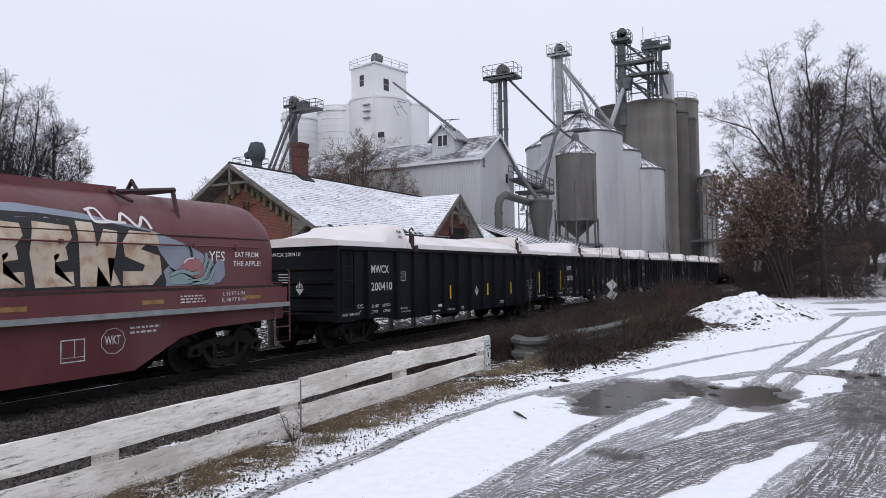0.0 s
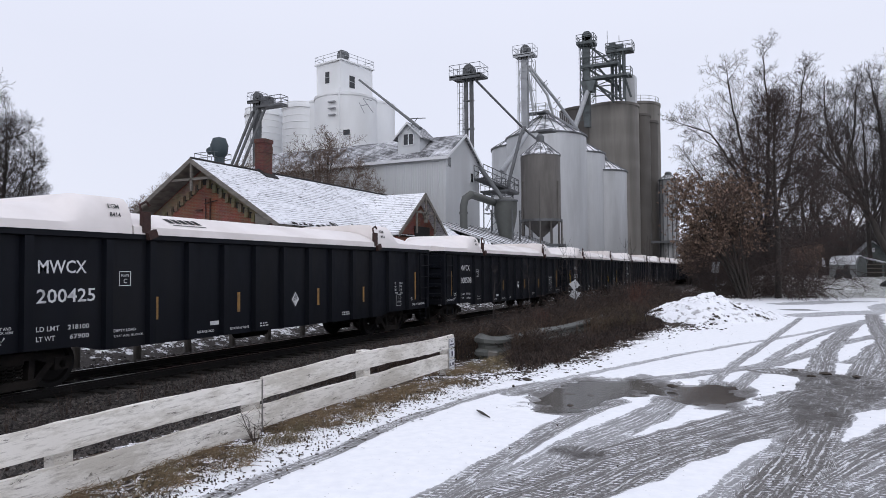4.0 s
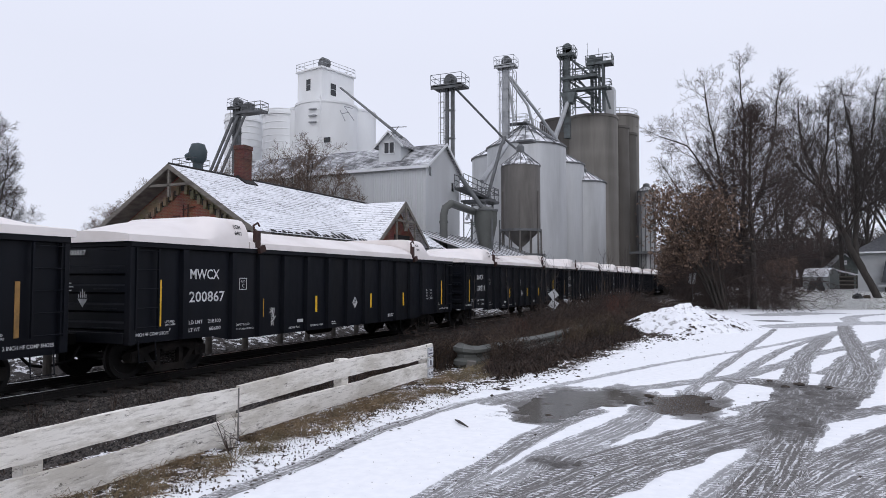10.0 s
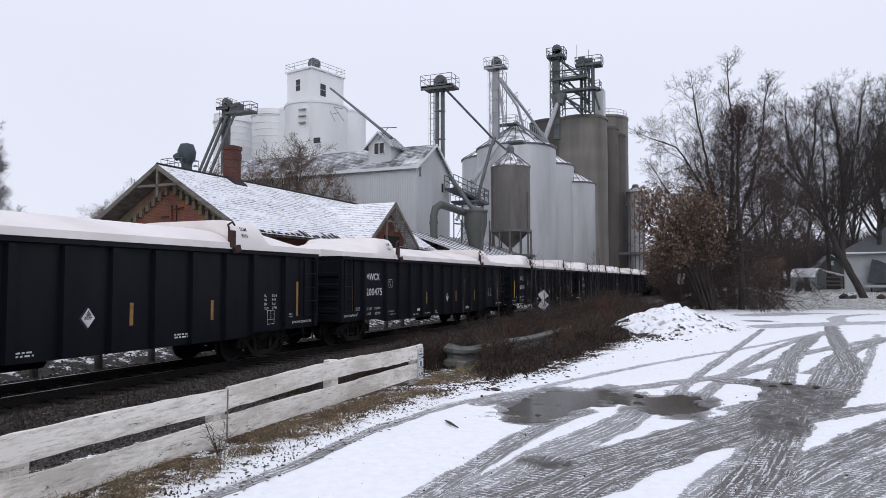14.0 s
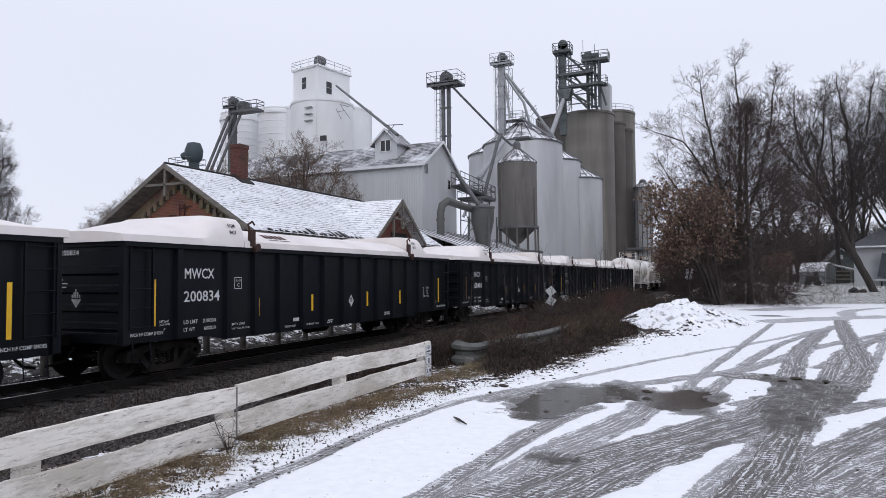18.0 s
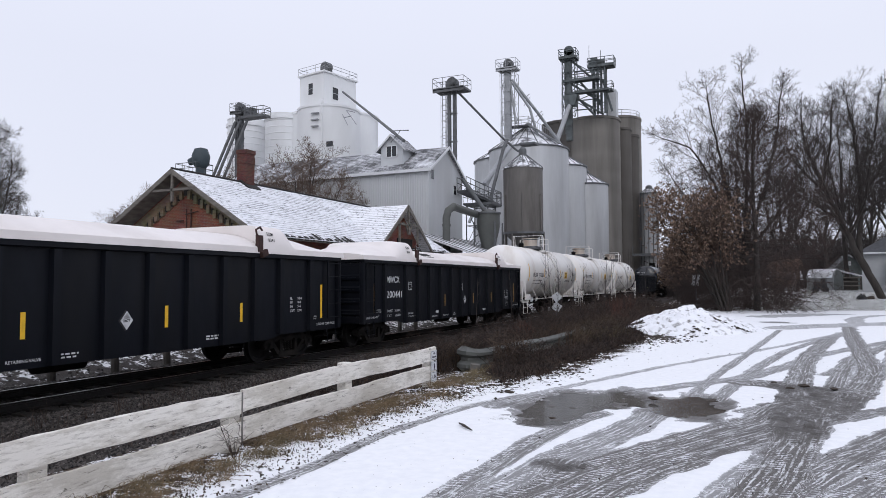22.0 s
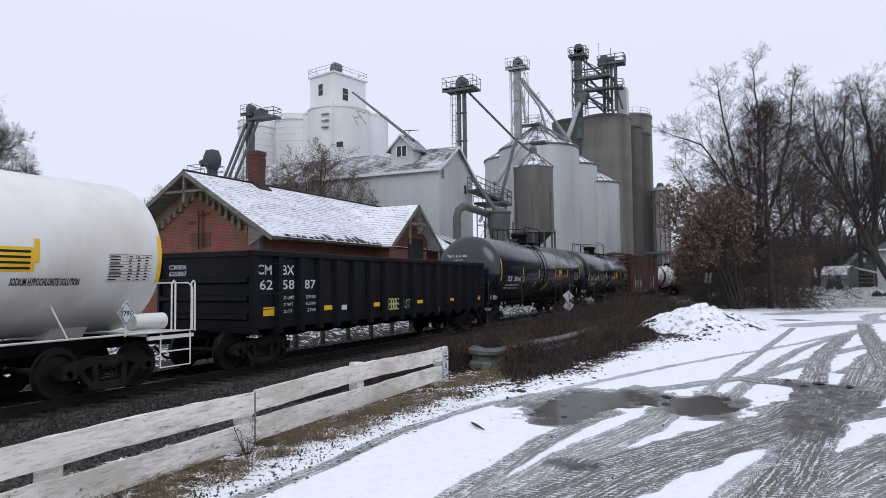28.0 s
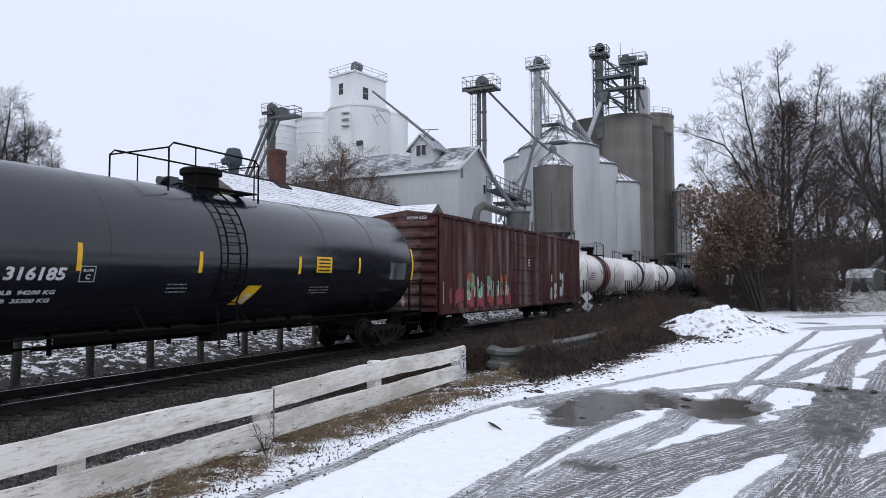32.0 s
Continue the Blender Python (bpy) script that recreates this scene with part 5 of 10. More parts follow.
    for k, (a, b) in enumerate(((0.0, 0.20), (0.20, 0.15), (0.36, 0.15), (0.52, 0.22))):
        g = Geo()
        for h0, h1 in ((1.21, 1.40), (1.39, 1.57)):
            g.tube([(1.50, 6.78 + a + b / 2 + b * 0.55 * math.cos(w) + 0.02 * math.sin(3 * w + k), (h0 + h1) / 2 + (h1 - h0) * 0.52 * math.sin(w)) for w in [2 * math.pi * q / 14 for q in range(15)]], 0.02, 4)
        part("graffiti", g, spray, car, "yellow-green sprayed bubble lettering")
    part("graffiti", letters("RST", 7.80, 1.22, 0.56, 0.30, at=1.497, bold=0.0, slant=0.15), spray, car, "thin yellow-green sprayed lettering")
    for text, y in (("3", 8.6), ("1", 9.62), ("8", 10.56), ("A", 11.55), ("M", 12.52)):
        part("lettering", letters(text, y, 0.99, 0.05 if text == "1" else 0.14, 0.18, at=1.535), LETTER, car)
    end = [("CMBX", 2.5), ("625887", 2.33)]
    for text, z in end:
        part("lettering", letters(text, -1.2, z, 0.62, 0.12, face="end", at=0.02), LETTER, car)
    return car


open_gondola(322.2)


def boxcar(u):
    n = 18.9 / 2
    car = new_car("boxcar", "weathered dark red ribbed boxcar with graffiti", "railcar", u)
    for s in (-1, 1):
        part("side_sheet", Geo().box(s * 1.50 - 0.015, s * 1.50 + 0.015, -n, n, 1.0, 4.55), BOXRED, car)
        part("side_sill", Geo().box(s * 1.54 - 0.04, s * 1.54 + 0.04, -n, n, 0.90, 1.08), BOXRED, car)
        part("eave_rail", Geo().cbox(s * 1.55 - 0.06, s * 1.55 + 0.06, -n, n, 4.50, 4.62, 0.01), BOXRED, car)
    rib = Geo().prism([(-0.09, 0), (0.09, 0), (0.06, 0.09), (-0.06, 0.09)], 1.05, 4.52, "z").mesh("side_rib")
    rib.materials.append(BOXRED)
    for s in (-1, 1):
        for k in range(19):
            y = -n + 0.12 + k * (2 * n - 0.24) / 18
            if -2.0 < y < 1.7:
                continue
            part("side_rib", rib, None, car, at=Matrix(((0, s, 0, s * 1.512), (1, 0, 0, y), (0, 0, 1, 0), (0, 0, 0, 1))))
        d = part("door", Geo().cbox(s * 1.56 - 0.05, s * 1.56 + 0.05, -1.95, 1.6, 1.05, 4.42, 0.02), BOXRED, car)
        for z in (1.5, 2.1, 2.7, 3.3, 3.9):
            part("door_rib", Geo().cbox(s * 1.62 - 0.03, s * 1.62 + 0.03, -1.9, 1.55, z - 0.05, z + 0.05, 0.01), BOXRED, d)
        rods = Geo()
        for y in (-1.6, -0.9, -0.2, 0.6, 1.3):
            rods.tube([(s * 1.67, y, 1.1), (s * 1.67, y, 4.35)], 0.02, 6)
        part("lock_rod", rods, RUST, d)
        part("door_rail", Geo().box(s * 1.60 - 0.05, s * 1.60 + 0.05, -2.2, 5.6, 0.98, 1.05), BOXRED, car)
    part("roof", Geo().prism([(-1.62, 4.58), (1.62, 4.58), (0.0, 4.78)], -n, n), BOXRED, car)
    for k in range(16):
        y = -n + 0.3 + k * (2 * n - 0.6) / 15
        part("roof_rib", Geo().prism([(-1.62, 4.60), (1.62, 4.60), (0.0, 4.83)], y - 0.05, y + 0.05), BOXRED, car)
    for s in (-1, 1):
        y0 = s * n
        e = Geo().box(-1.52, 1.52, min(y0, y0 - s * 0.04), max(y0, y0 - s * 0.04), 1.0, 4.6)
        ribs_ = Geo()
        for k in range(8):
            z = 1.3 + k * 0.42
            ribs_.prism([(y0, z - 0.15), (y0 + s * 0.10, z - 0.05), (y0 + s * 0.10, z + 0.05), (y0, z + 0.15)], -1.42, 1.42, "x")
        pieces("end_rib", ribs_, BOXRED, car)
        e.prism([(-1.52, 4.55), (1.52, 4.55), (0, 4.75)], min(y0, y0 + s * 0.05), max(y0, y0 + s * 0.05))
        part("end_wall", e, BOXRED, car)
        lad = Geo()
        for k in range(8):
            z = 1.2 + k * 0.4
            for q in (-1, 1):
                lad.tube([(q * 1.64, y0 - s * 0.15, z), (q * 1.64, y0 - s * 0.65, z)], 0.012, 5)
        pieces("rung", lad, BOXRED, car)
        make_truck(car, s * 7.1)
    und = Geo().box(-0.4, 0.4, -n + 0.2, n - 0.2, 0.72, 1.02)
    coupler(und, -n + 0.1, -1)
    coupler(und, n - 0.1, 1)
    part("underframe", und, UNDER, car)
    part("lettering", letters("WDW 6253", 0.2, 4.42, 0.85, 0.13, face="end", at=-n - 0.06), LETTER, car)
    part("stencil", bars(3, -0.1, 3.2, 0.35, 0.13, 0.08, 1.63, 5), LETTER, car)
    part("reflector", Geo().box(1.52, 1.524, -n + 0.30, -n + 0.37, 1.3, 2.1), YELLOW, car)
    sprays = [shade("pink_spray", (0.30, 0.06, 0.08), 0.7, vary=0.3), shade("green_spray", (0.16, 0.30, 0.20), 0.7, vary=0.3), shade("orange_spray", (0.36, 0.10, 0.035), 0.7, vary=0.3), shade("pale_spray", (0.52, 0.52, 0.50), 0.7, vary=0.2)]
    rnd = random.Random(12)
    for k in range(80):
        y, z = rnd.uniform(-8.8, -2.2), rnd.uniform(1.1, 1.7)
        paint = sprays[0]
        if k > 42:
            y, z, paint = rnd.uniform(-7.0, -2.4), rnd.uniform(1.5, 2.2), sprays[rnd.choice((1, 1, 2, 3))]
        if k > 66:
            y, z, paint = rnd.uniform(3.9, 6.2), rnd.uniform(1.3, 2.4), sprays[3]
        m = rnd.randint(5, 7)
        pts = []
        for j in range(m):
            a = 2 * math.pi * j / m
            q = rnd.uniform(0.5, 1.2)
            pts.append((1.519 + k * 0.0003, y + 0.28 * q * math.cos(a), z + 0.30 * q * math.sin(a)))
        part("graffiti", Geo().add(pts, [tuple(range(m))]), paint, car)
    for k in range(8):
        y = -6.9 + k * 0.58
        g = Geo().tube([(1.545, y, 1.5), (1.545, y + rnd.uniform(-0.1, 0.15), 2.1), (1.545, y + 0.3, 2.0 + rnd.uniform(-0.2, 0.15)), (1.545, y + 0.22, 1.5)], 0.03, 4)
        part("graffiti", g, sprays[3] if k % 2 else sprays[1], car)
    return car


boxcar(384.5)


def hood_x(z):
    """Half width of the coil car's hood at a height."""
    if z < 2.55:
        return 1.47
    k = min(1.0, (z - 2.55) / 1.30)
    return max(0.02, 1.47 * math.sqrt(max(0, 1 - k ** 2.3)))


def on_hood(shape, lift=0.008):
    def lie(p):
        return (hood_x(p[2]) + lift, p[1], p[2])
    if isinstance(shape, Geo):
        shape.v = [lie(p) for p in shape.v]
    else:
        for v in shape.vertices:
            v.co = lie(v.co)
    return shape


def coil_car(u):
    """The maroon hooded coil car; its trailing end is at y = 0."""
    n = 16.6
    car = new_car("coil_car", "maroon hooded steel coil freight car with graffiti", "railcar", u)
    zs = [1.84, 2.2, 2.55, 2.8, 3.05, 3.3, 3.5, 3.66, 3.76, 3.82, 3.85]
    poly = [(hood_x(z), z) for z in zs] + [(-hood_x(z), z) for z in reversed(zs)]
    hood = Geo()
    rows = [(-n + 0.3, 1.0), (-0.75, 1.0), (-0.5, 0.985), (-0.32, 0.94), (-0.22, 0.86), (-0.18, 0.0)]
    m = len(poly)
    for y, s in rows:
        hood.v.extend([(x * s, y, 1.84 + (z - 1.84) * s) for x, z in poly])
    for j in range(len(rows) - 1):
        for i in range(m):
            hood.f.append((j * m + i, j * m + (i + 1) % m, (j + 1) * m + (i + 1) % m, (j + 1) * m + i))
    part("hood", hood, MAROON, car, smooth=True)
    rail_g = Geo()
    for q in (-1, 1):
        rail_g.box(q * 0.55 - 0.05, q * 0.55 + 0.05, -n + 0.5, -3.9, 3.74, 3.90)
    part("hood_rail", rail_g, MAROON, car)
    lift = Geo()
    for q in (-1, 1):
        lift.tube([(q * 0.9, -4.1, 3.75), (q * 0.9, -2.75, 3.92)], 0.06, 5)
        lift.tube([(q * 0.9, -2.8, 3.90), (q * 1.30, -2.95, 3.1)], 0.05, 5)
        lift.tube([(q * 0.5, -4.05, 3.85), (q * 1.28, -4.05, 3.55)], 0.04, 5)
    lift.tube([(-0.9, -2.8, 3.92), (0.9, -2.8, 3.92)], 0.06, 5)
    lift.tube([(-0.2, -3.1, 3.9), (0, -3.1, 4.15), (0.2, -3.1, 3.9)], 0.05, 5)
    part("lifting_frame", lift, shade("dark_maroon_iron", (0.035, 0.012, 0.014), 0.7), car)
    part("hood_seam", Geo().tube([(hood_x(2.92) + 0.01, -n + 0.4, 2.92), (hood_x(2.92) + 0.01, -0.5, 2.92)], 0.014, 5), RUST, car)
    part("hood_flange", Geo().box(-1.52, 1.52, -n + 0.2, -0.12, 1.80, 1.86), RUST, car)
    part("deck", Geo().box(-1.56, 1.56, -n, 0, 1.44, 1.80), MAROON, car)
    for q in (-1, 1):
        part("walkway_edge", Geo().box(q * 1.60 - 0.05, q * 1.60 + 0.05, -n, 0, 1.34, 1.44), shade("pale_grey_steel", (0.26, 0.27, 0.27), 0.6), car, "pale grey walkway edge")
        part("side_girder", Geo().prism([(-n, 1.36), (0, 1.36), (0, 1.05), (-2.2, 0.98), (-3.0, 0.85), (-4.1, 0.32), (-n + 4.1, 0.32), (-n + 3.0, 0.85), (-n, 0.98)], q * 1.40 - 0.02, q * 1.40 + 0.02, "x"), MAROON, car)
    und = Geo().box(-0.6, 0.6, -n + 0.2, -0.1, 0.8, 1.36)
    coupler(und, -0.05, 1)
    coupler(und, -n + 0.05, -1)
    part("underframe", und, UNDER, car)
    lad = Geo()
    for q in (-1, 1):
        lad.tube([(q * 1.55, 0.02, 2.2), (q * 1.55, 0.10, 2.2), (q * 1.55, 0.10, 0.5), (q * 1.55, -0.4, 0.5), (q * 1.55, -0.4, 1.3)], 0.02, 6)
        for z in (0.85, 1.2):
            lad.tube([(q * 1.55, 0.10, z), (q * 1.55, -0.4, z)], 0.016, 5)
    lad.tube([(-1.3, 0.12, 1.9), (1.3, 0.12, 1.9)], 0.018, 5)
    pieces("end_ladder_bar", lad, MAROON, car)
    part("hand_brake", Geo().cbox(0.75, 1.05, 0.0, 0.12, 1.2, 1.9, 0.02), MAROON, car)
    for y in (-1.50, -n + 1.95):
        make_truck(car, y)
    # sprayed picture on the hood's side
    cream = shade("cream_spray", (0.56, 0.47, 0.36), 0.6, vary=0.18, scale=2.5, dirt=(0.36, 0.19, 0.10), dirt_amount=0.75, dirt_scale=3.6, bump=0)
    ink = shade("black_spray", (0.014, 0.014, 0.015), 0.6, bump=0)
    cloud = shade("grey_blue_spray", (0.24, 0.27, 0.33), 0.6, vary=0.12, bump=0)
    pink = shade("apple_spray", (0.36, 0.14, 0.14), 0.6, vary=0.2, scale=3, bump=0)
    teal = shade("pale_teal_spray", (0.24, 0.33, 0.33), 0.6, vary=0.1, bump=0)
    white = shade("white_spray", (0.70, 0.69, 0.67), 0.6, vary=0.08, bump=0)

    def blob(pts, material, lift_by, label="", n_in=14):
        """A filled shape on the hood, subdivided so that it follows the curve."""
        g = Geo()
        ys = [p[0] for p in pts]
        bm = bmesh.new()
        bm.faces.new([bm.verts.new((0, p[0], p[1])) for p in pts])
        bmesh.ops.triangulate(bm, faces=bm.faces)
        for _ in range(3):
            bmesh.ops.subdivide_edges(bm, edges=[e for e in bm.edges if e.calc_length() > 0.15], cuts=1, use_grid_fill=True)
        bmesh.ops.triangulate(bm, faces=bm.faces)
        for v in bm.verts:
            v.co = (hood_x(v.co.z) + lift_by, v.co.y, v.co.z)
        me = bpy.data.meshes.new("graffiti")
        bm.to_mesh(me)
        bm.free()
        part("graffiti", me, material, car, label)

    def stroke(pts, w, material, lift_by):
        dense = smooth_line(pts, 0.05)
        g = Geo()
        for k in range(len(dense)):
            d = dense[min(k + 1, len(dense) - 1)] - dense[max(k - 1, 0)]
            d = d / max(1e-6, np.linalg.norm(d))
            nrm = np.array((-d[1], d[0])) * w / 2
            for q in (dense[k] + nrm, dense[k] - nrm):
                g.v.append((hood_x(q[1]) + lift_by, float(q[0]), float(q[1])))
            if k:
                g.f.append((2 * k - 2, 2 * k - 1, 2 * k + 1, 2 * k))
        part("graffiti", g, material, car)

    blob([(-9.0, 1.9), (-1.9, 1.9), (-1.75, 2.15), (-2.0, 2.45), (-2.5, 2.7), (-3.2, 2.55), (-3.6, 3.05), (-4.3, 2.95), (-4.8, 3.25), (-5.4, 3.05), (-5.9, 3.35), (-6.6, 3.1), (-7.4, 3.3), (-8.2, 3.1), (-9.0, 3.2)], cloud, 0.008, "grey-blue sprayed cloud")
    blob([(-8.8, 1.89), (-3.15, 1.89), (-3.05, 2.3), (-3.3, 2.6), (-3.45, 2.98), (-4.1, 2.98), (-4.3, 3.1), (-5.1, 3.05), (-5.6, 3.2), (-6.4, 3.05), (-7.2, 3.2), (-8.8, 3.1)], ink, 0.012, "black sprayed outline")

    def letter_s(y, w):
        blob([(y, 1.93), (y + w * 0.75, 1.93), (y + w, 2.15), (y + w * 0.95, 2.5), (y + w * 0.45, 2.62), (y + w * 0.5, 2.72), (y + w * 0.95, 2.68), (y + w * 0.9, 2.95), (y + w * 0.2, 2.98), (y, 2.75), (y + w * 0.05, 2.48), (y + w * 0.55, 2.32), (y + w * 0.5, 2.2), (y, 2.2)], cream, 0.017, "cream sprayed letter")

    def letter_e(y, w):
        blob([(y + 0.1, 1.93), (y + w, 1.95), (y + w * 0.97, 2.2), (y + w * 0.55, 2.18), (y + w * 0.55, 2.36), (y + w * 0.85, 2.4), (y + w * 0.8, 2.6), (y + w * 0.5, 2.58), (y + w * 0.5, 2.74), (y + w * 0.95, 2.8), (y + w * 0.9, 3.0), (y + w * 0.1, 3.05), (y, 2.5)], cream, 0.017, "cream sprayed letter")

    def letter_k(y, w):
        blob([(y + 0.05, 1.93), (y + w * 0.42, 1.93), (y + w * 0.45, 2.3), (y + w * 0.75, 1.93), (y + w, 1.95), (y + w * 0.68, 2.45), (y + w * 0.95, 2.95), (y + w * 0.62, 2.98), (y + w * 0.42, 2.62), (y + w * 0.38, 3.08), (y, 3.1)], cream, 0.017, "cream sprayed letter")

    letter_s(-4.10, 0.86)
    letter_k(-4.98, 0.84)
    letter_e(-5.82, 0.78)
    letter_e(-6.66, 0.78)
    letter_k(-7.4, 0.95)
    letter_e(-8.3, 0.9)
    stroke([(-3.95, 3.12), (-4.35, 3.14), (-4.5, 3.36), (-4.72, 3.32)], 0.045, white, 0.02)
    stroke([(-4.66, 3.34), (-4.60, 3.12), (-4.28, 3.12)], 0.055, white, 0.024)
    stroke([(-4.1, 3.10), (-3.98, 3.30), (-3.72, 3.06), (-3.55, 3.26), (-3.42, 3.02)], 0.06, white, 0.024)
    apple = [(-2.50 + 0.30 * math.cos(a), 2.22 + 0.26 * math.sin(a) * (1 + 0.12 * math.cos(a))) for a in [k * 2 * math.pi / 18 for k in range(18)]]
    blob(apple, pink, 0.018, "sprayed pink apple")
    stroke([(-2.5, 2.45), (-2.52, 2.62), (-2.6, 2.75)], 0.05, ink, 0.022)
    blob([(-3.1, 1.92), (-2.35, 1.92), (-1.75, 1.95), (-1.6, 2.1), (-1.62, 2.4), (-1.78, 2.45), (-1.95, 2.25), (-2.2, 2.05), (-2.9, 2.1), (-3.08, 2.3), (-3.2, 2.2)], cloud, 0.014, "grey-blue sprayed cloud")
    for pts in ([(-3.05, 2.12), (-2.75, 2.2), (-2.5, 2.14), (-2.32, 2.18)], [(-2.6, 1.98), (-2.25, 2.03), (-2.08, 2.22), (-2.02, 2.38)], [(-2.5, 1.95), (-2.1, 1.98), (-1.98, 2.12), (-1.92, 2.22)], [(-2.2, 2.28), (-2.12, 2.42), (-2.14, 2.58)]):
        stroke(pts, 0.10, ink, 0.0245)
        stroke(pts, 0.075, teal, 0.027)
    stroke([(-2.72, 2.36), (-2.6, 2.45), (-2.45, 2.46)], 0.03, white, 0.026)
    part("hood_rail", Geo().tube([(hood_x(2.72) + 0.06, -n + 0.6, 2.72), (hood_x(2.72) + 0.06, -0.9, 2.72)], 0.016, 6), MAROON, car)
    for yb in (-1.6, -2.75, -5.6, -8.2, -11.0):
        part("rail_bracket", Geo().box(hood_x(2.72) - 0.02, hood_x(2.72) + 0.075, yb - 0.03, yb + 0.03, 2.68, 2.76), MAROON, car)
    blob([(-3.0, 1.93), (-2.0, 1.93), (-1.95, 2.05), (-2.3, 2.02), (-2.4, 2.0), (-2.75, 2.15), (-3.05, 2.15)], teal, 0.024, "pale teal sprayed shape")
    for text, y, z, w, h in (("EAT FROM", -1.30, 2.50, 0.72, 0.12), ("THE APPLE!", -1.36, 2.30, 0.85, 0.12)):
        part("lettering", on_hood(letters(text, y, z, w, h), 0.012), white, car)
    part("graffiti", on_hood(letters("YES", -2.05, 2.40, 0.45, 0.22), 0.012), white, car)
    for text, y, z, w, h in (("L 52 FT 6 IN", -1.72, 1.66, 0.62, 0.08), ("IL 48 FT 0 IN", -1.75, 1.53, 0.68, 0.08)):
        part("lettering", letters(text, y, z, w, h, at=1.56), LETTER, car)
    part("stencil", bars(3, -2.85, 1.70, 0.65, 0.06, 0.03, 1.562, 4), LETTER, car)
    part("stencil", bars(2, -3.9, 1.15, 0.7, 0.09, 0.04, 1.422, 6), LETTER, car)
    fr = Geo()
    for a, b, c, d in ((-5.25, -4.80, 0.62, 0.64), (-5.25, -4.80, 1.0, 1.02), (-5.25, -5.23, 0.62, 1.02), (-4.82, -4.80, 0.62, 1.02), (-5.0, -4.985, 0.72, 1.0), (-5.25, -4.8, 0.70, 0.71)):
        fr.box(1.422, 1.424, a, b, c, d)
    part("stencil_frame", fr, LETTER, car)
    for y in (-6.4, -3.75, -1.1, -9.0):
        part("reflector", Geo().box(1.562, 1.565, y, y + 0.5, 1.56, 1.64), OCHRE, car)
    tag_g = Geo()
    for k in range(9):
        a, b = k * 0.7, (k + 1) * 0.7
        tag_g.tube([(1.425, -4.25 + 0.25 * math.cos(a), 0.92 + 0.24 * math.sin(a)), (1.425, -4.25 + 0.25 * math.cos(b), 0.92 + 0.24 * math.sin(b))], 0.006, 4)
    part("graffiti", tag_g, LETTER, car)
    part("graffiti", letters("WKT", -4.42, 0.86, 0.32, 0.16, at=1.424), LETTER, car)
    for o in car.children:
        if o.name.split(".")[0] in ("graffiti", "lettering", "stencil", "stencil_frame", "reflector"):
            o.location.y = -0.30
    return car


coil_car(13.0)
for car, u in CARS:
    for tr in [o for o in car.children if o.name.startswith("truck")]:
        add_wheels(tr, car, u)


# ---- building materials ----
def brick_material(name, a, b, mortar):
    m = bpy.data.materials.new(name)
    m.use_nodes = True
    n, l = m.node_tree.nodes, m.node_tree.links
    bs = n["Principled BSDF"]
    co, sep, add, com = n.new("ShaderNodeTexCoord"), n.new("ShaderNodeSeparateXYZ"), n.new("ShaderNodeMath"), n.new("ShaderNodeCombineXYZ")
    l.new(co.outputs["Object"], sep.inputs[0])
    l.new(sep.outputs["X"], add.inputs[0])
    l.new(sep.outputs["Y"], add.inputs[1])
    l.new(add.outputs[0], com.inputs["X"])
    l.new(sep.outputs["Z"], com.inputs["Y"])
    br, nz, mx = n.new("ShaderNodeTexBrick"), n.new("ShaderNodeTexNoise"), n.new("ShaderNodeMix")
    br.inputs["Scale"].default_value = 1.0
    br.inputs["Brick Width"].default_value, br.inputs["Row Height"].default_value, br.inputs["Mortar Size"].default_value = 0.21, 0.075, 0.006
    br.inputs["Color1"].default_value, br.inputs["Color2"].default_value, br.inputs["Mortar"].default_value = (*a, 1), (*b, 1), (*mortar, 1)
    l.new(com.outputs[0], br.inputs["Vector"])
    nz.inputs["Scale"].default_value, nz.inputs["Detail"].default_value = 1.3, 5.0
    l.new(co.outputs["Object"], nz.inputs["Vector"])
    mx.data_type, mx.blend_type = "RGBA", "MULTIPLY"
    mx.inputs["Factor"].default_value = 0.7
    l.new(br.outputs["Color"], mx.inputs["A"])
    l.new(nz.outputs["Color"], mx.inputs["B"])
    tone = n.new("ShaderNodeHueSaturation")
    tone.inputs["Value"].default_value, tone.inputs["Saturation"].default_value = 1.15, 0.95
    l.new(mx.outputs["Result"], tone.inputs["Color"])
    l.new(tone.outputs["Color"], bs.inputs["Base Color"])
    bs.inputs["Roughness"].default_value = 0.9
    bp = n.new("ShaderNodeBump")
    bp.inputs["Strength"].default_value, bp.inputs["Distance"].default_value = 0.6, 0.01
    bp.invert = True
    l.new(br.outputs["Fac"], bp.inputs["Height"])
    l.new(bp.outputs["Normal"], bs.inputs["Normal"])
    return m


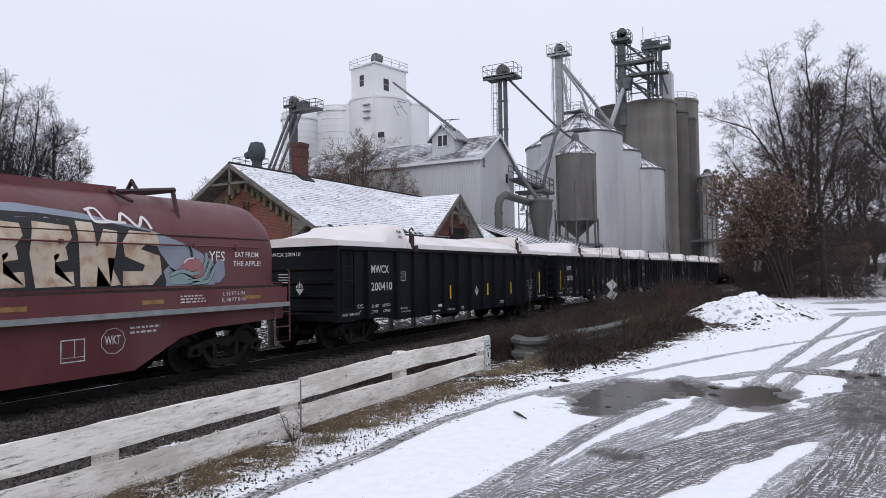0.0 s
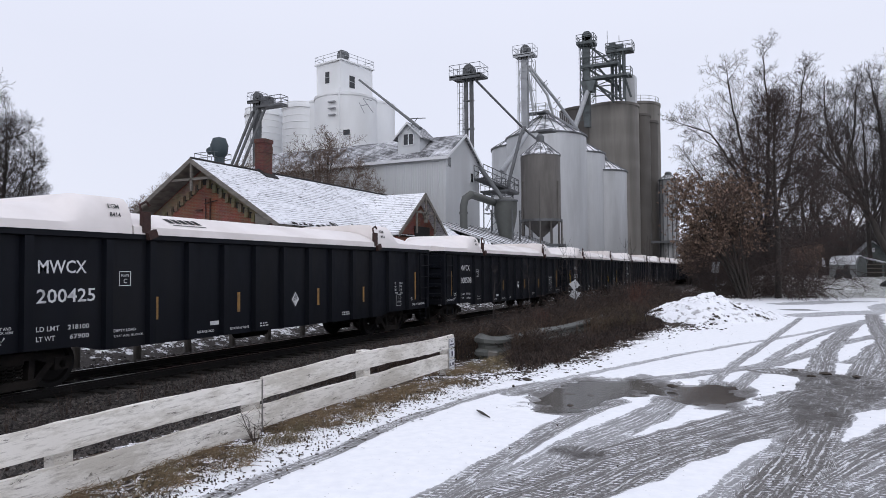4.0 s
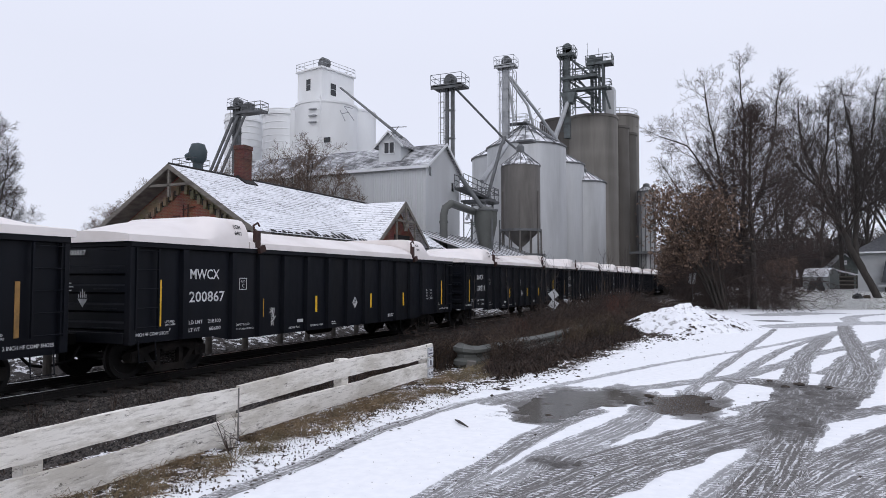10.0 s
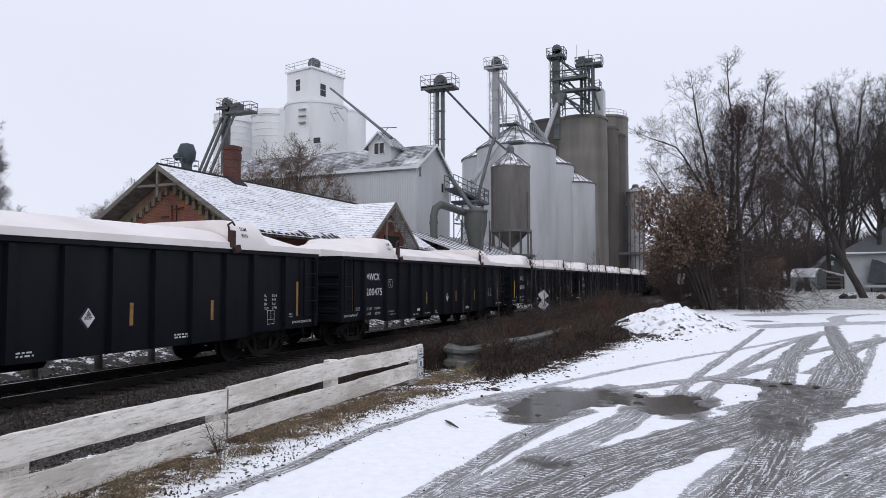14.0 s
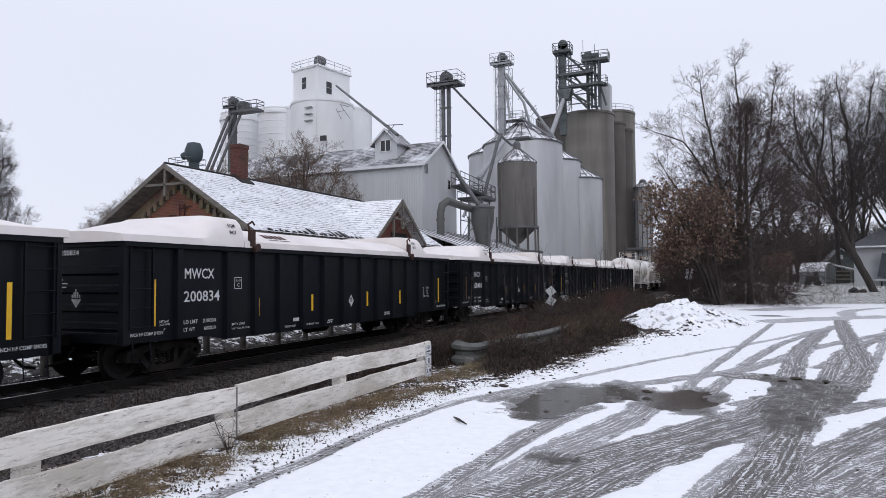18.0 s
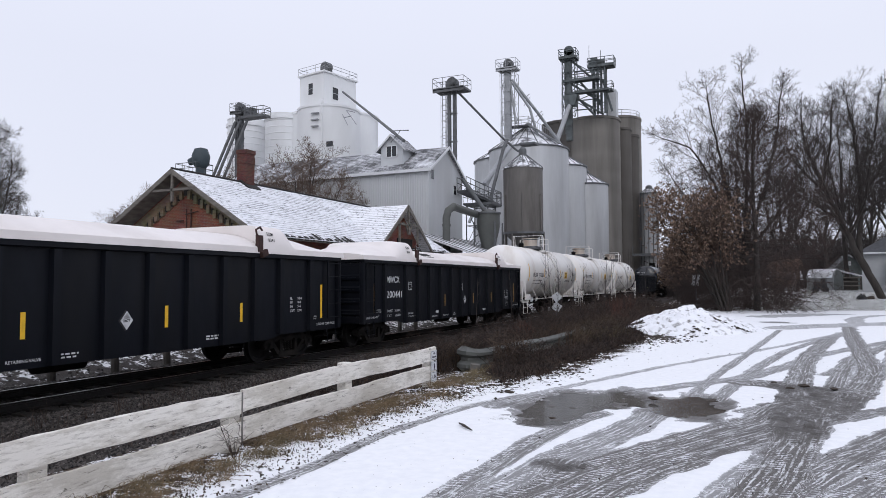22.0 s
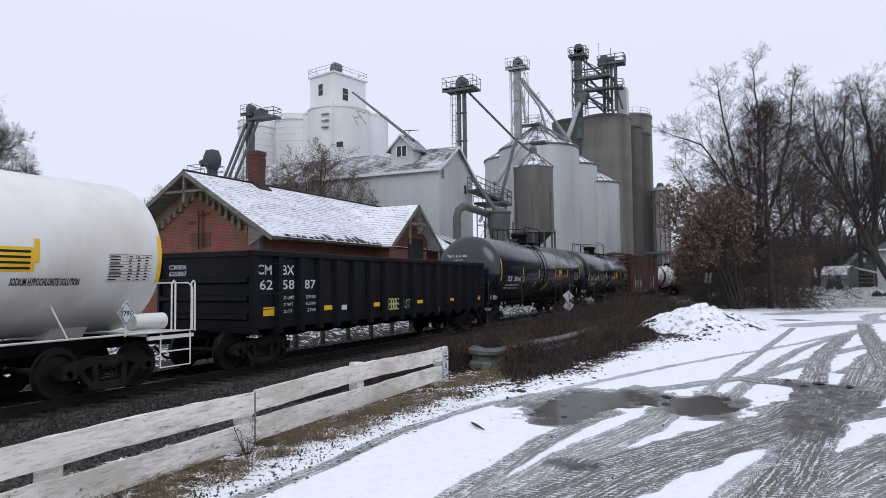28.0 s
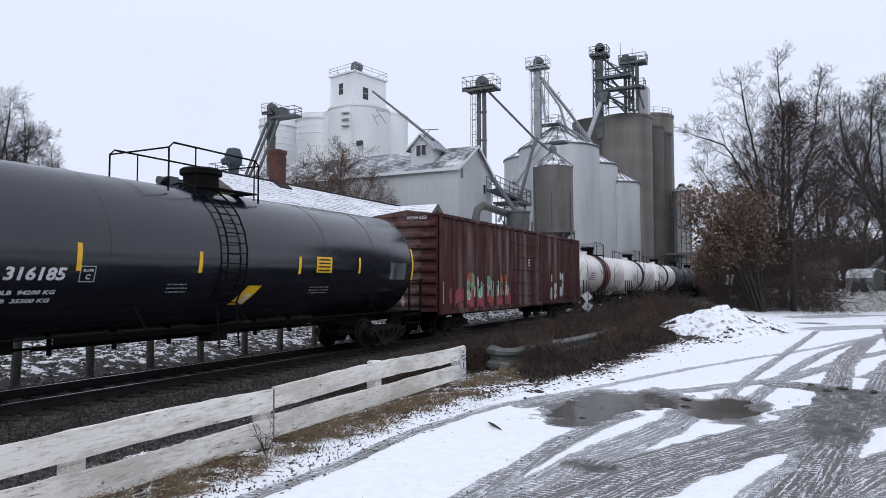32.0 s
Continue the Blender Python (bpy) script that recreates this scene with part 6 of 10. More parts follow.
def snowy(name, dark, cover=0.5, scale=2.2, stretch=(1, 1, 1), soft=0.06, detail=8.0, courses=0.0):
    """Snow lying in patches over a dark roof."""
    m = shade(name, dark, 0.85, vary=0.3, scale=5)
    n, l = m.node_tree.nodes, m.node_tree.links
    b = n["Principled BSDF"]
    old = b.inputs["Base Color"].links[0].from_socket
    co, mp, t, r, x = n.new("ShaderNodeTexCoord"), n.new("ShaderNodeMapping"), n.new("ShaderNodeTexNoise"), n.new("ShaderNodeMapRange"), n.new("ShaderNodeMix")
    mp.inputs["Scale"].default_value = stretch
    l.new(co.outputs["Object"], mp.inputs["Vector"])
    l.new(mp.outputs["Vector"], t.inputs["Vector"])
    t.inputs["Scale"].default_value, t.inputs["Detail"].default_value, t.inputs["Roughness"].default_value = scale, detail, 0.68
    r.inputs["From Min"].default_value, r.inputs["From Max"].default_value = cover - soft, cover + soft
    l.new(t.outputs["Fac"], r.inputs["Value"])
    x.data_type = "RGBA"
    x.inputs["B"].default_value = (0.84, 0.85, 0.88, 1)
    fac = r.outputs["Result"]
    if courses:
        # the butts of the shingle courses show as thin broken lines
        sep, mul, fr, line, nz, keep, lose, sub = n.new("ShaderNodeSeparateXYZ"), n.new("ShaderNodeMath"), n.new("ShaderNodeMath"), n.new("ShaderNodeMapRange"), n.new("ShaderNodeTexNoise"), n.new("ShaderNodeMapRange"), n.new("ShaderNodeMath"), n.new("ShaderNodeMath")
        mul.operation, fr.operation, lose.operation, sub.operation, sub.use_clamp = "DIVIDE", "FRACT", "MULTIPLY", "SUBTRACT", True
        mul.inputs[1].default_value = courses
        line.inputs["From Min"].default_value, line.inputs["From Max"].default_value = 0.60, 0.92
        nz.inputs["Scale"].default_value, nz.inputs["Detail"].default_value = 1.1, 6.0
        keep.inputs["From Min"].default_value, keep.inputs["From Max"].default_value, keep.inputs["To Max"].default_value = 0.36, 0.62, 0.85
        l.new(co.outputs["Object"], sep.inputs[0])
        l.new(sep.outputs["Z"], mul.inputs[0])
        l.new(mul.outputs[0], fr.inputs[0])
        l.new(fr.outputs[0], line.inputs["Value"])
        l.new(mp.outputs["Vector"], nz.inputs["Vector"])
        l.new(nz.outputs["Fac"], keep.inputs["Value"])
        l.new(line.outputs["Result"], lose.inputs[0])
        l.new(keep.outputs["Result"], lose.inputs[1])
        l.new(fac, sub.inputs[0])
        l.new(lose.outputs[0], sub.inputs[1])
        fac = sub.outputs[0]
    l.new(fac, x.inputs["Factor"])
    l.new(old, x.inputs["A"])
    l.new(x.outputs["Result"], b.inputs["Base Color"])
    return m


BRICK = brick_material("red_brick", (0.30, 0.085, 0.05), (0.22, 0.06, 0.04), (0.26, 0.19, 0.15))
SOOTY = brick_material("sooty_brick", (0.15, 0.042, 0.03), (0.09, 0.028, 0.022), (0.13, 0.085, 0.065))
BUFF = brick_material("buff_brick", (0.30, 0.23, 0.14), (0.22, 0.165, 0.10), (0.24, 0.20, 0.15))
ROOFSNOW = snowy("snow_on_shingles", (0.05, 0.047, 0.045), 0.395, 6.0, (0.8, 0.45, 2.4), 0.05, courses=0.13)
RAGGED = shade("rotten_shingle", (0.022, 0.020, 0.019), 0.9, vary=0.4, scale=5)
OLDWOOD = shade("weathered_grey_wood", (0.17, 0.155, 0.135), 0.85, vary=0.25, scale=2, stretch=(1, 1, 4), dirt=(0.06, 0.05, 0.045), dirt_amount=0.5)
SIDING = shade("pale_grey_metal_siding", (0.54, 0.555, 0.565), 0.5, vary=0.05, scale=0.4, dirt=(0.36, 0.36, 0.36), dirt_amount=0.5, dirt_scale=0.25, stretch=(1, 1, 0.2), bump=0.03)
TRIM = shade("white_metal_trim", (0.68, 0.69, 0.70), 0.5, vary=0.05)
BARNSNOW = snowy("snow_on_barn_roof", (0.085, 0.086, 0.09), 0.55, 0.9, (1, 0.25, 1), 0.16, courses=0.20)
SHEDSNOW = snowy("snow_on_shed_roof", (0.16, 0.16, 0.165), 0.45, 0.5, (0.5, 1, 1), 0.15)
WHITECONC = shade("white_painted_concrete", (0.82, 0.83, 0.835), 0.7, vary=0.04, scale=0.3, dirt=(0.66, 0.66, 0.65), dirt_amount=0.5, dirt_scale=0.2, stretch=(1, 1, 0.3), bump=0.05)
DARKCONC = shade("stained_concrete", (0.115, 0.105, 0.095), 0.9, vary=0.22, scale=0.35, dirt=(0.050, 0.045, 0.042), dirt_amount=0.75, dirt_scale=0.28, stretch=(1, 1, 0.10), bump=0.08)
PALECONC = shade("weathered_concrete", (0.20, 0.187, 0.168), 0.9, vary=0.18, scale=0.35, dirt=(0.085, 0.078, 0.07), dirt_amount=0.7, dirt_scale=0.3, stretch=(1, 1, 0.10), bump=0.08)
GALV = shade("galvanized_sheet", (0.50, 0.51, 0.52), 0.5, 0.25, vary=0.10, scale=0.5, dirt=(0.28, 0.28, 0.28), dirt_amount=0.5, dirt_scale=0.4, stretch=(1, 1, 0.15), bump=0.03)
RUSTGALV = shade("rust_stained_galvanized", (0.135, 0.125, 0.115), 0.6, 0.1, vary=0.2, scale=0.6, dirt=(0.045, 0.037, 0.032), dirt_amount=0.85, dirt_scale=0.5, stretch=(1, 1, 0.18), bump=0.03)
MIDGALV = shade("dull_galvanized_sheet", (0.36, 0.365, 0.37), 0.55, 0.2, vary=0.2, scale=0.6, dirt=(0.12, 0.11, 0.10), dirt_amount=0.6, dirt_scale=0.5, stretch=(1, 1, 0.18), bump=0.03)
GREYSTEEL = shade("grey_tower_steel", (0.12, 0.125, 0.13), 0.6, 0.2, vary=0.2, scale=1.0, dirt=(0.06, 0.055, 0.05), dirt_amount=0.4)
LIGHTSTEEL = shade("light_tower_steel", (0.34, 0.35, 0.36), 0.5, 0.3, vary=0.15, scale=1.0)
GLASS = shade("dark_window_glass", (0.02, 0.022, 0.025), 0.08, vary=0.1, bump=0)
DUCT = shade("grey_green_duct_paint", (0.088, 0.092, 0.085), 0.55, vary=0.15, scale=1, dirt=(0.07, 0.07, 0.065), dirt_amount=0.4)
BLUE = shade("dark_blue_green_paint", (0.045, 0.065, 0.075), 0.6, vary=0.2, scale=1)


def place(angle, far):
    """A point far metres from the viewpoint, angle degrees left of the track's run."""
    return -far * math.sin(radians(angle)), far * math.cos(radians(angle))


def railing(x0, x1, y0, y1, z, high=1.07, gap=1.2, r=0.03):
    """A handrail round a rectangular deck."""
    g = Geo()
    ring_pts = [(x0, y0), (x1, y0), (x1, y1), (x0, y1), (x0, y0)]
    for a, b in zip(ring_pts, ring_pts[1:]):
        for h in (high, high * 0.55):
            g.tube([(*a, z + h), (*b, z + h)], r, 4)
        k = max(1, round(math.dist(a, b) / gap))
        for i in range(k):
            p = (a[0] + (b[0] - a[0]) * i / k, a[1] + (b[1] - a[1]) * i / k)
            g.tube([(*p, z), (*p, z + high)], r, 4)
    return g


def lattice_tower(x, y, w, z0, z1, step, r=0.06, brace=0.035):
    """A braced four-legged steel tower."""
    g = Geo()
    c = [(x - w / 2, y - w / 2), (x + w / 2, y - w / 2), (x + w / 2, y + w / 2), (x - w / 2, y + w / 2)]
    for p in c:
        g.tube([(*p, z0), (*p, z1)], r, 4)
    z, k = z0, 0
    while z < z1 - 0.1:
        t = min(z + step, z1)
        for i in range(4):
            a, b = c[i], c[(i + 1) % 4]
            g.tube([(*a, t), (*b, t)], brace, 4)
            g.tube([(*a, z), (*b, t)] if (i + k) % 2 else [(*b, z), (*a, t)], brace, 4)
        z, k = t, k + 1
    return g


def ladder_geo(x, y, z0, z1, cage=True):
    g = Geo()
    for s in (-0.22, 0.22):
        g.tube([(x + s, y, z0), (x + s, y, z1)], 0.03, 4)
    for i in range(int((z1 - z0) / 0.6)):
        g.tube([(x - 0.22, y, z0 + 0.6 * i), (x + 0.22, y, z0 + 0.6 * i)], 0.018, 4)
    if cage:
        for i in range(int((z1 - z0) / 1.6)):
            z = z0 + 1.6 * i
            g.tube([(x + 0.38 * math.cos(a), y - 0.38 * math.sin(a) - 0.05, z) for a in [math.pi * k / 6 for k in range(7)]], 0.022, 4)
        for a in (0.8, 1.57, 2.34):
            g.tube([(x + 0.38 * math.cos(a), y - 0.38 * math.sin(a) - 0.05, z0), (x + 0.38 * math.cos(a), y - 0.38 * math.sin(a) - 0.05, z1)], 0.018, 4)
    return g


# ---- the brick depot beside the track ----
def depot():
    d = thing("depot", "old red brick railway depot with a snow-covered shingle roof", "building", at=pose(0, 0, 0))
    rx, rz, ex, ez = -25.95, 7.82, 5.5, 4.38
    y0, y1 = 25.0, 46.9
    w0, w1 = -29.9, -21.9
    part("gable_wall", Geo().prism([(w0, 0), (w1, 0), (w1, 5.15), (rx, 7.72), (w0, 5.15)], 26.0, 26.35), BRICK, d, "red brick gable wall")
    part("gable_wall", Geo().prism([(w0, 0), (w1, 0), (w1, 5.15), (rx, 7.72), (w0, 5.15)], 45.6, 45.95), BRICK, d, "red brick gable wall")
    part("side_wall", Geo().box(w1 - 0.35, w1, 26.35, 45.6, 0, 4.7), BRICK, d, "red brick track-side wall")
    part("side_wall", Geo().box(w0, w0 + 0.35, 26.35, 45.6, 0, 4.7), BRICK, d, "red brick rear wall")
    slope = math.atan2(rz - ez, ex)
    run = math.hypot(ex, rz - ez)
    for s in (-1, 1):
        part("roof_deck", Geo().prism([(rx, rz - 0.02), (rx + s * ex, ez - 0.02), (rx + s * ex, ez - 0.14), (rx, rz - 0.16)], y0, y1), OLDWOOD, d, "weathered roof boards")
        n = 44
        courses = Geo()
        rnd = random.Random(3)
        for k in range(n):
            a, b = run * k / n, run * (k + 1) / n + 0.04
            up = 0.018 + 0.004 * rnd.random()
            yy = y0 - 0.02
            def on(q, h):
                return (rx + s * q * math.cos(slope) + s * h * math.sin(slope), rz - q * math.sin(slope) + h * math.cos(slope))
            (xa, za), (xb, zb) = on(a, 0.0), on(b, up)
            cut = 0.0
            courses.add([(xa, yy, za), (xb, yy, zb), (xb, y1 + 0.02, zb), (xa, y1 + 0.02, za), (xb, yy, zb - up - 0.01), (xb, y1 + 0.02, zb - up - 0.01)],
                        [(0, 1, 2, 3), (1, 4, 5, 2)])
        part("shingle_course", courses, ROOFSNOW, d, "snow-covered shingle courses")["kind"] = "stuff"
        ridge = Geo().tube([(rx, y0 - 0.02, rz + 0.03), (rx, y1, rz + 0.03)], 0.06, 5)
    part("ridge_cap", ridge, RAGGED, d)
    ragged = Geo()
    rnd = random.Random(6)
    y = y0 + 1.0
    while y < 46.5:
        w = rnd.uniform(0.1, 0.5)
        q = rnd.uniform(0.05, 0.55) if 28 < y < 35.5 else rnd.uniform(0.02, 0.15)
        x0 = rx + ex
        ragged.add([(x0 + 0.03, y, ez - 0.10), (x0 + 0.03, y + w, ez - 0.10), (x0 - q, y + w * 0.8, ez + q * math.tan(slope) + 0.06), (x0 - q, y + w * 0.2, ez + q * math.tan(slope) + 0.06),
                    (x0 + 0.03, y, ez + 0.05), (x0 + 0.03, y + w, ez + 0.05)], [(0, 1, 5, 4), (4, 5, 2, 3)])
        y += w + rnd.uniform(0.0, 0.25)
    part("ragged_eave", ragged, RAGGED, d, "dark rotten shingles along the eave")["kind"] = "stuff"
    for s in (-1, 1):
        part("barge_board", Geo().prism([(rx, rz + 0.02), (rx + s * (ex + 0.05), ez - 0.02), (rx + s * (ex + 0.05), ez - 0.26), (rx, rz - 0.24)], y0 - 0.06, y0 - 0.01), OLDWOOD, d, "weathered grey barge board")
        part("soffit_board", Geo().prism([(rx, rz - 0.20), (rx + s * (ex - 0.1), ez - 0.16), (rx + s * (ex - 0.1), ez - 0.20), (rx, rz - 0.24)], y0, 26.0), OLDWOOD, d)
        part("eave_bracket", Geo().prism([(rx + s * 4.05, 4.9), (rx + s * 5.0, 4.55), (rx + s * 5.0, 4.45), (rx + s * 4.05, 3.9)], y0 + 0.1, y0 + 0.25), OLDWOOD, d)
        part("eave_bracket", Geo().prism([(rx + s * 4.0, 4.5), (rx + s * 4.2, 4.5), (rx + s * 4.2, 3.4), (rx + s * 4.0, 3.4)], 25.75, 26.0), OLDWOOD, d)
    part("king_post", Geo().box(rx - 0.06, rx + 0.06, y0, y0 + 0.12, 6.2, 7.7), OLDWOOD, d)
    part("collar_beam", Geo().box(rx - 1.5, rx + 1.6, y0, y0 + 0.12, 6.72, 6.84), OLDWOOD, d)
    # stepped corbel teeth of buff brick under the verge
    for s in (-1, 1):
        band = [(rx, 7.45), (rx + s * 3.95, 5.02), (rx + s * 3.95, 4.25), (rx + s * 3.3, 4.55), (rx, 6.62)]
        part("buff_band", Geo().prism(band, 25.97, 26.0), BUFF, d, "buff brick band under the verge")
        for k in range(9):
            cx, cz = rx + s * (0.28 + k * 0.42), 6.72 - k * 0.262
            part("corbel", Geo().cbox(cx - 0.11, cx + 0.11, 25.86, 25.97, cz - 0.32, cz + 0.10, 0.01), BUFF, d)
            # thin dark box that paints the shade between neighbouring corbels
            part("corbel_gap", Geo().box(cx - s * 0.21 - 0.07, cx - s * 0.21 + 0.07, 25.95, 25.968, cz - 0.12, cz + 0.18), RAGGED, d)
    part("bricked_window", Geo().box(rx - 0.55, rx + 0.85, 25.97, 26.0, 4.05, 4.75), brick_material("dark_brick", (0.16, 0.05, 0.04), (0.10, 0.035, 0.03), (0.2, 0.14, 0.11)), d)
    pipe = Geo()
    for dx in (0.12, 0.42):
        pipe.tube([(rx + dx, 25.9, 3.9), (rx + dx, 25.9, 5.7), (rx + dx + 0.1, 25.8, 5.85)], 0.035, 6)
    pipe.tube([(rx + 0.05, 25.88, 5.62), (rx + 0.9, 25.88, 5.75)], 0.03, 5)
    pipe.box(rx - 0.55, rx - 0.1, 25.86, 25.93, 5.28, 5.34)
    part("conduit", pipe, RUST, d)
    # chimney on the ridge
    ch = part("chimney", Geo().box(-26.28, -25.62, 30.1, 30.8, 7.1, 9.66), SOOTY, d, "dark weathered brick chimney")
    part("chimney_cap", Geo().cbox(-26.33, -25.57, 30.05, 30.85, 9.46, 9.70, 0.02).cbox(-26.31, -25.59, 30.07, 30.83, 8.9, 9.3, 0.02), SOOTY, ch)
    part("flashing", Geo().prism([(-26.5, 7.45), (-25.3, 7.15), (-25.3, 7.50), (-25.95, 7.98), (-26.5, 7.6)], 29.95, 31.0), RAGGED, ch)
    # cross gable that faces the track
    cy, chalf, ax, cz, fx = 38.6, 3.45, 7.10, 4.38, -19.75
    part("cross_wall", Geo().prism([(cy - 2.6, 0), (cy + 2.6, 0), (cy + 2.6, 5.0), (cy, 6.95), (cy - 2.6, 5.0)], -20.75, -20.45, "x"), BRICK, d, "red brick cross gable wall")
    for s in (-1, 1):
        part("cross_wall", Geo().box(-21.95, -20.75, cy + s * 2.45 - 0.15, cy + s * 2.45 + 0.15, 0, 4.9), BRICK, d)
        back = -25.0
        pts = [(fx, cy, ax), (fx, cy + s * chalf, cz), (-20.6, cy + s * chalf, cz), (back, cy, ax)]
        low = [(x, y, z - 0.12) for x, y, z in pts]
        g = Geo().add(pts + low, [(0, 1, 2, 3), (7, 6, 5, 4), (0, 4, 5, 1), (1, 5, 6, 2), (2, 6, 7, 3), (3, 7, 4, 0)])
        part("cross_roof", g, ROOFSNOW, d, "snowy cross gable roof")
        part("barge_board", Geo().prism([(cy, ax + 0.02), (cy + s * (chalf + 0.06), cz), (cy + s * (chalf + 0.06), cz - 0.24), (cy, ax - 0.26)], fx + 0.01, fx + 0.07, "x"), OLDWOOD, d, "weathered grey barge board")
    orn = Geo().box(fx, fx + 0.1, cy - 0.07, cy + 0.07, 5.2, 6.95).box(fx, fx + 0.1, cy - 1.5, cy + 1.5, 5.75, 5.87)
    for s in (-1, 1):
        orn.tube([(fx + 0.05, cy + s * (0.15 + 0.7 * (1 - math.cos(a))), 5.2 + 0.7 * math.sin(a)) for a in [k * math.pi / 2 / 6 for k in range(7)]], 0.06, 5)
        orn.box(fx, fx + 0.1, cy + s * 1.25 - 0.06, cy + s * 1.25 + 0.06, 4.5, 5.8)
    part("gable_ornament", orn, OLDWOOD, d, "carved wooden gable ornament")
    part("boarded_opening", Geo().box(-20.44, -20.40, cy - 0.2, cy + 1.9, 3.0, 5.0), RAGGED, d)
    return d


depot()


# ---- the pale grey metal barn with a dormer ----
def ribbed(x0, y0, x1, y1, z0, z1, pitch=0.23, deep=0.035):
    """A sheet of ribbed metal siding between two plan points."""
    g = Geo()
    n = max(2, int(math.dist((x0, y0), (x1, y1)) / pitch))
    ux, uy = (x1 - x0) / n, (y1 - y0) / n
    ln = math.hypot(ux, uy)
    nx, ny = uy / ln * deep, -ux / ln * deep
    cols = []
    for i in range(n):
        for f, h in ((0, 0), (0.65, 0), (0.75, 1), (0.9, 1)):
            cols.append((x0 + ux * (i + f) + nx * h, y0 + uy * (i + f) + ny * h))
    cols.append((x1, y1))
    for x, y in cols:
        g.v += [(x, y, z0), (x, y, z1)]
    g.f += [(2 * i, 2 * i + 2, 2 * i + 3, 2 * i + 1) for i in range(len(cols) - 1)]
    return g


def barn():
    b = thing("metal_barn", "tall pale grey metal-clad feed barn with a snowy roof", "building")
    x0, x1, y0, y1, ez, az = -46.5, -24.81, 52.43, 59.9, 12.15, 14.5
    my = (y0 + y1) / 2
    part("side_wall", ribbed(x0, y0, x1, y0, 0, ez), SIDING, b, "ribbed pale grey metal wall")
    part("wall_core", Geo().prism([(y0 + 0.03, 0), (y1 - 0.03, 0), (y1 - 0.03, ez), (my, az - 0.05), (y0 + 0.03, ez)], x0 + 0.03, x1 - 0.03, "x"), SIDING, b)
    part("gable_wall", Geo().prism([(y0, 0), (y1, 0), (y1, ez), (my, az - 0.04), (y0, ez)], x1 - 0.03, x1, "x"), SIDING, b, "smooth grey gable end")
    for s, ey in ((-1, y0), (1, y1)):
        oy = ey + s * 0.35
        oz = ez - 0.35 * (az - ez) / (my - y0)
        part("roof", Geo().prism([(my, az), (oy, oz), (oy, oz - 0.12), (my, az - 0.12)], x0 - 0.3, x1 + 0.3, "x"), BARNSNOW, b, "snow-dusted metal roof")
        part("eave_trim", Geo().box(x0 - 0.3, x1 + 0.32, min(oy, oy + s * 0.06), max(oy, oy + s * 0.06), oz - 0.24, oz + 0.02), TRIM, b)
        part("verge_trim", Geo().prism([(my, az + 0.03), (oy, oz + 0.03), (oy, oz - 0.22), (my, az - 0.22)], x1 + 0.30, x1 + 0.36, "x"), TRIM, b)
    for y, z in ((53.05, 11.55), (58.05, 10.75)):
        w = part("window", Geo().box(x1, x1 + 0.04, y - 0.28, y + 0.28, z - 0.4, z + 0.4), GLASS, b, "small dark window")
        part("window_frame", Geo().box(x1, x1 + 0.06, y - 0.34, y - 0.28, z - 0.46, z + 0.46).box(x1, x1 + 0.06, y + 0.28, y + 0.34, z - 0.46, z + 0.46), SIDING, w)
    # dormer on the roof slope
    dx0, dx1, fy, dz, dap = -30.0, -27.75, 53.3, 14.35, 15.45
    mx = (dx0 + dx1) / 2
    part("dormer_wall", Geo().prism([(dx0, 12.5), (dx1, 12.5), (dx1, dz), (mx, dap - 0.08), (dx0, dz)], fy, my), SIDING, b, "dormer walls")
    for s in (-1, 1):
        ox, oz = mx + s * 1.5, dz - 0.35
        part("dormer_roof", Geo().prism([(mx, dap), (ox, oz), (ox, oz - 0.1), (mx, dap - 0.1)], fy - 0.3, my + 0.2), BARNSNOW, b, "snowy dormer roof")
        part("dormer_trim", Geo().prism([(mx, dap + 0.03), (ox, oz + 0.03), (ox, oz - 0.16), (mx, dap - 0.16)], fy - 0.36, fy - 0.30), TRIM, b)
    w = part("window", Geo().box(-29.4, -28.4, fy - 0.03, fy, 13.45, 14.4), GLASS, b, "two-light dormer window")
    part("window_frame", Geo().box(-29.46, -29.38, fy - 0.07, fy, 13.4, 14.45).box(-28.42, -28.34, fy - 0.07, fy, 13.4, 14.45).box(-28.94, -28.86, fy - 0.07, fy, 13.45, 14.4).box(-29.46, -28.34, fy - 0.07, fy, 14.4, 14.47).box(-29.46, -28.34, fy - 0.07, fy, 13.38, 13.45), TRIM, w)


barn()

shed = thing("lean_to_shed", "low shed with a snow-dusted grey metal roof", "shed")
part("wall", Geo().box(-24.75, -19.6, 49.8, 70, 0, 3.9), SIDING, shed)
part("roof", Geo().prism([(-24.8, 6.25), (-19.1, 4.25), (-19.1, 4.15), (-24.8, 6.15)], 49.2, 71), SHEDSNOW, shed, "snow-dusted metal roof")
for k in range(14):
    y = 49.6 + k * 1.6
    part("roof_seam", Geo().prism([(-24.8, 6.30), (-19.1, 4.30), (-19.1, 4.24), (-24.8, 6.24)], y - 0.04, y + 0.04), GREYSTEEL, shed)

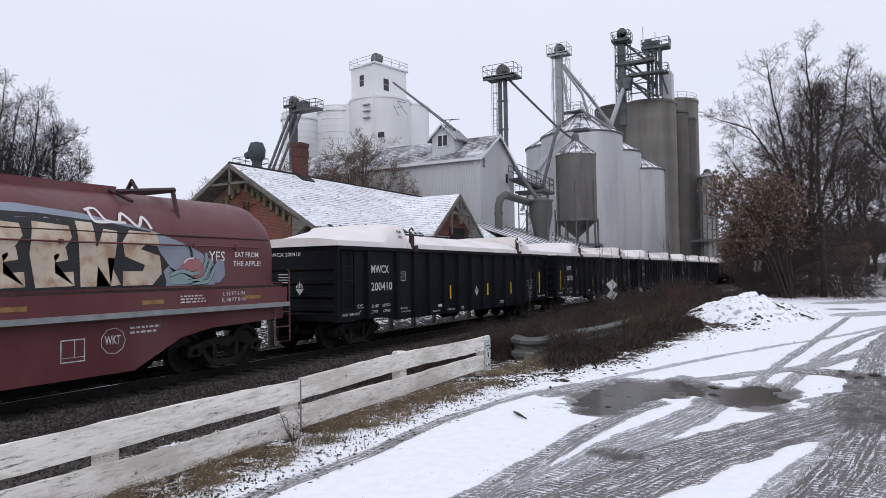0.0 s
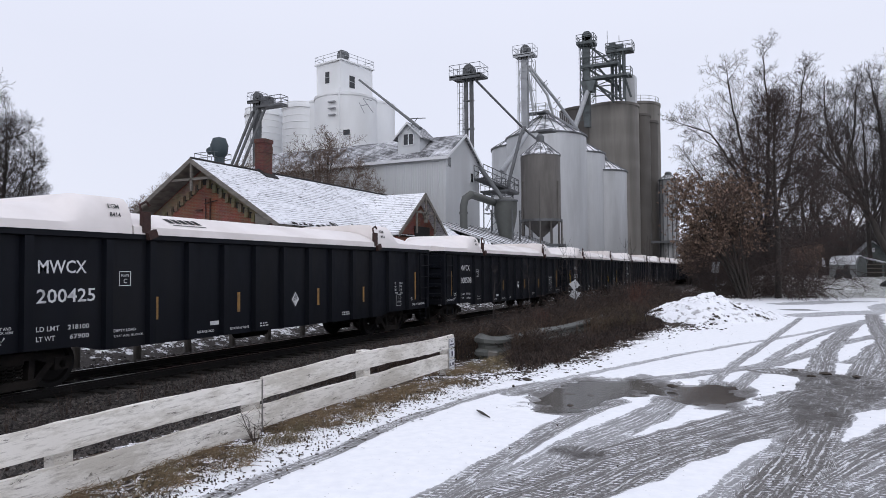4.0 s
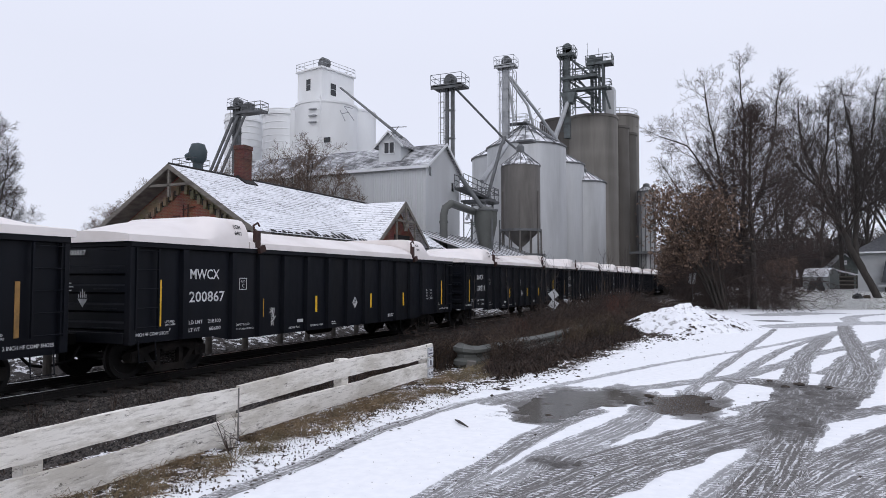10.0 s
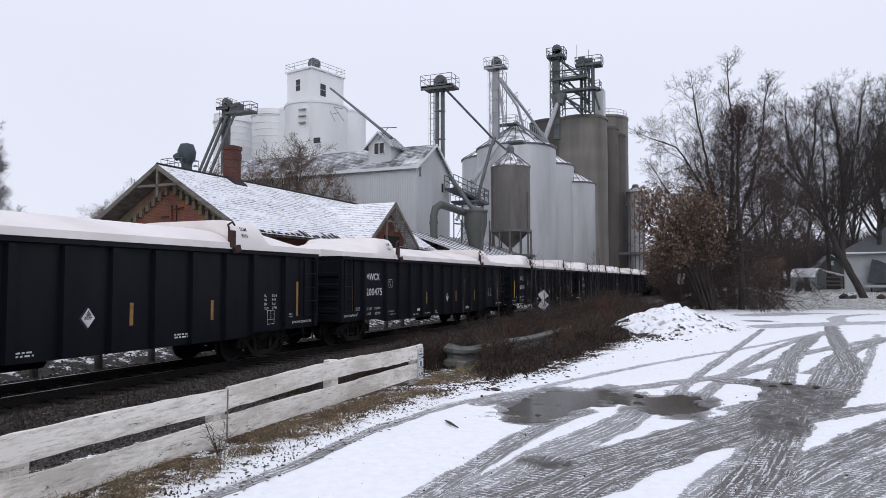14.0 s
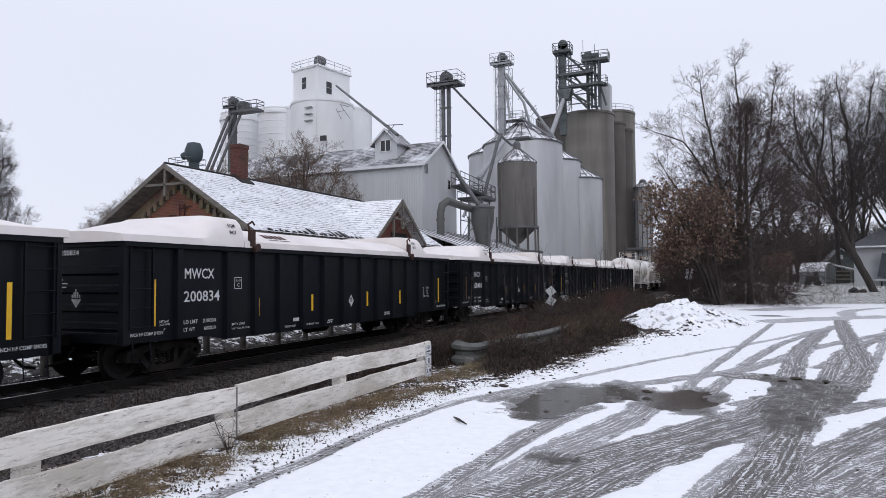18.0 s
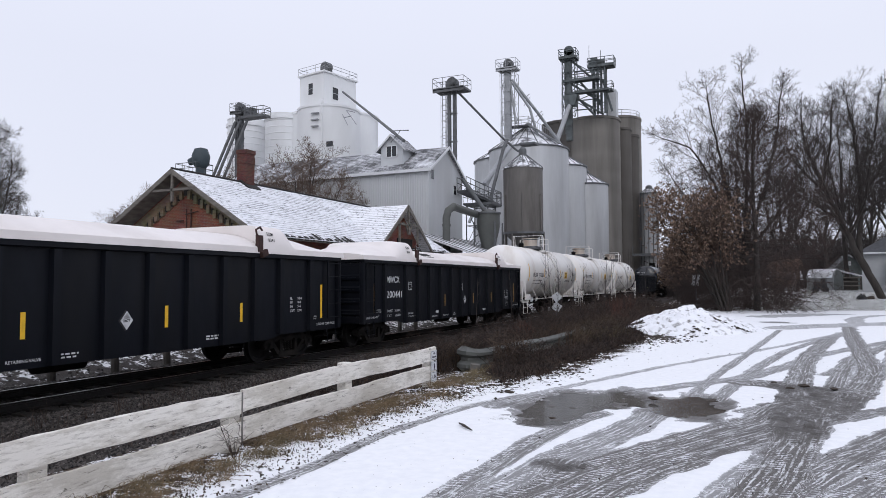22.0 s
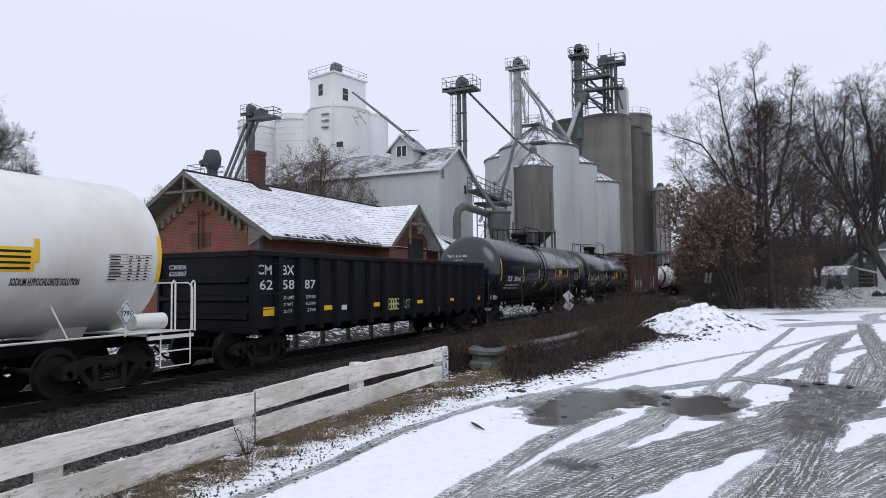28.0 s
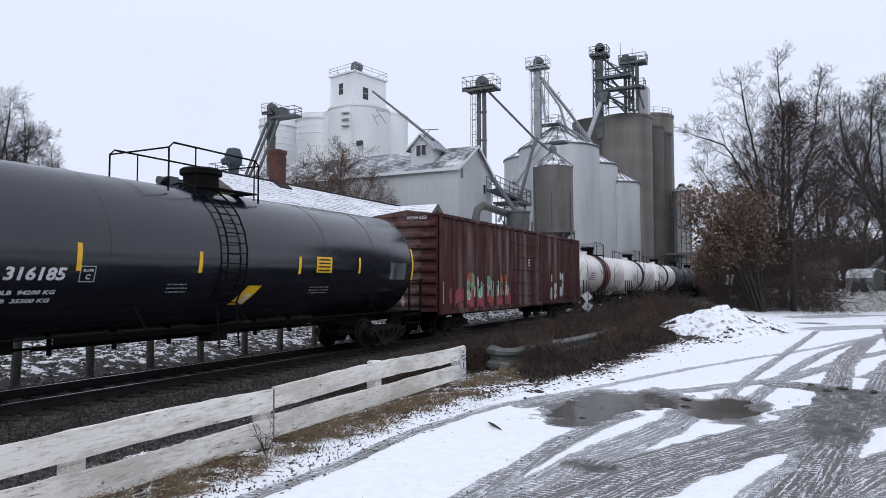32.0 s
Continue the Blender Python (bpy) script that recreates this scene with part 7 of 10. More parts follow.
# duct and cyclone beside the barn
duct = thing("dust_duct", "grey sheet-metal dust duct with an elbow", "duct")
x, y = place(23.85, 57.5)
x2, y2 = place(20.3, 62)
part("pipe", Geo().tube([(x, y, 4.5), (x, y, 7.6), (x + 0.1, y + 0.15, 8.25), (x + 0.5, y + 0.4, 8.6), (x2 - 0.9, y2 - 0.4, 8.3), (x2, y2, 8.0)], 0.33, 14), DUCT, duct, smooth=True)
part("collar", Geo().tube([(x, y, 6.9), (x, y, 7.1)], 0.38, 14), DUCT, duct, smooth=True)
cyc = thing("cyclone", "grey sheet-metal dust cyclone on legs", "cyclone")
part("cone", Geo().lathe([(0.25, 3.6), (1.05, 7.2), (1.05, 8.4), (0.9, 8.5), (0.45, 8.75), (0.01, 8.85)], 28, (x2, y2, 0)), DUCT, cyc, smooth=True)
part("rim", Geo().lathe([(1.05, 8.35), (1.15, 8.35), (1.15, 8.5), (1.05, 8.5)], 28, (x2, y2, 0), cap=False), GREYSTEEL, cyc)
for s in (-1, 1):
    for q in (-1, 1):
        part("leg", Geo().tube([(x2 + s * 1.0, y2 + q * 1.0, 0), (x2 + s * 1.0, y2 + q * 1.0, 7.6)], 0.08, 5), GREYSTEEL, cyc)

# catwalk tower between barn and bins
cat = thing("catwalk_tower", "braced steel tower carrying a conveyor catwalk", "tower")
x, y = place(20.9, 66)
part("tower", lattice_tower(x, y, 2.2, 0, 9.6, 1.9), GREYSTEEL, cat, "braced grey steel legs")
# the sloping truss walkway from the barn gable to the tower head
wa, wb = Vector((-24.2, 58.3, 10.75)), Vector((-22.6, 63.6, 9.75))
across = Vector((wb.y - wa.y, wa.x - wb.x, 0)).normalized() * 0.55
for s in (-1, 1):
    o = across * s
    for h, r in ((0.0, 0.09), (0.75, 0.04), (1.25, 0.04)):
        part("truss_rail", Geo().tube([wa + o + Vector((0, 0, h)), wb + o + Vector((0, 0, h))], r, 5), GREYSTEEL, cat)
    for k in range(9):
        p, p2 = wa + (wb - wa) * (k / 8) + o, wa + (wb - wa) * (min(8, k + 1) / 8) + o
        part("truss_post", Geo().tube([p, p + Vector((0, 0, 1.25))], 0.03, 4), GREYSTEEL, cat)
        part("truss_brace", Geo().tube([p, p2 + Vector((0, 0, 0.75))], 0.025, 4), GREYSTEEL, cat)
deck = Geo()
deck.add([tuple(wa - across), tuple(wa + across), tuple(wb + across), tuple(wb - across)] + [tuple(p - Vector((0, 0, 0.18))) for p in (wa - across, wa + across, wb + across, wb - across)],
         [(0, 1, 2, 3), (7, 6, 5, 4), (0, 4, 5, 1), (1, 5, 6, 2), (2, 6, 7, 3), (3, 7, 4, 0)])
part("deck", deck, GREYSTEEL, cat)
part("platform", Geo().box(x - 1.4, x + 1.6, y - 1.2, y + 1.2, 9.6, 9.8), GREYSTEEL, cat)
part("handrail", railing(x - 1.4, x + 1.6, y - 1.2, y + 1.2, 9.8), GREYSTEEL, cat)
part("spout", Geo().tube([(-23.67, 57.3, 11.6), (-21.45, 57.8, 8.3)], 0.2, 10), GREYSTEEL, cat, smooth=True)
part("pipe", Geo().tube([(-22.36, 66.3, 16.9), (-22.55, 65.6, 15.9), (-23.4, 63.9, 10.5)], 0.17, 10), GREYSTEEL, cat, "dark inclined down pipe", True)
part("light_spout", Geo().tube([(-25.2, 75.9, 18.3), (-26.0, 72.0, 14.7), (-26.4, 70.2, 13.0)], 0.28, 10), LIGHTSTEEL, cat, "light grey inclined spout", True)

# ---- bucket elevator legs ----
def leg(angle, far, top, deck_w, deck_d, material, base=0.0, gap=0.72, r=0.24, label="", cage=True):
    t = thing("bucket_elevator", label, "elevator leg")
    x, y = place(angle, far)
    for s in (-1, 1) if gap else (1,):
        part("trunk", Geo().box(x + s * gap / 2 - r, x + s * gap / 2 + r, y - r, y + r, base, top), material, t)
    flange = Geo()
    for k in range(int((top - base) / 3.0)):
        z = base + 2 + k * 3.0
        flange.box(x - gap / 2 - r - 0.06, x + gap / 2 + r + 0.06, y - r - 0.06, y + r + 0.06, z - 0.06, z + 0.06)
    pieces("flange", flange, material, t)
    part("platform", Geo().box(x - deck_w / 2, x + deck_w / 2, y - deck_d / 2, y + deck_d / 2, top - 0.1, top + 0.12).box(x - deck_w / 2, x + deck_w / 2, y - deck_d / 2, y - deck_d / 2 + 0.1, top - 0.35, top), material, t)
    pieces("handrail_bar", railing(x - deck_w / 2, x + deck_w / 2, y - deck_d / 2, y + deck_d / 2, top + 0.12), material, t)
    part("head", Geo().lathe([(0.01, -0.35), (0.62, -0.35), (0.62, 0.35), (0.01, 0.35)], 18, (x + 0.1, y, top + 0.75), "y").box(x - 0.55, x + 0.65, y - 0.34, y + 0.34, top + 0.1, top + 0.75), GREYSTEEL, t, "rounded elevator head", True)
    part("motor", Geo().tube([(x + 0.3, y - 0.9, top + 0.6), (x + 0.3, y - 0.3, top + 0.6)], 0.22, 10), GREYSTEEL, t)
    part("ladder", ladder_geo(x - gap / 2 - r - 0.35, y - 0.1, base, top + 1.0, cage), material, t)
    return t, x, y


def spout(t, pts, r, material, name="spout"):
    part(name, Geo().tube(pts, r, 10), material, t, smooth=True)


t1, x1, y1 = leg(23.32, 71, 22.45, 3.5, 2.2, GREYSTEEL, gap=0.62, r=0.17, label="grey twin-trunk bucket elevator with a railed head platform")
hx, hy = place(17.7, 73.5)
spout(t1, [(x1 + 0.75, y1 - 0.2, 22.2), (x1 + 1.0, y1 - 0.1, 21.9), (hx - 1.4, hy - 0.5, 17.6), (hx, hy, 16.3)], 0.12, GREYSTEEL)
t2, x2, y2 = leg(18.53, 88, 29.95, 2.7, 2.0, LIGHTSTEEL, base=10, gap=0.0, r=0.36, label="light grey bucket elevator with a caged ladder")
bx, by = place(16.5, 91)
part("tower", lattice_tower(x2 + 0.2, y2 + 0.3, 1.7, 8, 29.5, 2.2, 0.05, 0.03), LIGHTSTEEL, t2, "braced light steel tower")
spout(t2, [(x2 + 0.5, y2, 28.6), (x2 + 3.2, y2 + 2, 24.6), (x2 + 5.6, y2 + 6, 20.4)], 0.2, LIGHTSTEEL)
spout(t2, [(x2 + 0.4, y2, 28.4), (x2 + 2.6, y2 + 1, 24.8), (x2 + 3.8, y2 + 1.5, 20.0)], 0.17, LIGHTSTEEL)
spout(t2, [(x2 + 0.3, y2, 28.2), (x2 + 1.2, y2 - 0.5, 22.6)], 0.16, LIGHTSTEEL)
spout(t2, [(x2 - 0.2, y2 - 1.5, 19.0), (x2 - 3.0, y2 - 6.5, 9.5)], 0.2, LIGHTSTEEL)
brk = Geo()
for q in (0.35, 0.6):
    px0, py0, pz0 = x2 + 0.5 + 5.1 * q, y2 + 6 * q * q, 28.6 - 8.2 * q
    brk.tube([(px0 - 0.5, py0, pz0 + 0.2), (px0 + 0.4, py0, pz0 + 0.9)], 0.05, 4).tube([(px0 - 0.4, py0, pz0 - 0.6), (px0 + 0.5, py0, pz0 + 0.5)], 0.05, 4)
part("spout_bracket", brk, LIGHTSTEEL, t2)

# ---- grain bins ----
def bin_(angle, far, r, eave, peak, material, label, rings=True, stiff=0, base=0.0, category="grain bin"):
    b = thing("grain_bin", label, category, group="grain bins")
    x, y = place(angle, far)
    if rings:
        prof, z = [], base
        while z < eave:
            prof += [(r, z), (r + 0.03, z + 0.14)]
            z += 0.28
        prof.append((r, eave))
    else:
        prof = [(r, base), (r, eave)]
    part("wall", Geo().lathe(prof, 56, (x, y, 0)), material, b, smooth=True)
    part("roof", Geo().lathe([(r + 0.15, eave - 0.05), (r + 0.15, eave + 0.03), (0.5, peak)], 56, (x, y, 0)), snowy("snow_on_bin_roof", (0.22, 0.22, 0.23), 0.47, 0.8), b, "snow-streaked conical roof")
    for k in range(24):
        a = 2 * math.pi * k / 24
        part("roof_rib", Geo().tube([(x + (r + 0.15) * math.cos(a), y + (r + 0.15) * math.sin(a), eave + 0.06), (x + 0.5 * math.cos(a), y + 0.5 * math.sin(a), peak + 0.05)], 0.06, 4), GREYSTEEL, b)
    part("eave_ring", Geo().lathe([(r, eave - 0.12), (r + 0.17, eave - 0.12), (r + 0.17, eave + 0.05), (r, eave + 0.05)], 56, (x, y, 0), cap=False), GREYSTEEL, b)
    part("roof_cap", Geo().lathe([(0.55, peak - 0.1), (0.55, peak + 0.35), (0.35, peak + 0.55), (0.01, peak + 0.6)], 16, (x, y, 0)), GREYSTEEL, b)
    for k in range(stiff):
        a = 2 * math.pi * k / stiff
        part("stiffener", Geo().tube([(x + (r + 0.06) * math.cos(a), y + (r + 0.06) * math.sin(a), base), (x + (r + 0.06) * math.cos(a), y + (r + 0.06) * math.sin(a), eave)], 0.07, 4), GREYSTEEL, b)
    return b, x, y


b1, x, y = bin_(16.86, 91, 5.25, 19.6, 22.9, GALV, "large pale galvanized grain bin with a ribbed snowy roof")
part("catwalk", Geo().box(x - 2.0, x + 0.8, y - 2.6, y - 1.2, 22.6, 22.75), GREYSTEEL, b1)
part("handrail", railing(x - 2.0, x + 0.8, y - 2.6, y - 1.2, 22.75), LIGHTSTEEL, b1)
stair = Geo()
for k in range(16):
    q = k / 15
    px0, py0, pz0 = x + 0.8 + 4.1 * q, y - 2.4 - 0.5 * q, 22.7 - 2.9 * q
    stair.box(px0 - 0.2, px0 + 0.2, py0 - 0.4, py0 + 0.4, pz0 - 0.03, pz0 + 0.03)
    stair.tube([(px0, py0 - 0.4, pz0), (px0, py0 - 0.4, pz0 + 0.95)], 0.025, 4)
stair.tube([(x + 0.8, y - 2.8, 23.65), (x + 4.9, y - 3.3, 20.75)], 0.03, 4)
part("roof_stair", stair, LIGHTSTEEL, b1)
bin_(18.35, 97, 5.2, 19.3, 22.2, GALV, "pale galvanized grain bin behind another")
bin_(13.98, 99, 3.25, 18.6, 20.4, GALV, "tall pale galvanized grain bin")
bin_(12.18, 101, 3.2, 16.2, 18.0, GALV, "lower pale galvanized grain bin")
br_, x, y = bin_(7.15, 116, 1.35, 16.6, 17.4, MIDGALV, "slender rust-stained bin with upright stiffeners", True, 12)
part("platform", Geo().box(x - 5.0, x + 1.6, y - 2.2, y - 1.4, 6.3, 6.7), GREYSTEEL, br_)
part("handrail", railing(x - 5.0, x - 2.5, y - 2.2, y - 1.4, 6.7, r=0.05), GREYSTEEL, br_)
part("support", lattice_tower(x - 4.0, y - 1.8, 1.4, 0, 11.0, 2.2, 0.08, 0.05), GREYSTEEL, br_)

hop = thing("hopper_bin", "rust-streaked grey hopper bin on steel legs", "hopper bin")
x, y = place(17.36, 72)
part("wall", Geo().lathe([(2.08, 7.3), (2.08, 14.1)], 48, (x, y, 0)), RUSTGALV, hop, "rust-streaked cylinder", True)
part("hopper", Geo().lathe([(0.3, 5.6), (2.08, 7.3)], 48, (x, y, 0)), RUSTGALV, hop, smooth=True)
part("roof", Geo().lathe([(2.15, 14.05), (2.15, 14.15), (0.4, 15.6)], 48, (x, y, 0)), snowy("snow_on_hopper_roof", (0.14, 0.14, 0.145), 0.50, 1.2), hop)
for k in range(20):
    a = 2 * math.pi * k / 20
    part("roof_rib", Geo().tube([(x + 2.15 * math.cos(a), y + 2.15 * math.sin(a), 14.18), (x + 0.4 * math.cos(a), y + 0.4 * math.sin(a), 15.65)], 0.035, 4), GREYSTEEL, hop)
part("roof_cap", Geo().lathe([(0.42, 15.5), (0.42, 16.2), (0.2, 16.5), (0.01, 16.5)], 14, (x, y, 0)), GREYSTEEL, hop)
part("cap_platform", Geo().box(x - 0.9, x + 0.9, y + 1.5, y + 3.0, 17.1, 17.3), GREYSTEEL, hop)
for k in range(12):
    a = 2 * math.pi * (k + 0.5) / 12
    part("leg", Geo().tube([(x + 2.14 * math.cos(a), y + 2.14 * math.sin(a), 0), (x + 2.14 * math.cos(a), y + 2.14 * math.sin(a), 11.3 if k % 2 else 7.4)], 0.09, 4), RUSTGALV, hop)
part("leg_ring", Geo().lathe([(2.1, 7.15), (2.24, 7.15), (2.24, 7.4), (2.1, 7.4)], 48, (x, y, 0), cap=False), GREYSTEEL, hop)
part("base_ring", Geo().lathe([(2.0, 4.55), (2.6, 4.55), (2.6, 4.8), (2.0, 4.8)], 32, (x, y, 0), cap=False), GREYSTEEL, hop)

# ---- dark concrete silos and their headworks ----
def silo(angle, far, r, top, label, material=DARKCONC, name="concrete_silo", group="concrete silos"):
    s = thing(name, label, "silo", group=group)
    x, y = place(angle, far)
    part("wall", Geo().lathe([(r + 0.008 * ((k * 7) % 3), top * (k // 2) / 24 + (0.0 if k % 2 == 0 else 0.06)) for k in range(48)] + [(r, top), (r - 0.2, top + 0.05), (0.01, top + 0.1)], 64, (x, y, 0)), material, s, smooth=True)
    part("rim", Geo().lathe([(r - 0.05, top - 0.25), (r + 0.12, top - 0.25), (r + 0.12, top + 0.15), (r - 0.05, top + 0.15)], 64, (x, y, 0), cap=False), material, s, smooth=True)
    return s, x, y


silo(11.45, 112, 4.15, 28.1, "stained grey-brown concrete silo", PALECONC)
silo(13.6, 114, 4.15, 28.2, "dark stained concrete silo")
silo(9.25, 115.0, 1.6, 27.2, "slender stained concrete silo between others")
silo(8.7, 118, 1.7, 26.6, "slender stained concrete silo between others")
s4, x, y = silo(9.6, 122, 4.1, 30.3, "stained concrete silo with a railed roof", PALECONC)
rail_g = Geo()
for h in (0.55, 1.07):
    rail_g.tube([(x + 3.9 * math.cos(a), y + 3.9 * math.sin(a), 30.4 + h) for a in [2 * math.pi * k / 32 for k in range(33)]], 0.04, 4)
for k in range(16):
    a = 2 * math.pi * k / 16
    rail_g.tube([(x + 3.9 * math.cos(a), y + 3.9 * math.sin(a), 30.4), (x + 3.9 * math.cos(a), y + 3.9 * math.sin(a), 31.47)], 0.04, 4)
part("handrail", rail_g, LIGHTSTEEL, s4)
HEADSTEEL = shade("blue_green_tower_steel", (0.105, 0.12, 0.122), 0.6, 0.2, vary=0.25, scale=1.0, dirt=(0.03, 0.03, 0.028), dirt_amount=0.5)
hw = thing("headworks", "dark grey steel conveyor headworks on the silo roofs", "headworks")
ax_, ay_ = place(13.42, 106)
part("trunk", Geo().box(ax_ - 0.45, ax_ + 0.45, ay_ - 0.4, ay_ + 0.4, 24, 37.1), HEADSTEEL, hw)
part("head", Geo().lathe([(0.01, -0.4), (0.75, -0.4), (0.75, 0.4), (0.01, 0.4)], 18, (ax_ + 0.1, ay_, 38.1), "y").box(ax_ - 0.6, ax_ + 0.8, ay_ - 0.4, ay_ + 0.4, 37.2, 38.1), HEADSTEEL, hw, "rounded elevator head", True)
part("platform", Geo().box(ax_ - 1.35, ax_ + 1.35, ay_ - 1.1, ay_ + 1.1, 36.7, 37.1), HEADSTEEL, hw)
part("handrail", railing(ax_ - 1.35, ax_ + 1.35, ay_ - 1.1, ay_ + 1.1, 37.1, r=0.05), HEADSTEEL, hw)
part("tower", lattice_tower(ax_ + 0.1, ay_ + 0.2, 1.9, 27.5, 36.7, 1.8, 0.07, 0.045), HEADSTEEL, hw)
cx_, cy_ = place(10.9, 107)
part("tower", lattice_tower(cx_, cy_, 1.8, 28.0, 35.6, 1.7, 0.09, 0.05), HEADSTEEL, hw)
for k in range(4):
    part("downpipe", Geo().tube([(cx_ - 0.8 + 0.55 * k, cy_ - 0.3, 35.4), (cx_ - 0.9 + 0.6 * k, cy_ - 0.3, 28.2)], 0.2, 8), HEADSTEEL, hw, smooth=True)
part("platform", Geo().box(cx_ - 1.7, cx_ + 2.3, cy_ - 1.0, cy_ + 1.0, 35.4, 35.8), HEADSTEEL, hw)
part("handrail", railing(cx_ - 1.7, cx_ + 2.3, cy_ - 1.0, cy_ + 1.0, 35.8, r=0.05), HEADSTEEL, hw)
part("drive_housing", Geo().tube([(cx_ - 1.6, cy_, 36.3), (cx_ + 0.8, cy_, 36.3)], 0.55, 12).box(cx_ - 1.3, cx_ - 0.3, cy_ - 0.5, cy_ + 0.5, 36.0, 37.0), HEADSTEEL, hw)
part("bridge", Geo().box(ax_ - 0.8, cx_ + 0.4, ay_ - 0.7, ay_ + 0.7, 33.1, 33.5), HEADSTEEL, hw)
part("handrail", railing(ax_ - 0.8, cx_ + 0.4, ay_ - 0.7, ay_ + 0.7, 33.5, r=0.05), HEADSTEEL, hw)
part("bridge", Geo().box(ax_ - 0.6, cx_ + 1.8, ay_ - 0.6, ay_ + 0.6, 31.2, 31.5), HEADSTEEL, hw)
part("hopper_box", Geo().prism([(ax_ - 0.9, 31.0), (ax_ + 1.5, 31.0), (ax_ + 1.0, 29.4), (ax_ - 0.4, 29.4)], ay_ - 0.8, ay_ + 0.8), HEADSTEEL, hw)
for a, b in (((ax_ + 0.6, ay_, 36.4), (cx_ - 0.6, cy_, 33.4)), ((ax_ + 0.5, ay_ - 0.3, 31.0), (cx_ + 0.6, cy_ - 0.3, 28.0)), ((ax_ + 0.8, ay_ - 0.3, 31.2), (cx_ - 0.6, cy_ - 0.3, 27.8)), ((ax_ + 1.6, ay_, 33.2), (cx_ + 0.2, cy_, 29.5)),
             ((ax_ + 0.2, ay_, 33.0), (cx_ + 0.3, cy_, 30.0)), ((cx_ + 0.5, cy_ - 0.2, 33.5), (cx_ + 1.9, cy_ - 0.2, 28.4))):
    part("spout", Geo().tube([a, b], 0.17, 8), HEADSTEEL, hw, smooth=True)
part("spout", Geo().tube([(ax_ + 0.2, ay_ - 0.4, 29.6), (ax_ - 1.6, ay_ - 5, 20.8)], 0.36, 10), LIGHTSTEEL, hw, "light grey square spout", True)
px0, py0 = place(9.95, 112)
part("penthouse", Geo().cbox(px0 - 0.75, px0 + 0.85, py0 - 1, py0 + 1, 28.2, 33.0, 0.05), GALV, hw, "pale metal penthouse box")
part("side_platform", Geo().box(cx_ + 0.8, cx_ + 2.0, cy_ - 0.8, cy_ + 0.8, 31.6, 31.9), HEADSTEEL, hw)
part("handrail", railing(cx_ + 0.8, cx_ + 2.0, cy_ - 0.8, cy_ + 0.8, 31.9, r=0.05), HEADSTEEL, hw)
for k in range(5):
    zz = 28.6 + 1.5 * k
    part("cross_beam", Geo().box(ax_ + 0.9, cx_ - 0.6, ay_ - 0.1 + 0.2 * (k % 2), ay_ + 0.1 + 0.2 * (k % 2), zz, zz + 0.14), HEADSTEEL, hw)
    part("diagonal_brace", Geo().tube([(ax_ + 0.9, ay_, zz), (cx_ - 0.7, cy_, zz + 1.5)] if k % 2 else [(ax_ + 0.9, ay_, zz + 1.5), (cx_ - 0.7, cy_, zz)], 0.07, 5), HEADSTEEL, hw)
part("ladder", ladder_geo(ax_ - 0.75, ay_ - 0.5, 25.0, 37.5, True), HEADSTEEL, hw)
part("antenna", Geo().tube([(cx_ - 1.6, cy_, 36.8), (cx_ - 1.6, cy_, 39.2)], 0.04, 4).tube([(cx_ + 0.2, cy_, 36.8), (cx_ + 0.2, cy_, 38.2)], 0.04, 4), HEADSTEEL, hw)

# ---- the white elevator with its headhouse ----
we = thing("white_elevator", "white painted concrete grain elevator with a square headhouse", "grain elevator")
for a, far, r, top in ((33.75, 97.5, 4.4, 26.6), (31.75, 105, 3.9, 27.6), (34.9, 101, 4.2, 26.5), (33.6, 106, 4.2, 27.0)):
    x, y = place(a, far)
    part("silo_wall", Geo().lathe([(r, 0), (r, top), (r - 0.3, top + 0.05), (0.01, top + 0.06)], 64, (x, y, 0)), WHITECONC, we, smooth=True)
    part("silo_rim", Geo().lathe([(r - 0.05, top - 0.2), (r + 0.1, top - 0.2), (r + 0.1, top + 0.12), (r - 0.05, top + 0.12)], 64, (x, y, 0), cap=False), WHITECONC, we)
hm = pose(-53.34, 78.61, 0, 0, 0, -12)


def turned(g, m=hm):
    g.v = [tuple(m @ Vector(p)) for p in g.v]
    return g


part("link_wall", turned(Geo().box(-5.6, -1.0, -0.2, 5, 0, 26.3)), WHITECONC, we)
part("headhouse", turned(Geo().box(-4.95, 0, 0, 6.4, 25.8, 31.7)), WHITECONC, we, "white square headhouse")
part("roof_slab", turned(Geo().cbox(-5.2, 0.25, -0.25, 6.65, 31.7, 31.95, 0.03)), WHITECONC, we)
part("handrail", turned(railing(-5.1, 0.15, -0.15, 6.5, 31.95, 1.0, 1.6, 0.035)), LIGHTSTEEL, we)
part("head", turned(Geo().lathe([(0.01, -0.45), (0.8, -0.45), (0.8, 0.45), (0.01, 0.45)], 18, (-1.2, 1.6, 32.9), "y").box(-1.9, -0.5, 1.2, 2.0, 31.9, 32.9)), GREYSTEEL, we, "rounded elevator head", True)
for geo_box in ((-3.1, -2.3, -0.05, 0.0, 28.9, 30.5), (0.0, 0.05, 1.7, 2.7, 28.2, 29.9)):
    w = part("window", turned(Geo().box(*geo_box)), GLASS, we, "dark headhouse window")
    x0, x1, y0, y1, z0, z1 = geo_box
    fg = Geo().box(x0 - 0.02, x1 + 0.04, y0 - 0.04, y1 + 0.02, (z0 + z1) / 2 - 0.04, (z0 + z1) / 2 + 0.04)
    part("window_bar", turned(fg), LIGHTSTEEL, w)
x, y = place(34.25, 93.0)
part("drain_pipe", Geo().tube([(x, y - 0.2, 20), (x, y - 0.2, 27.2)], 0.12, 6), WHITECONC, we)
lw = Geo()
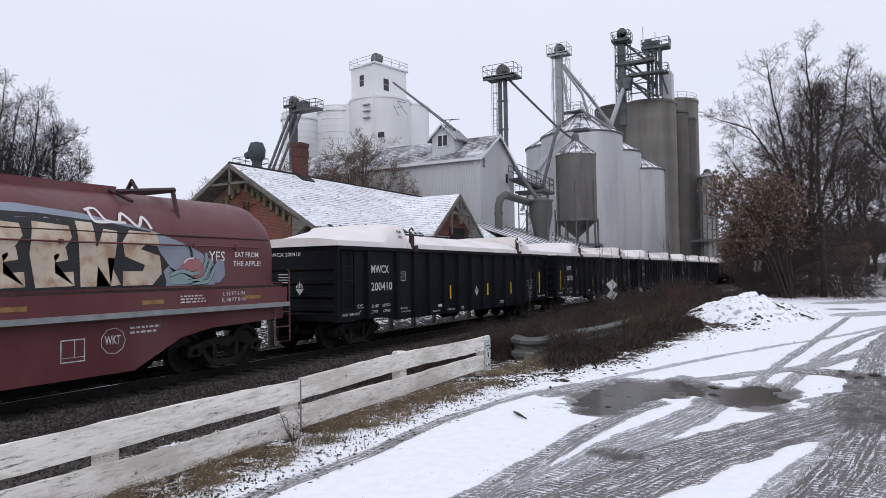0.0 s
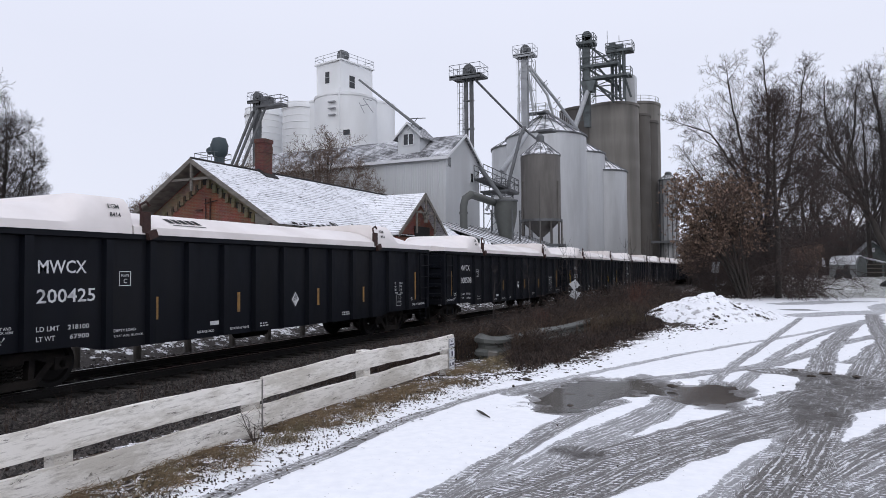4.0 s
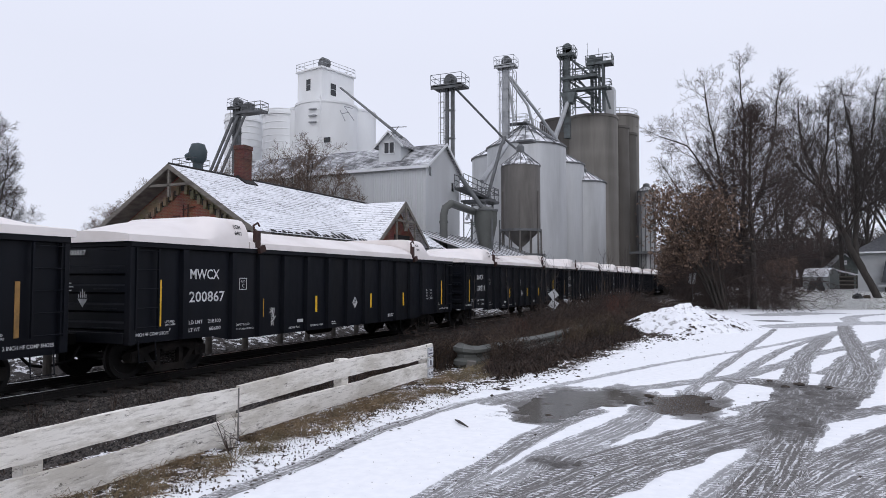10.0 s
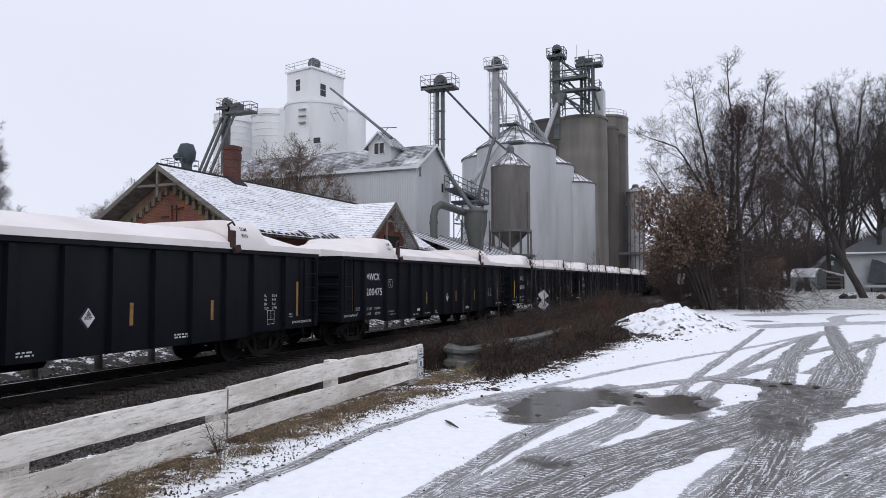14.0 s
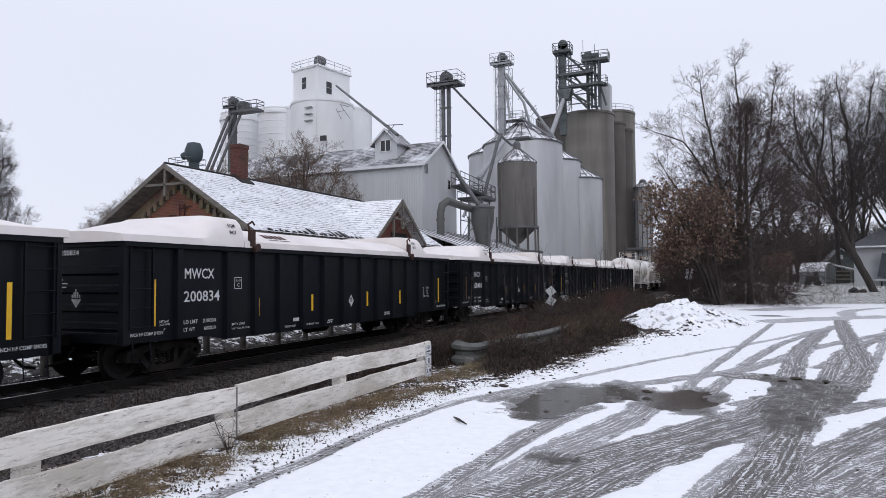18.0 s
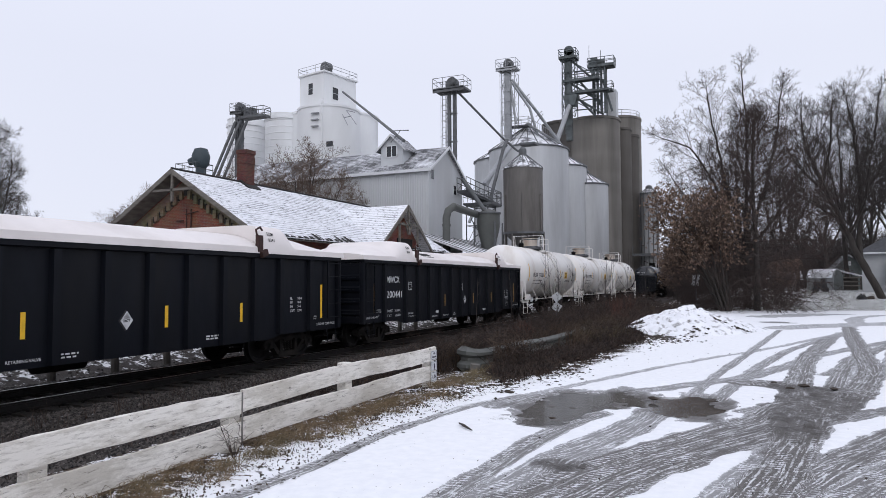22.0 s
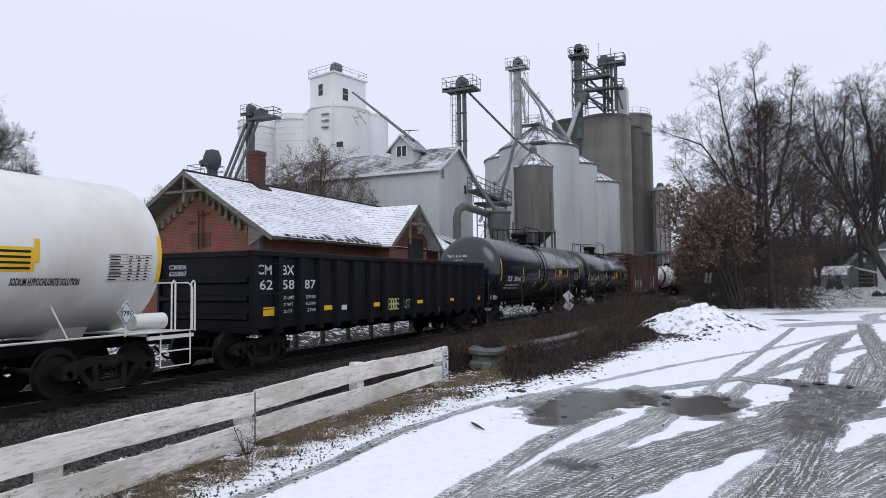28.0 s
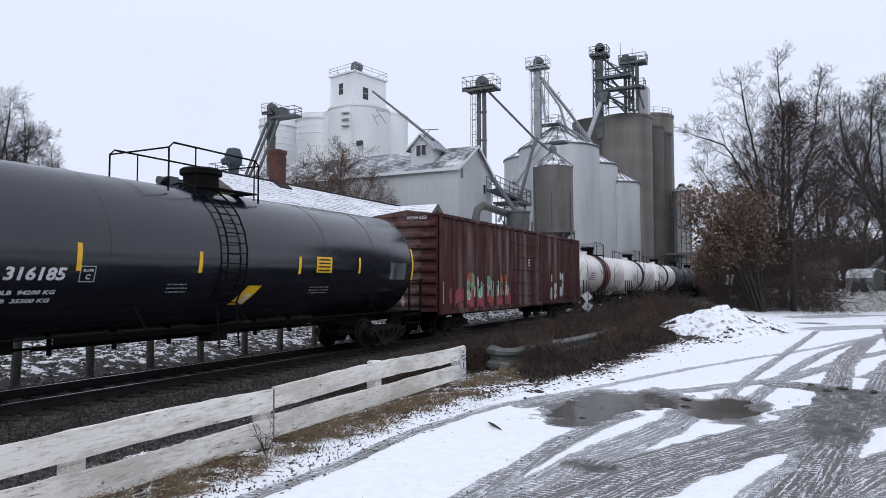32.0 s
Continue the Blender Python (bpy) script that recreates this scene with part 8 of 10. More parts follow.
for k in range(3):
    lw.box(x - 1.6, x - 0.5, y - 0.55, y - 0.15, 25.3 - k * 0.9, 25.45 - k * 0.9)
pieces("light_bracket", lw, LIGHTSTEEL, we)
w = part("window", Geo().box(x + 0.8, x + 1.7, y - 0.35, y - 0.1, 20.6, 21.3), GLASS, we, "small dark window")
br2 = Geo()
bx, by = x + 3.0, y + 0.2
for a, b in (((0, 0, 24.9), (1.2, -0.6, 23.2)), ((1.0, -0.6, 25.2), (2.2, 0, 23.3)), ((0.5, -0.4, 24.3), (1.7, -0.4, 24.4)), ((1.0, -0.6, 25.2), (2.1, -0.2, 24.9))):
    br2.tube([(bx + a[0], by + a[1], a[2]), (bx + b[0], by + b[1], b[2])], 0.05, 4)
part("spout_bracket", br2, LIGHTSTEEL, we)
sx, sy = place(32.6, 95.5)
ex_, ey_ = place(27.45, 57.5)
part("spout", Geo().tube([(sx, sy, 29.1), ((sx + ex_) / 2, (sy + ey_) / 2, 21.7), (ex_, ey_, 14.25)], 0.14, 10), GREYSTEEL, we, "long inclined grain spout", True)
sb = Geo()
for s in (-0.6, 0.5):
    sb.tube([(ex_ + s, ey_ - 1.2, 13.9), (ex_ - s * 0.6 - 0.2, ey_ - 0.8, 15.0)], 0.035, 4)
sb.tube([(ex_ - 0.7, ey_ - 0.8, 15.0), (ex_ + 0.9, ey_ - 0.8, 14.9)], 0.035, 4)
part("spout_bracket", sb, GREYSTEEL, we)
for a, far, r, top in ((37.3, 101, 2.9, 26.0), (40.4, 105, 2.75, 25.7)):
    t = thing("white_tank_silo", "white hooped tank silo", "silo", group="white tank silos")
    x, y = place(a, far)
    prof, z = [], 0.0
    while z < top:
        prof += [(r, z), (r, z + 0.75), (r + 0.05, z + 0.78), (r + 0.05, z + 0.88), (r, z + 0.91)]
        z += 0.95
    part("wall", Geo().lathe(prof, 48, (x, y, 0)), WHITECONC, t, smooth=True)
    part("roof", Geo().lathe([(r + 0.15, top - 0.1), (r + 0.15, top + 0.15), (0.3, top + 0.9)], 48, (x, y, 0)), WHITECONC, t)
    part("rim", Geo().lathe([(r, top - 0.3), (r + 0.18, top - 0.3), (r + 0.18, top), (r, top)], 48, (x, y, 0), cap=False), WHITECONC, t)
t3, x, y = leg(40.95, 96, 25.5, 2.0, 1.8, GREYSTEEL, base=2, gap=0.6, r=0.25, label="dark bucket elevator beside white tank silos", cage=False)
part("side_deck", Geo().box(x + 0.4, x + 4.6, y - 0.8, y + 0.8, 24.5, 24.8), GREYSTEEL, t3)
part("handrail", railing(x + 0.4, x + 4.6, y - 0.8, y + 0.8, 24.8, r=0.05), GREYSTEEL, t3)
part("drive", Geo().box(x + 0.9, x + 2.6, y - 0.5, y + 0.5, 24.8, 25.9), GREYSTEEL, t3)
for dx in (-0.4, 0.4, 1.6):
    spout(t3, [(x + dx, y - 0.4, 24.2), (x + dx - 2.2, y - 3, 15.0), (x + dx - 3.0, y - 4, 9.5)], 0.2, GREYSTEEL)
bc = thing("dust_collector", "dark blue-green dust collector on a post", "dust collector")
x, y = place(43.9, 62)
part("post", Geo().tube([(x, y, 0), (x, y, 12.4)], 0.42, 12), BLUE, bc)
part("head", Geo().lathe([(0.42, 12.1), (0.7, 12.5), (0.78, 13.2), (0.55, 13.8), (0.01, 13.95)], 14, (x, y, 0)), BLUE, bc, "rounded collector head", True)
part("inlet", Geo().tube([(x, y, 13.1), (x - 1.1, y - 0.2, 12.7)], [0.42, 0.3], 8), BLUE, bc)
part("handrail", railing(x - 1.9, x + 0.4, y - 1.0, y + 1.0, 11.5, 1.0, 0.8, 0.03), GREYSTEEL, bc)


# ---- trees and weeds ----
BARK = shade("grey_bark", (0.040, 0.034, 0.030), 0.9, vary=0.3, scale=6, stretch=(1, 1, 0.3), bump=0.5, bump_scale=25)
TWIG = shade("bare_twig", (0.042, 0.034, 0.031), 0.9, vary=0.25, scale=2)
REDTWIG = shade("reddish_twig", (0.085, 0.057, 0.043), 0.9, vary=0.3, scale=2)
DARKTWIG = shade("dark_reddish_twig", (0.052, 0.036, 0.031), 0.9, vary=0.3, scale=2)
DEADLEAF = shade("dead_leaf", (0.20, 0.135, 0.098), 0.9, vary=0.35, scale=3, island=0.35)
STALK = shade("dead_weed", (0.042, 0.027, 0.020), 0.95, vary=0.35, scale=3, island=0.75)
DRYWEED = shade("dry_weed", (0.085, 0.056, 0.037), 0.95, vary=0.3, scale=3, island=0.5)
STRAW = shade("dry_grass", (0.23, 0.165, 0.098), 0.95, vary=0.3, scale=3, island=0.35)


class Twigs:
    """Collects many thin tubes quickly."""

    def __init__(self):
        self.v, self.f = [], []

    def tube(self, pts, r0, r1, n=3):
        base, m = len(self.v), len(pts)
        for i in range(m):
            a, b = pts[max(0, i - 1)], pts[min(m - 1, i + 1)]
            dx, dy, dz = b[0] - a[0], b[1] - a[1], b[2] - a[2]
            ln = math.sqrt(dx * dx + dy * dy + dz * dz) or 1.0
            dx, dy, dz = dx / ln, dy / ln, dz / ln
            if abs(dz) < 0.9:
                ux, uy, uz = -dy, dx, 0.0
            else:
                ux, uy, uz = 0.0, -dz, dy
            k = math.sqrt(ux * ux + uy * uy + uz * uz) or 1.0
            ux, uy, uz = ux / k, uy / k, uz / k
            wx, wy, wz = dy * uz - dz * uy, dz * ux - dx * uz, dx * uy - dy * ux
            r = r0 + (r1 - r0) * i / (m - 1)
            p = pts[i]
            for j in range(n):
                c, s = r * math.cos(2 * math.pi * j / n), r * math.sin(2 * math.pi * j / n)
                self.v.append((p[0] + ux * c + wx * s, p[1] + uy * c + wy * s, p[2] + uz * c + wz * s))
        for i in range(m - 1):
            for j in range(n):
                j2 = (j + 1) % n
                self.f.append((base + i * n + j, base + i * n + j2, base + (i + 1) * n + j2, base + (i + 1) * n + j))

    def leaf(self, p, size, rnd):
        a, b = rnd.uniform(0, 6.28), rnd.uniform(-1.2, 1.2)
        u = (math.cos(a) * size, math.sin(a) * size, math.sin(b) * size * 0.6)
        w = (-math.sin(a) * size * 0.4, math.cos(a) * size * 0.4, -size * 0.5)
        k = len(self.v)
        self.v += [p, (p[0] + u[0] * 0.5 + w[0], p[1] + u[1] * 0.5 + w[1], p[2] + u[2] * 0.5 + w[2]), (p[0] + u[0], p[1] + u[1], p[2] + u[2] - size * 0.3), (p[0] + u[0] * 0.5 - w[0], p[1] + u[1] * 0.5 - w[1], p[2] + u[2] * 0.5 - w[2])]
        self.f.append((k, k + 1, k + 2, k + 3))

    def mesh(self, name):
        me = bpy.data.meshes.new(name)
        me.from_pydata(self.v, [], self.f)
        me.shade_smooth()
        return me


def sprig(rnd, twig, leaves, p, d, length, r, depth, last, up, kids, leafy, finest):
    """A side branch and all that grows from it."""
    n = 4 if depth < last - 1 else 3 if depth < last else 1
    pts, q, e, bend = [p], p, d, 0.16 + 0.05 * depth
    for _ in range(n):
        e = (e[0] + rnd.uniform(-bend, bend), e[1] + rnd.uniform(-bend, bend), e[2] + rnd.uniform(-bend, bend) + up)
        k = math.sqrt(e[0] ** 2 + e[1] ** 2 + e[2] ** 2)
        e = (e[0] / k, e[1] / k, e[2] / k)
        q = (q[0] + e[0] * length / n, q[1] + e[1] * length / n, q[2] + e[2] * length / n)
        pts.append(q)
    twig.tube(pts, r, max(finest * 0.5, r * 0.45), 3)
    if depth >= last:
        for _ in range(leafy):
            leaves.leaf(rnd.choice(pts[1:]), rnd.uniform(0.06, 0.13), rnd)
        return
    count, turn = kids[depth], rnd.uniform(0, 6.28)
    for i in range(count):
        f = 0.18 + 0.82 * (i + rnd.uniform(0.2, 0.8)) / count
        turn += 2.4 + rnd.uniform(-0.5, 0.5)
        fork(rnd, twig, leaves, pts, f, turn, rnd.uniform(0.55, 1.0), length * rnd.uniform(0.40, 0.70) * (1.12 - 0.45 * f), max(finest, r * rnd.uniform(0.42, 0.6)), depth + 1, last, up, kids, leafy, finest)


def fork(rnd, twig, leaves, pts, f, turn, spread, length, r, depth, last, up, kids, leafy, finest):
    """Starts a side branch at the share f of the line pts."""
    k = min(len(pts) - 2, int(f * (len(pts) - 1)))
    w = min(1.0, f * (len(pts) - 1) - k)
    a, b = pts[k], pts[k + 1]
    at = tuple(a[j] + (b[j] - a[j]) * w for j in range(3))
    t = (b[0] - a[0], b[1] - a[1], b[2] - a[2])
    ln = math.sqrt(sum(c * c for c in t)) or 1.0
    t = tuple(c / ln for c in t)
    o = (math.cos(turn), math.sin(turn), 0.0) if abs(t[2]) > 0.5 else (math.cos(turn) * 0.5, math.sin(turn) * 0.5, math.sin(turn * 1.7))
    dot = sum(o[j] * t[j] for j in range(3))
    side = tuple(o[j] - t[j] * dot for j in range(3))
    ln = math.sqrt(sum(c * c for c in side)) or 1.0
    d = tuple(t[j] * math.cos(spread) + side[j] / ln * math.sin(spread) for j in range(3))
    sprig(rnd, twig, leaves, at, d, length, r, depth, last, up, kids, leafy, finest)


def bough(rnd, wood, twig, leaves, pts, r0, r1, count, reach, kids, up=0.06, first=0.3, leafy=0, finest=0.009, shrink=0.30):
    """A main limb through the points, with its side branches."""
    line = [tuple(q + rnd.uniform(-0.07, 0.07) for q in v) for v in smooth_line(pts, 0.7)]
    wood.tube(line, r0, r1, 7)
    turn = rnd.uniform(0, 6.28)
    for i in range(count):
        f = first + (1 - first) * (i + rnd.random()) / count
        turn += 2.4 + rnd.uniform(-0.6, 0.6)
        r = r0 + (r1 - r0) * f
        fork(rnd, twig, leaves, line, f, turn, rnd.uniform(0.35, 0.85), reach * rnd.uniform(0.5, 1.45) * (1 - shrink * (f - first) / (1 - first)), max(finest, r * rnd.uniform(0.3, 0.5)), 0, len(kids), up, kids, leafy, finest)
    fork(rnd, twig, leaves, line, 1.0, turn, 0.15, reach * 0.6, r1 * 0.9, 0, len(kids), up, kids, leafy, finest)


def planted(name, label, at, wood, twig, leaves, bark, twigs, leaf=None):
    t = thing(name, label, "tree" if name == "tree" else "shrub", at=at)
    part("trunk", wood.mesh("trunk"), bark, t)
    part("crown", twig.mesh("crown"), twigs, t, "bare winter twigs")
    if leaves.v:
        part("dead_leaves", leaves.mesh("dead_leaves"), leaf or DEADLEAF, t, "withered brown leaves")["kind"] = "stuff"
    return t


def stand(angle, far):
    x, y = place(angle, far)
    return pose(x, y, ground_z(x, y))


def open_tree():
    """A tall tree that forks low into long arching limbs."""
    rnd, wood, twig, leaves = random.Random(11), Twigs(), Twigs(), Twigs()
    bough(rnd, wood, twig, leaves, [(0, 0, -0.3), (0.1, 0, 2.0), (-0.05, 0, 4.4)], 0.30, 0.22, 3, 2.0, (4, 4), first=0.75)
    for pts, r in (([(-0.1, 0, 3.9), (-1.2, 0.2, 7.0), (-2.4, 0.4, 10.0), (-3.7, 0.3, 12.0), (-5.6, 0.0, 12.9)], 0.14), ([(0, 0, 4.2), (-0.9, -0.3, 8.0), (-1.8, -0.5, 12.5), (-2.3, -0.4, 15.8)], 0.16),
                   ([(0, 0, 4.2), (0.2, 0.4, 9.0), (0.3, 0.6, 14.0), (0.0, 0.4, 17.2)], 0.17), ([(0, 0, 4.2), (1.2, 0.0, 8.0), (2.2, 0.2, 12.0), (2.6, 0.0, 15.4)], 0.15),
                   ([(0, 0, 4.0), (2.0, -0.5, 6.5), (4.0, -0.8, 10.0), (5.2, -0.6, 12.8)], 0.13), ([(0, 0, 3.4), (-2.0, 0.5, 5.5), (-4.0, 0.6, 8.3), (-4.9, 0.5, 9.8)], 0.10),
                   ([(0, 0, 4.0), (0.5, -1.8, 8.0), (0.8, -2.6, 12.3)], 0.12), ([(0, 0, 4.0), (-0.5, 1.8, 8.0), (-0.4, 2.8, 13.0)], 0.12)):
        bough(rnd, wood, twig, leaves, pts, r, 0.035, 19, 2.4, (7, 5, 3), up=0.04, first=0.25, finest=0.0085)
    return planted("tree", "tall bare tree with long arching limbs behind the yard", stand(0.1, 46.5) @ Matrix.Scale(0.86, 4), wood, twig, leaves, BARK, TWIG)


def layered_tree():
    """A dense tree with one straight leader and level, drooping branches."""
    rnd, wood, twig, leaves = random.Random(17), Twigs(), Twigs(), Twigs()
    trunk = [(0, 0, -0.3), (0.05, 0, 3.0), (-0.04, 0, 7.0), (0.05, 0, 10.8)]
    line = [tuple(v) for v in smooth_line(trunk, 0.5)]
    wood.tube(line, 0.19, 0.03, 8)
    count, turn = 92, 0.0
    for i in range(count):
        f = 0.10 + 0.90 * i / count
        z = f * 11.0
        turn += 2.4 + rnd.uniform(-0.3, 0.3)
        long_ = float(np.interp(z, [1.0, 2.5, 5.0, 8.0, 11.0], [2.8, 4.2, 4.5, 3.0, 0.9])) * rnd.uniform(0.75, 1.1)
        tilt = float(np.interp(z, [1.0, 4.0, 8.0, 11.0], [1.85, 1.55, 1.05, 0.5]))
        fork(rnd, twig, leaves, line, f, turn, tilt, long_, 0.034, 0, 3, 0.015, (8, 5, 3), 0, 0.007)
    return planted("tree", "dense dark bare tree with level drooping branches", stand(-0.6, 42), wood, twig, leaves, BARK, DARKTWIG)


def bronze_shrub():
    """Many stems that lean to one side under a mass of withered leaves."""
    rnd, wood, twig, leaves = random.Random(23), Twigs(), Twigs(), Twigs()
    for i in range(11):
        a, o = 2 * math.pi * i / 11 + rnd.uniform(-0.2, 0.2), rnd.uniform(0.5, 1.0)
        x, y, h = -1.7 + 1.9 * o * math.cos(a), 1.8 * o * math.sin(a), rnd.uniform(5.4, 7.0) - 1.2 * o
        bough(rnd, wood, twig, leaves, [(0.2 * math.cos(a), 0.2 * math.sin(a), -0.25), (x * 0.35, y * 0.4, h * 0.35), (x * 0.75, y * 0.8, h * 0.72), (x, y, h)], 0.075, 0.02, 14, 1.7, (5, 4), up=-0.03, first=0.42, leafy=4, finest=0.008, shrink=0.35)
    return planted("shrub", "broad thicket hung with withered bronze leaves", stand(1.5, 41), wood, twig, leaves, BARK, REDTWIG)


def leaning_tree():
    """A leaning trunk from which a second one rises upright."""
    rnd, wood, twig, leaves = random.Random(37), Twigs(), Twigs(), Twigs()
    bough(rnd, wood, twig, leaves, [(0, 0, -0.3), (-1.0, 0, 2.2), (-2.0, 0, 4.2), (-3.2, 0, 7.5), (-4.3, 0, 10.0), (-5.2, 0, 12.5)], 0.36, 0.18, 10, 3.2, (5, 4, 4), first=0.45, finest=0.008)
    bough(rnd, wood, twig, leaves, [(-1.05, 0.02, 2.3), (-1.62, 0.04, 3.7), (-1.78, 0.1, 4.8), (-1.66, 0.2, 6.4), (-1.5, 0.3, 9.0), (-1.6, 0.2, 12.5)], 0.29, 0.17, 10, 3.2, (5, 4, 4), first=0.35, finest=0.008)
    for pts, r in (([(-5.2, 0, 12.3), (-6.0, 0, 15.0), (-6.3, 0.2, 18.0)], 0.17), ([(-4.3, 0, 10.0), (-6.5, -0.5, 12.5), (-8.0, -0.6, 15.2)], 0.15), ([(-4.6, 0, 11.0), (-3.9, 0.4, 14.5), (-3.6, 0.3, 18.2)], 0.16),
                   ([(-1.6, 0.2, 12.3), (-1.9, 0, 15.5), (-2.4, 0, 18.8)], 0.17), ([(-1.5, 0.3, 9.3), (0.4, 0.3, 12.5), (1.8, 0, 16.2), (2.2, 0, 18.4)], 0.17), ([(-1.5, 0.3, 8.0), (1.2, -0.6, 10.0), (3.4, -0.8, 13.5)], 0.15),
                   ([(-1.6, 0.2, 12.0), (-0.2, 0.5, 15.0), (0.3, 0.6, 19.0)], 0.16), ([(-3.2, 0, 7.5), (-5.2, -0.5, 8.8), (-7.4, -0.7, 10.4)], 0.13), ([(-2.6, 0, 6.0), (-1.5, -1.5, 8.5), (-1.0, -2.6, 12.5)], 0.13)):
        bough(rnd, wood, twig, leaves, pts, r, 0.05, 18, 2.9, (6, 5, 4), up=0.04, first=0.15, finest=0.0095)
    return planted("tree", "large leaning bare tree with a second upright trunk beside the house", pose(9.14, 59.3, 0.8) @ Matrix.Scale(0.80, 4), wood, twig, leaves, BARK, TWIG)


def wood_tree():
    """A tall slender tree of the wood edge."""
    rnd, wood, twig, leaves = random.Random(67), Twigs(), Twigs(), Twigs()
    bough(rnd, wood, twig, leaves, [(0, 0, -0.3), (0.2, 0, 5.0), (0.1, 0.2, 10.0), (0.4, 0, 15.5)], 0.25, 0.04, 18, 3.4, (5, 4, 4), first=0.3, finest=0.009)
    for pts, r in (([(0.2, 0, 4.5), (-1.6, 0.4, 8.0), (-2.6, 0.4, 13.0)], 0.13), ([(0.2, 0, 5.5), (1.8, -0.3, 9.0), (2.6, -0.3, 13.6)], 0.13), ([(0.1, 0, 7.0), (0.0, 1.5, 10.0), (0.3, 2.3, 14.0)], 0.12)):
        bough(rnd, wood, twig, leaves, pts, r, 0.035, 13, 2.6, (5, 4, 4), first=0.25, finest=0.009)
    return planted("tree", "tall slender bare tree in the wood edge", stand(-9.6, 74), wood, twig, leaves, BARK, TWIG)


def spray_tree():
    """A rounded reddish tree whose stems fan out from the base."""
    rnd, wood, twig, leaves = random.Random(53), Twigs(), Twigs(), Twigs()
    for i in range(10):
        a, o = 2.4 * i, (0.25 + 0.75 * (i % 5) / 4)
        x, y, h = 3.4 * o * math.cos(a), 3.0 * o * math.sin(a), 11.4 - 3.2 * o * o
        bough(rnd, wood, twig, leaves, [(0.15 * math.cos(a), 0.15 * math.sin(a), -0.25), (x * 0.25, y * 0.25, h * 0.4), (x * 0.65, y * 0.65, h * 0.75), (x, y, h)], 0.10, 0.025, 20, 2.4, (5, 5, 3), up=0.07, first=0.3, leafy=0, finest=0.012)
    return planted("tree", "bare reddish tree with a rounded crown behind the depot", stand(35.6, 55), wood, twig, leaves, BARK, shade("tan_twig", (0.135, 0.095, 0.072), 0.9, vary=0.3, scale=2))


tree_a, tree_p, shrub, tree_b, tree_e, tree_d = open_tree(), layered_tree(), bronze_shrub(), leaning_tree(), wood_tree(), spray_tree()
for o in (tree_a, tree_p, tree_b, tree_d, tree_e):
    tagged(o, group="bare trees")


def again(src, angle, far, size, turn, label):
    x, y = place(angle, far)
    c = copy_thing(src, pose(x, y, ground_z(x, y) - 0.1, 0, 0, turn))
    c.scale = (size, size, size)
    return tagged(c, label=label)


for a, far, s, t in ((61.3, 62, 0.95, 200), (63.0, 58, 0.92, 80), (58.8, 60, 0.82, 300), (57.2, 70, 0.58, 100), (65.8, 60, 1.0, 20), (69, 78, 1.2, 310)):
    again(tree_a, a, far, s, t, "broad bare tree beyond the track")
for a, far, s, t in ((47.6, 56, 0.70, 50), (49.6, 60, 0.60, 200), (44.4, 66, 0.88, 290), (41.6, 64, 0.92, 160), (38.0, 60, 0.90, 120), (31.6, 57, 0.72, 250)):
    again(tree_d, a, far, s, t, "small bare tree behind the depot")
for a, far, s, t in ((-2.4, 80, 0.80, 200), (2.6, 90, 0.7, 10)):
    again(tree_a, a, far, s, t, "bare tree at the edge of the yard")
for a, far, s, t in ((-3.4, 78, 0.75, 30), (-5.4, 90, 0.95, 200), (-8.2, 92, 1.1, 250), (-11.4, 96, 1.4, 310), (-14.0, 98, 1.5, 80), (-6.6, 98, 1.3, 140), (-9.8, 96, 1.35, 20), (-16.5, 78, 1.3, 190), (-7.0, 112, 1.2, 70), (-10.4, 94, 1.25, 160)):
    again(tree_e, a, far, s, t, "tall bare tree in the wood edge")
for a, far, s, t in ((3.9, 50, 0.60, 40), (4.9, 62, 0.6, 300), (-1.9, 52, 0.45, 220)):
    again(shrub, a, far, s, t, "thicket with withered brown leaves beside the track")
for a, far, s, t in ((-13.6, 92, 1.3, 100), (-17.5, 95, 1.3, 20)):
    again(tree_b, a, far, s, t, "large bare tree near the house")

# far woods along the horizon
woods = Twigs()
rnd = random.Random(77)
for _ in range(5200):
    a, far = rnd.uniform(-26, 6.0), rnd.uniform(105, 190)
    x, y = place(a, far)
    h = rnd.uniform(3, 11) * far / 150
    z = ground_z(x, y)
    q = rnd.uniform(-0.15, 0.15)
    woods.tube([(x, y, z), (x + q * h * 0.5, y, z + h * 0.5), (x + q * h * 1.2, y, z + h)], 0.10, 0.02)
    for _ in range(7):
        f = rnd.uniform(0.25, 0.95)
        b = rnd.uniform(0, 6.28)
        l = h * rnd.uniform(0.12, 0.35)
        woods.tube([(x + q * h * f, y, z + h * f), (x + q * h * f + l * math.cos(b), y + l * math.sin(b), z + h * f + l * rnd.uniform(0.2, 0.9))], 0.05, 0.015)
brush = Twigs()
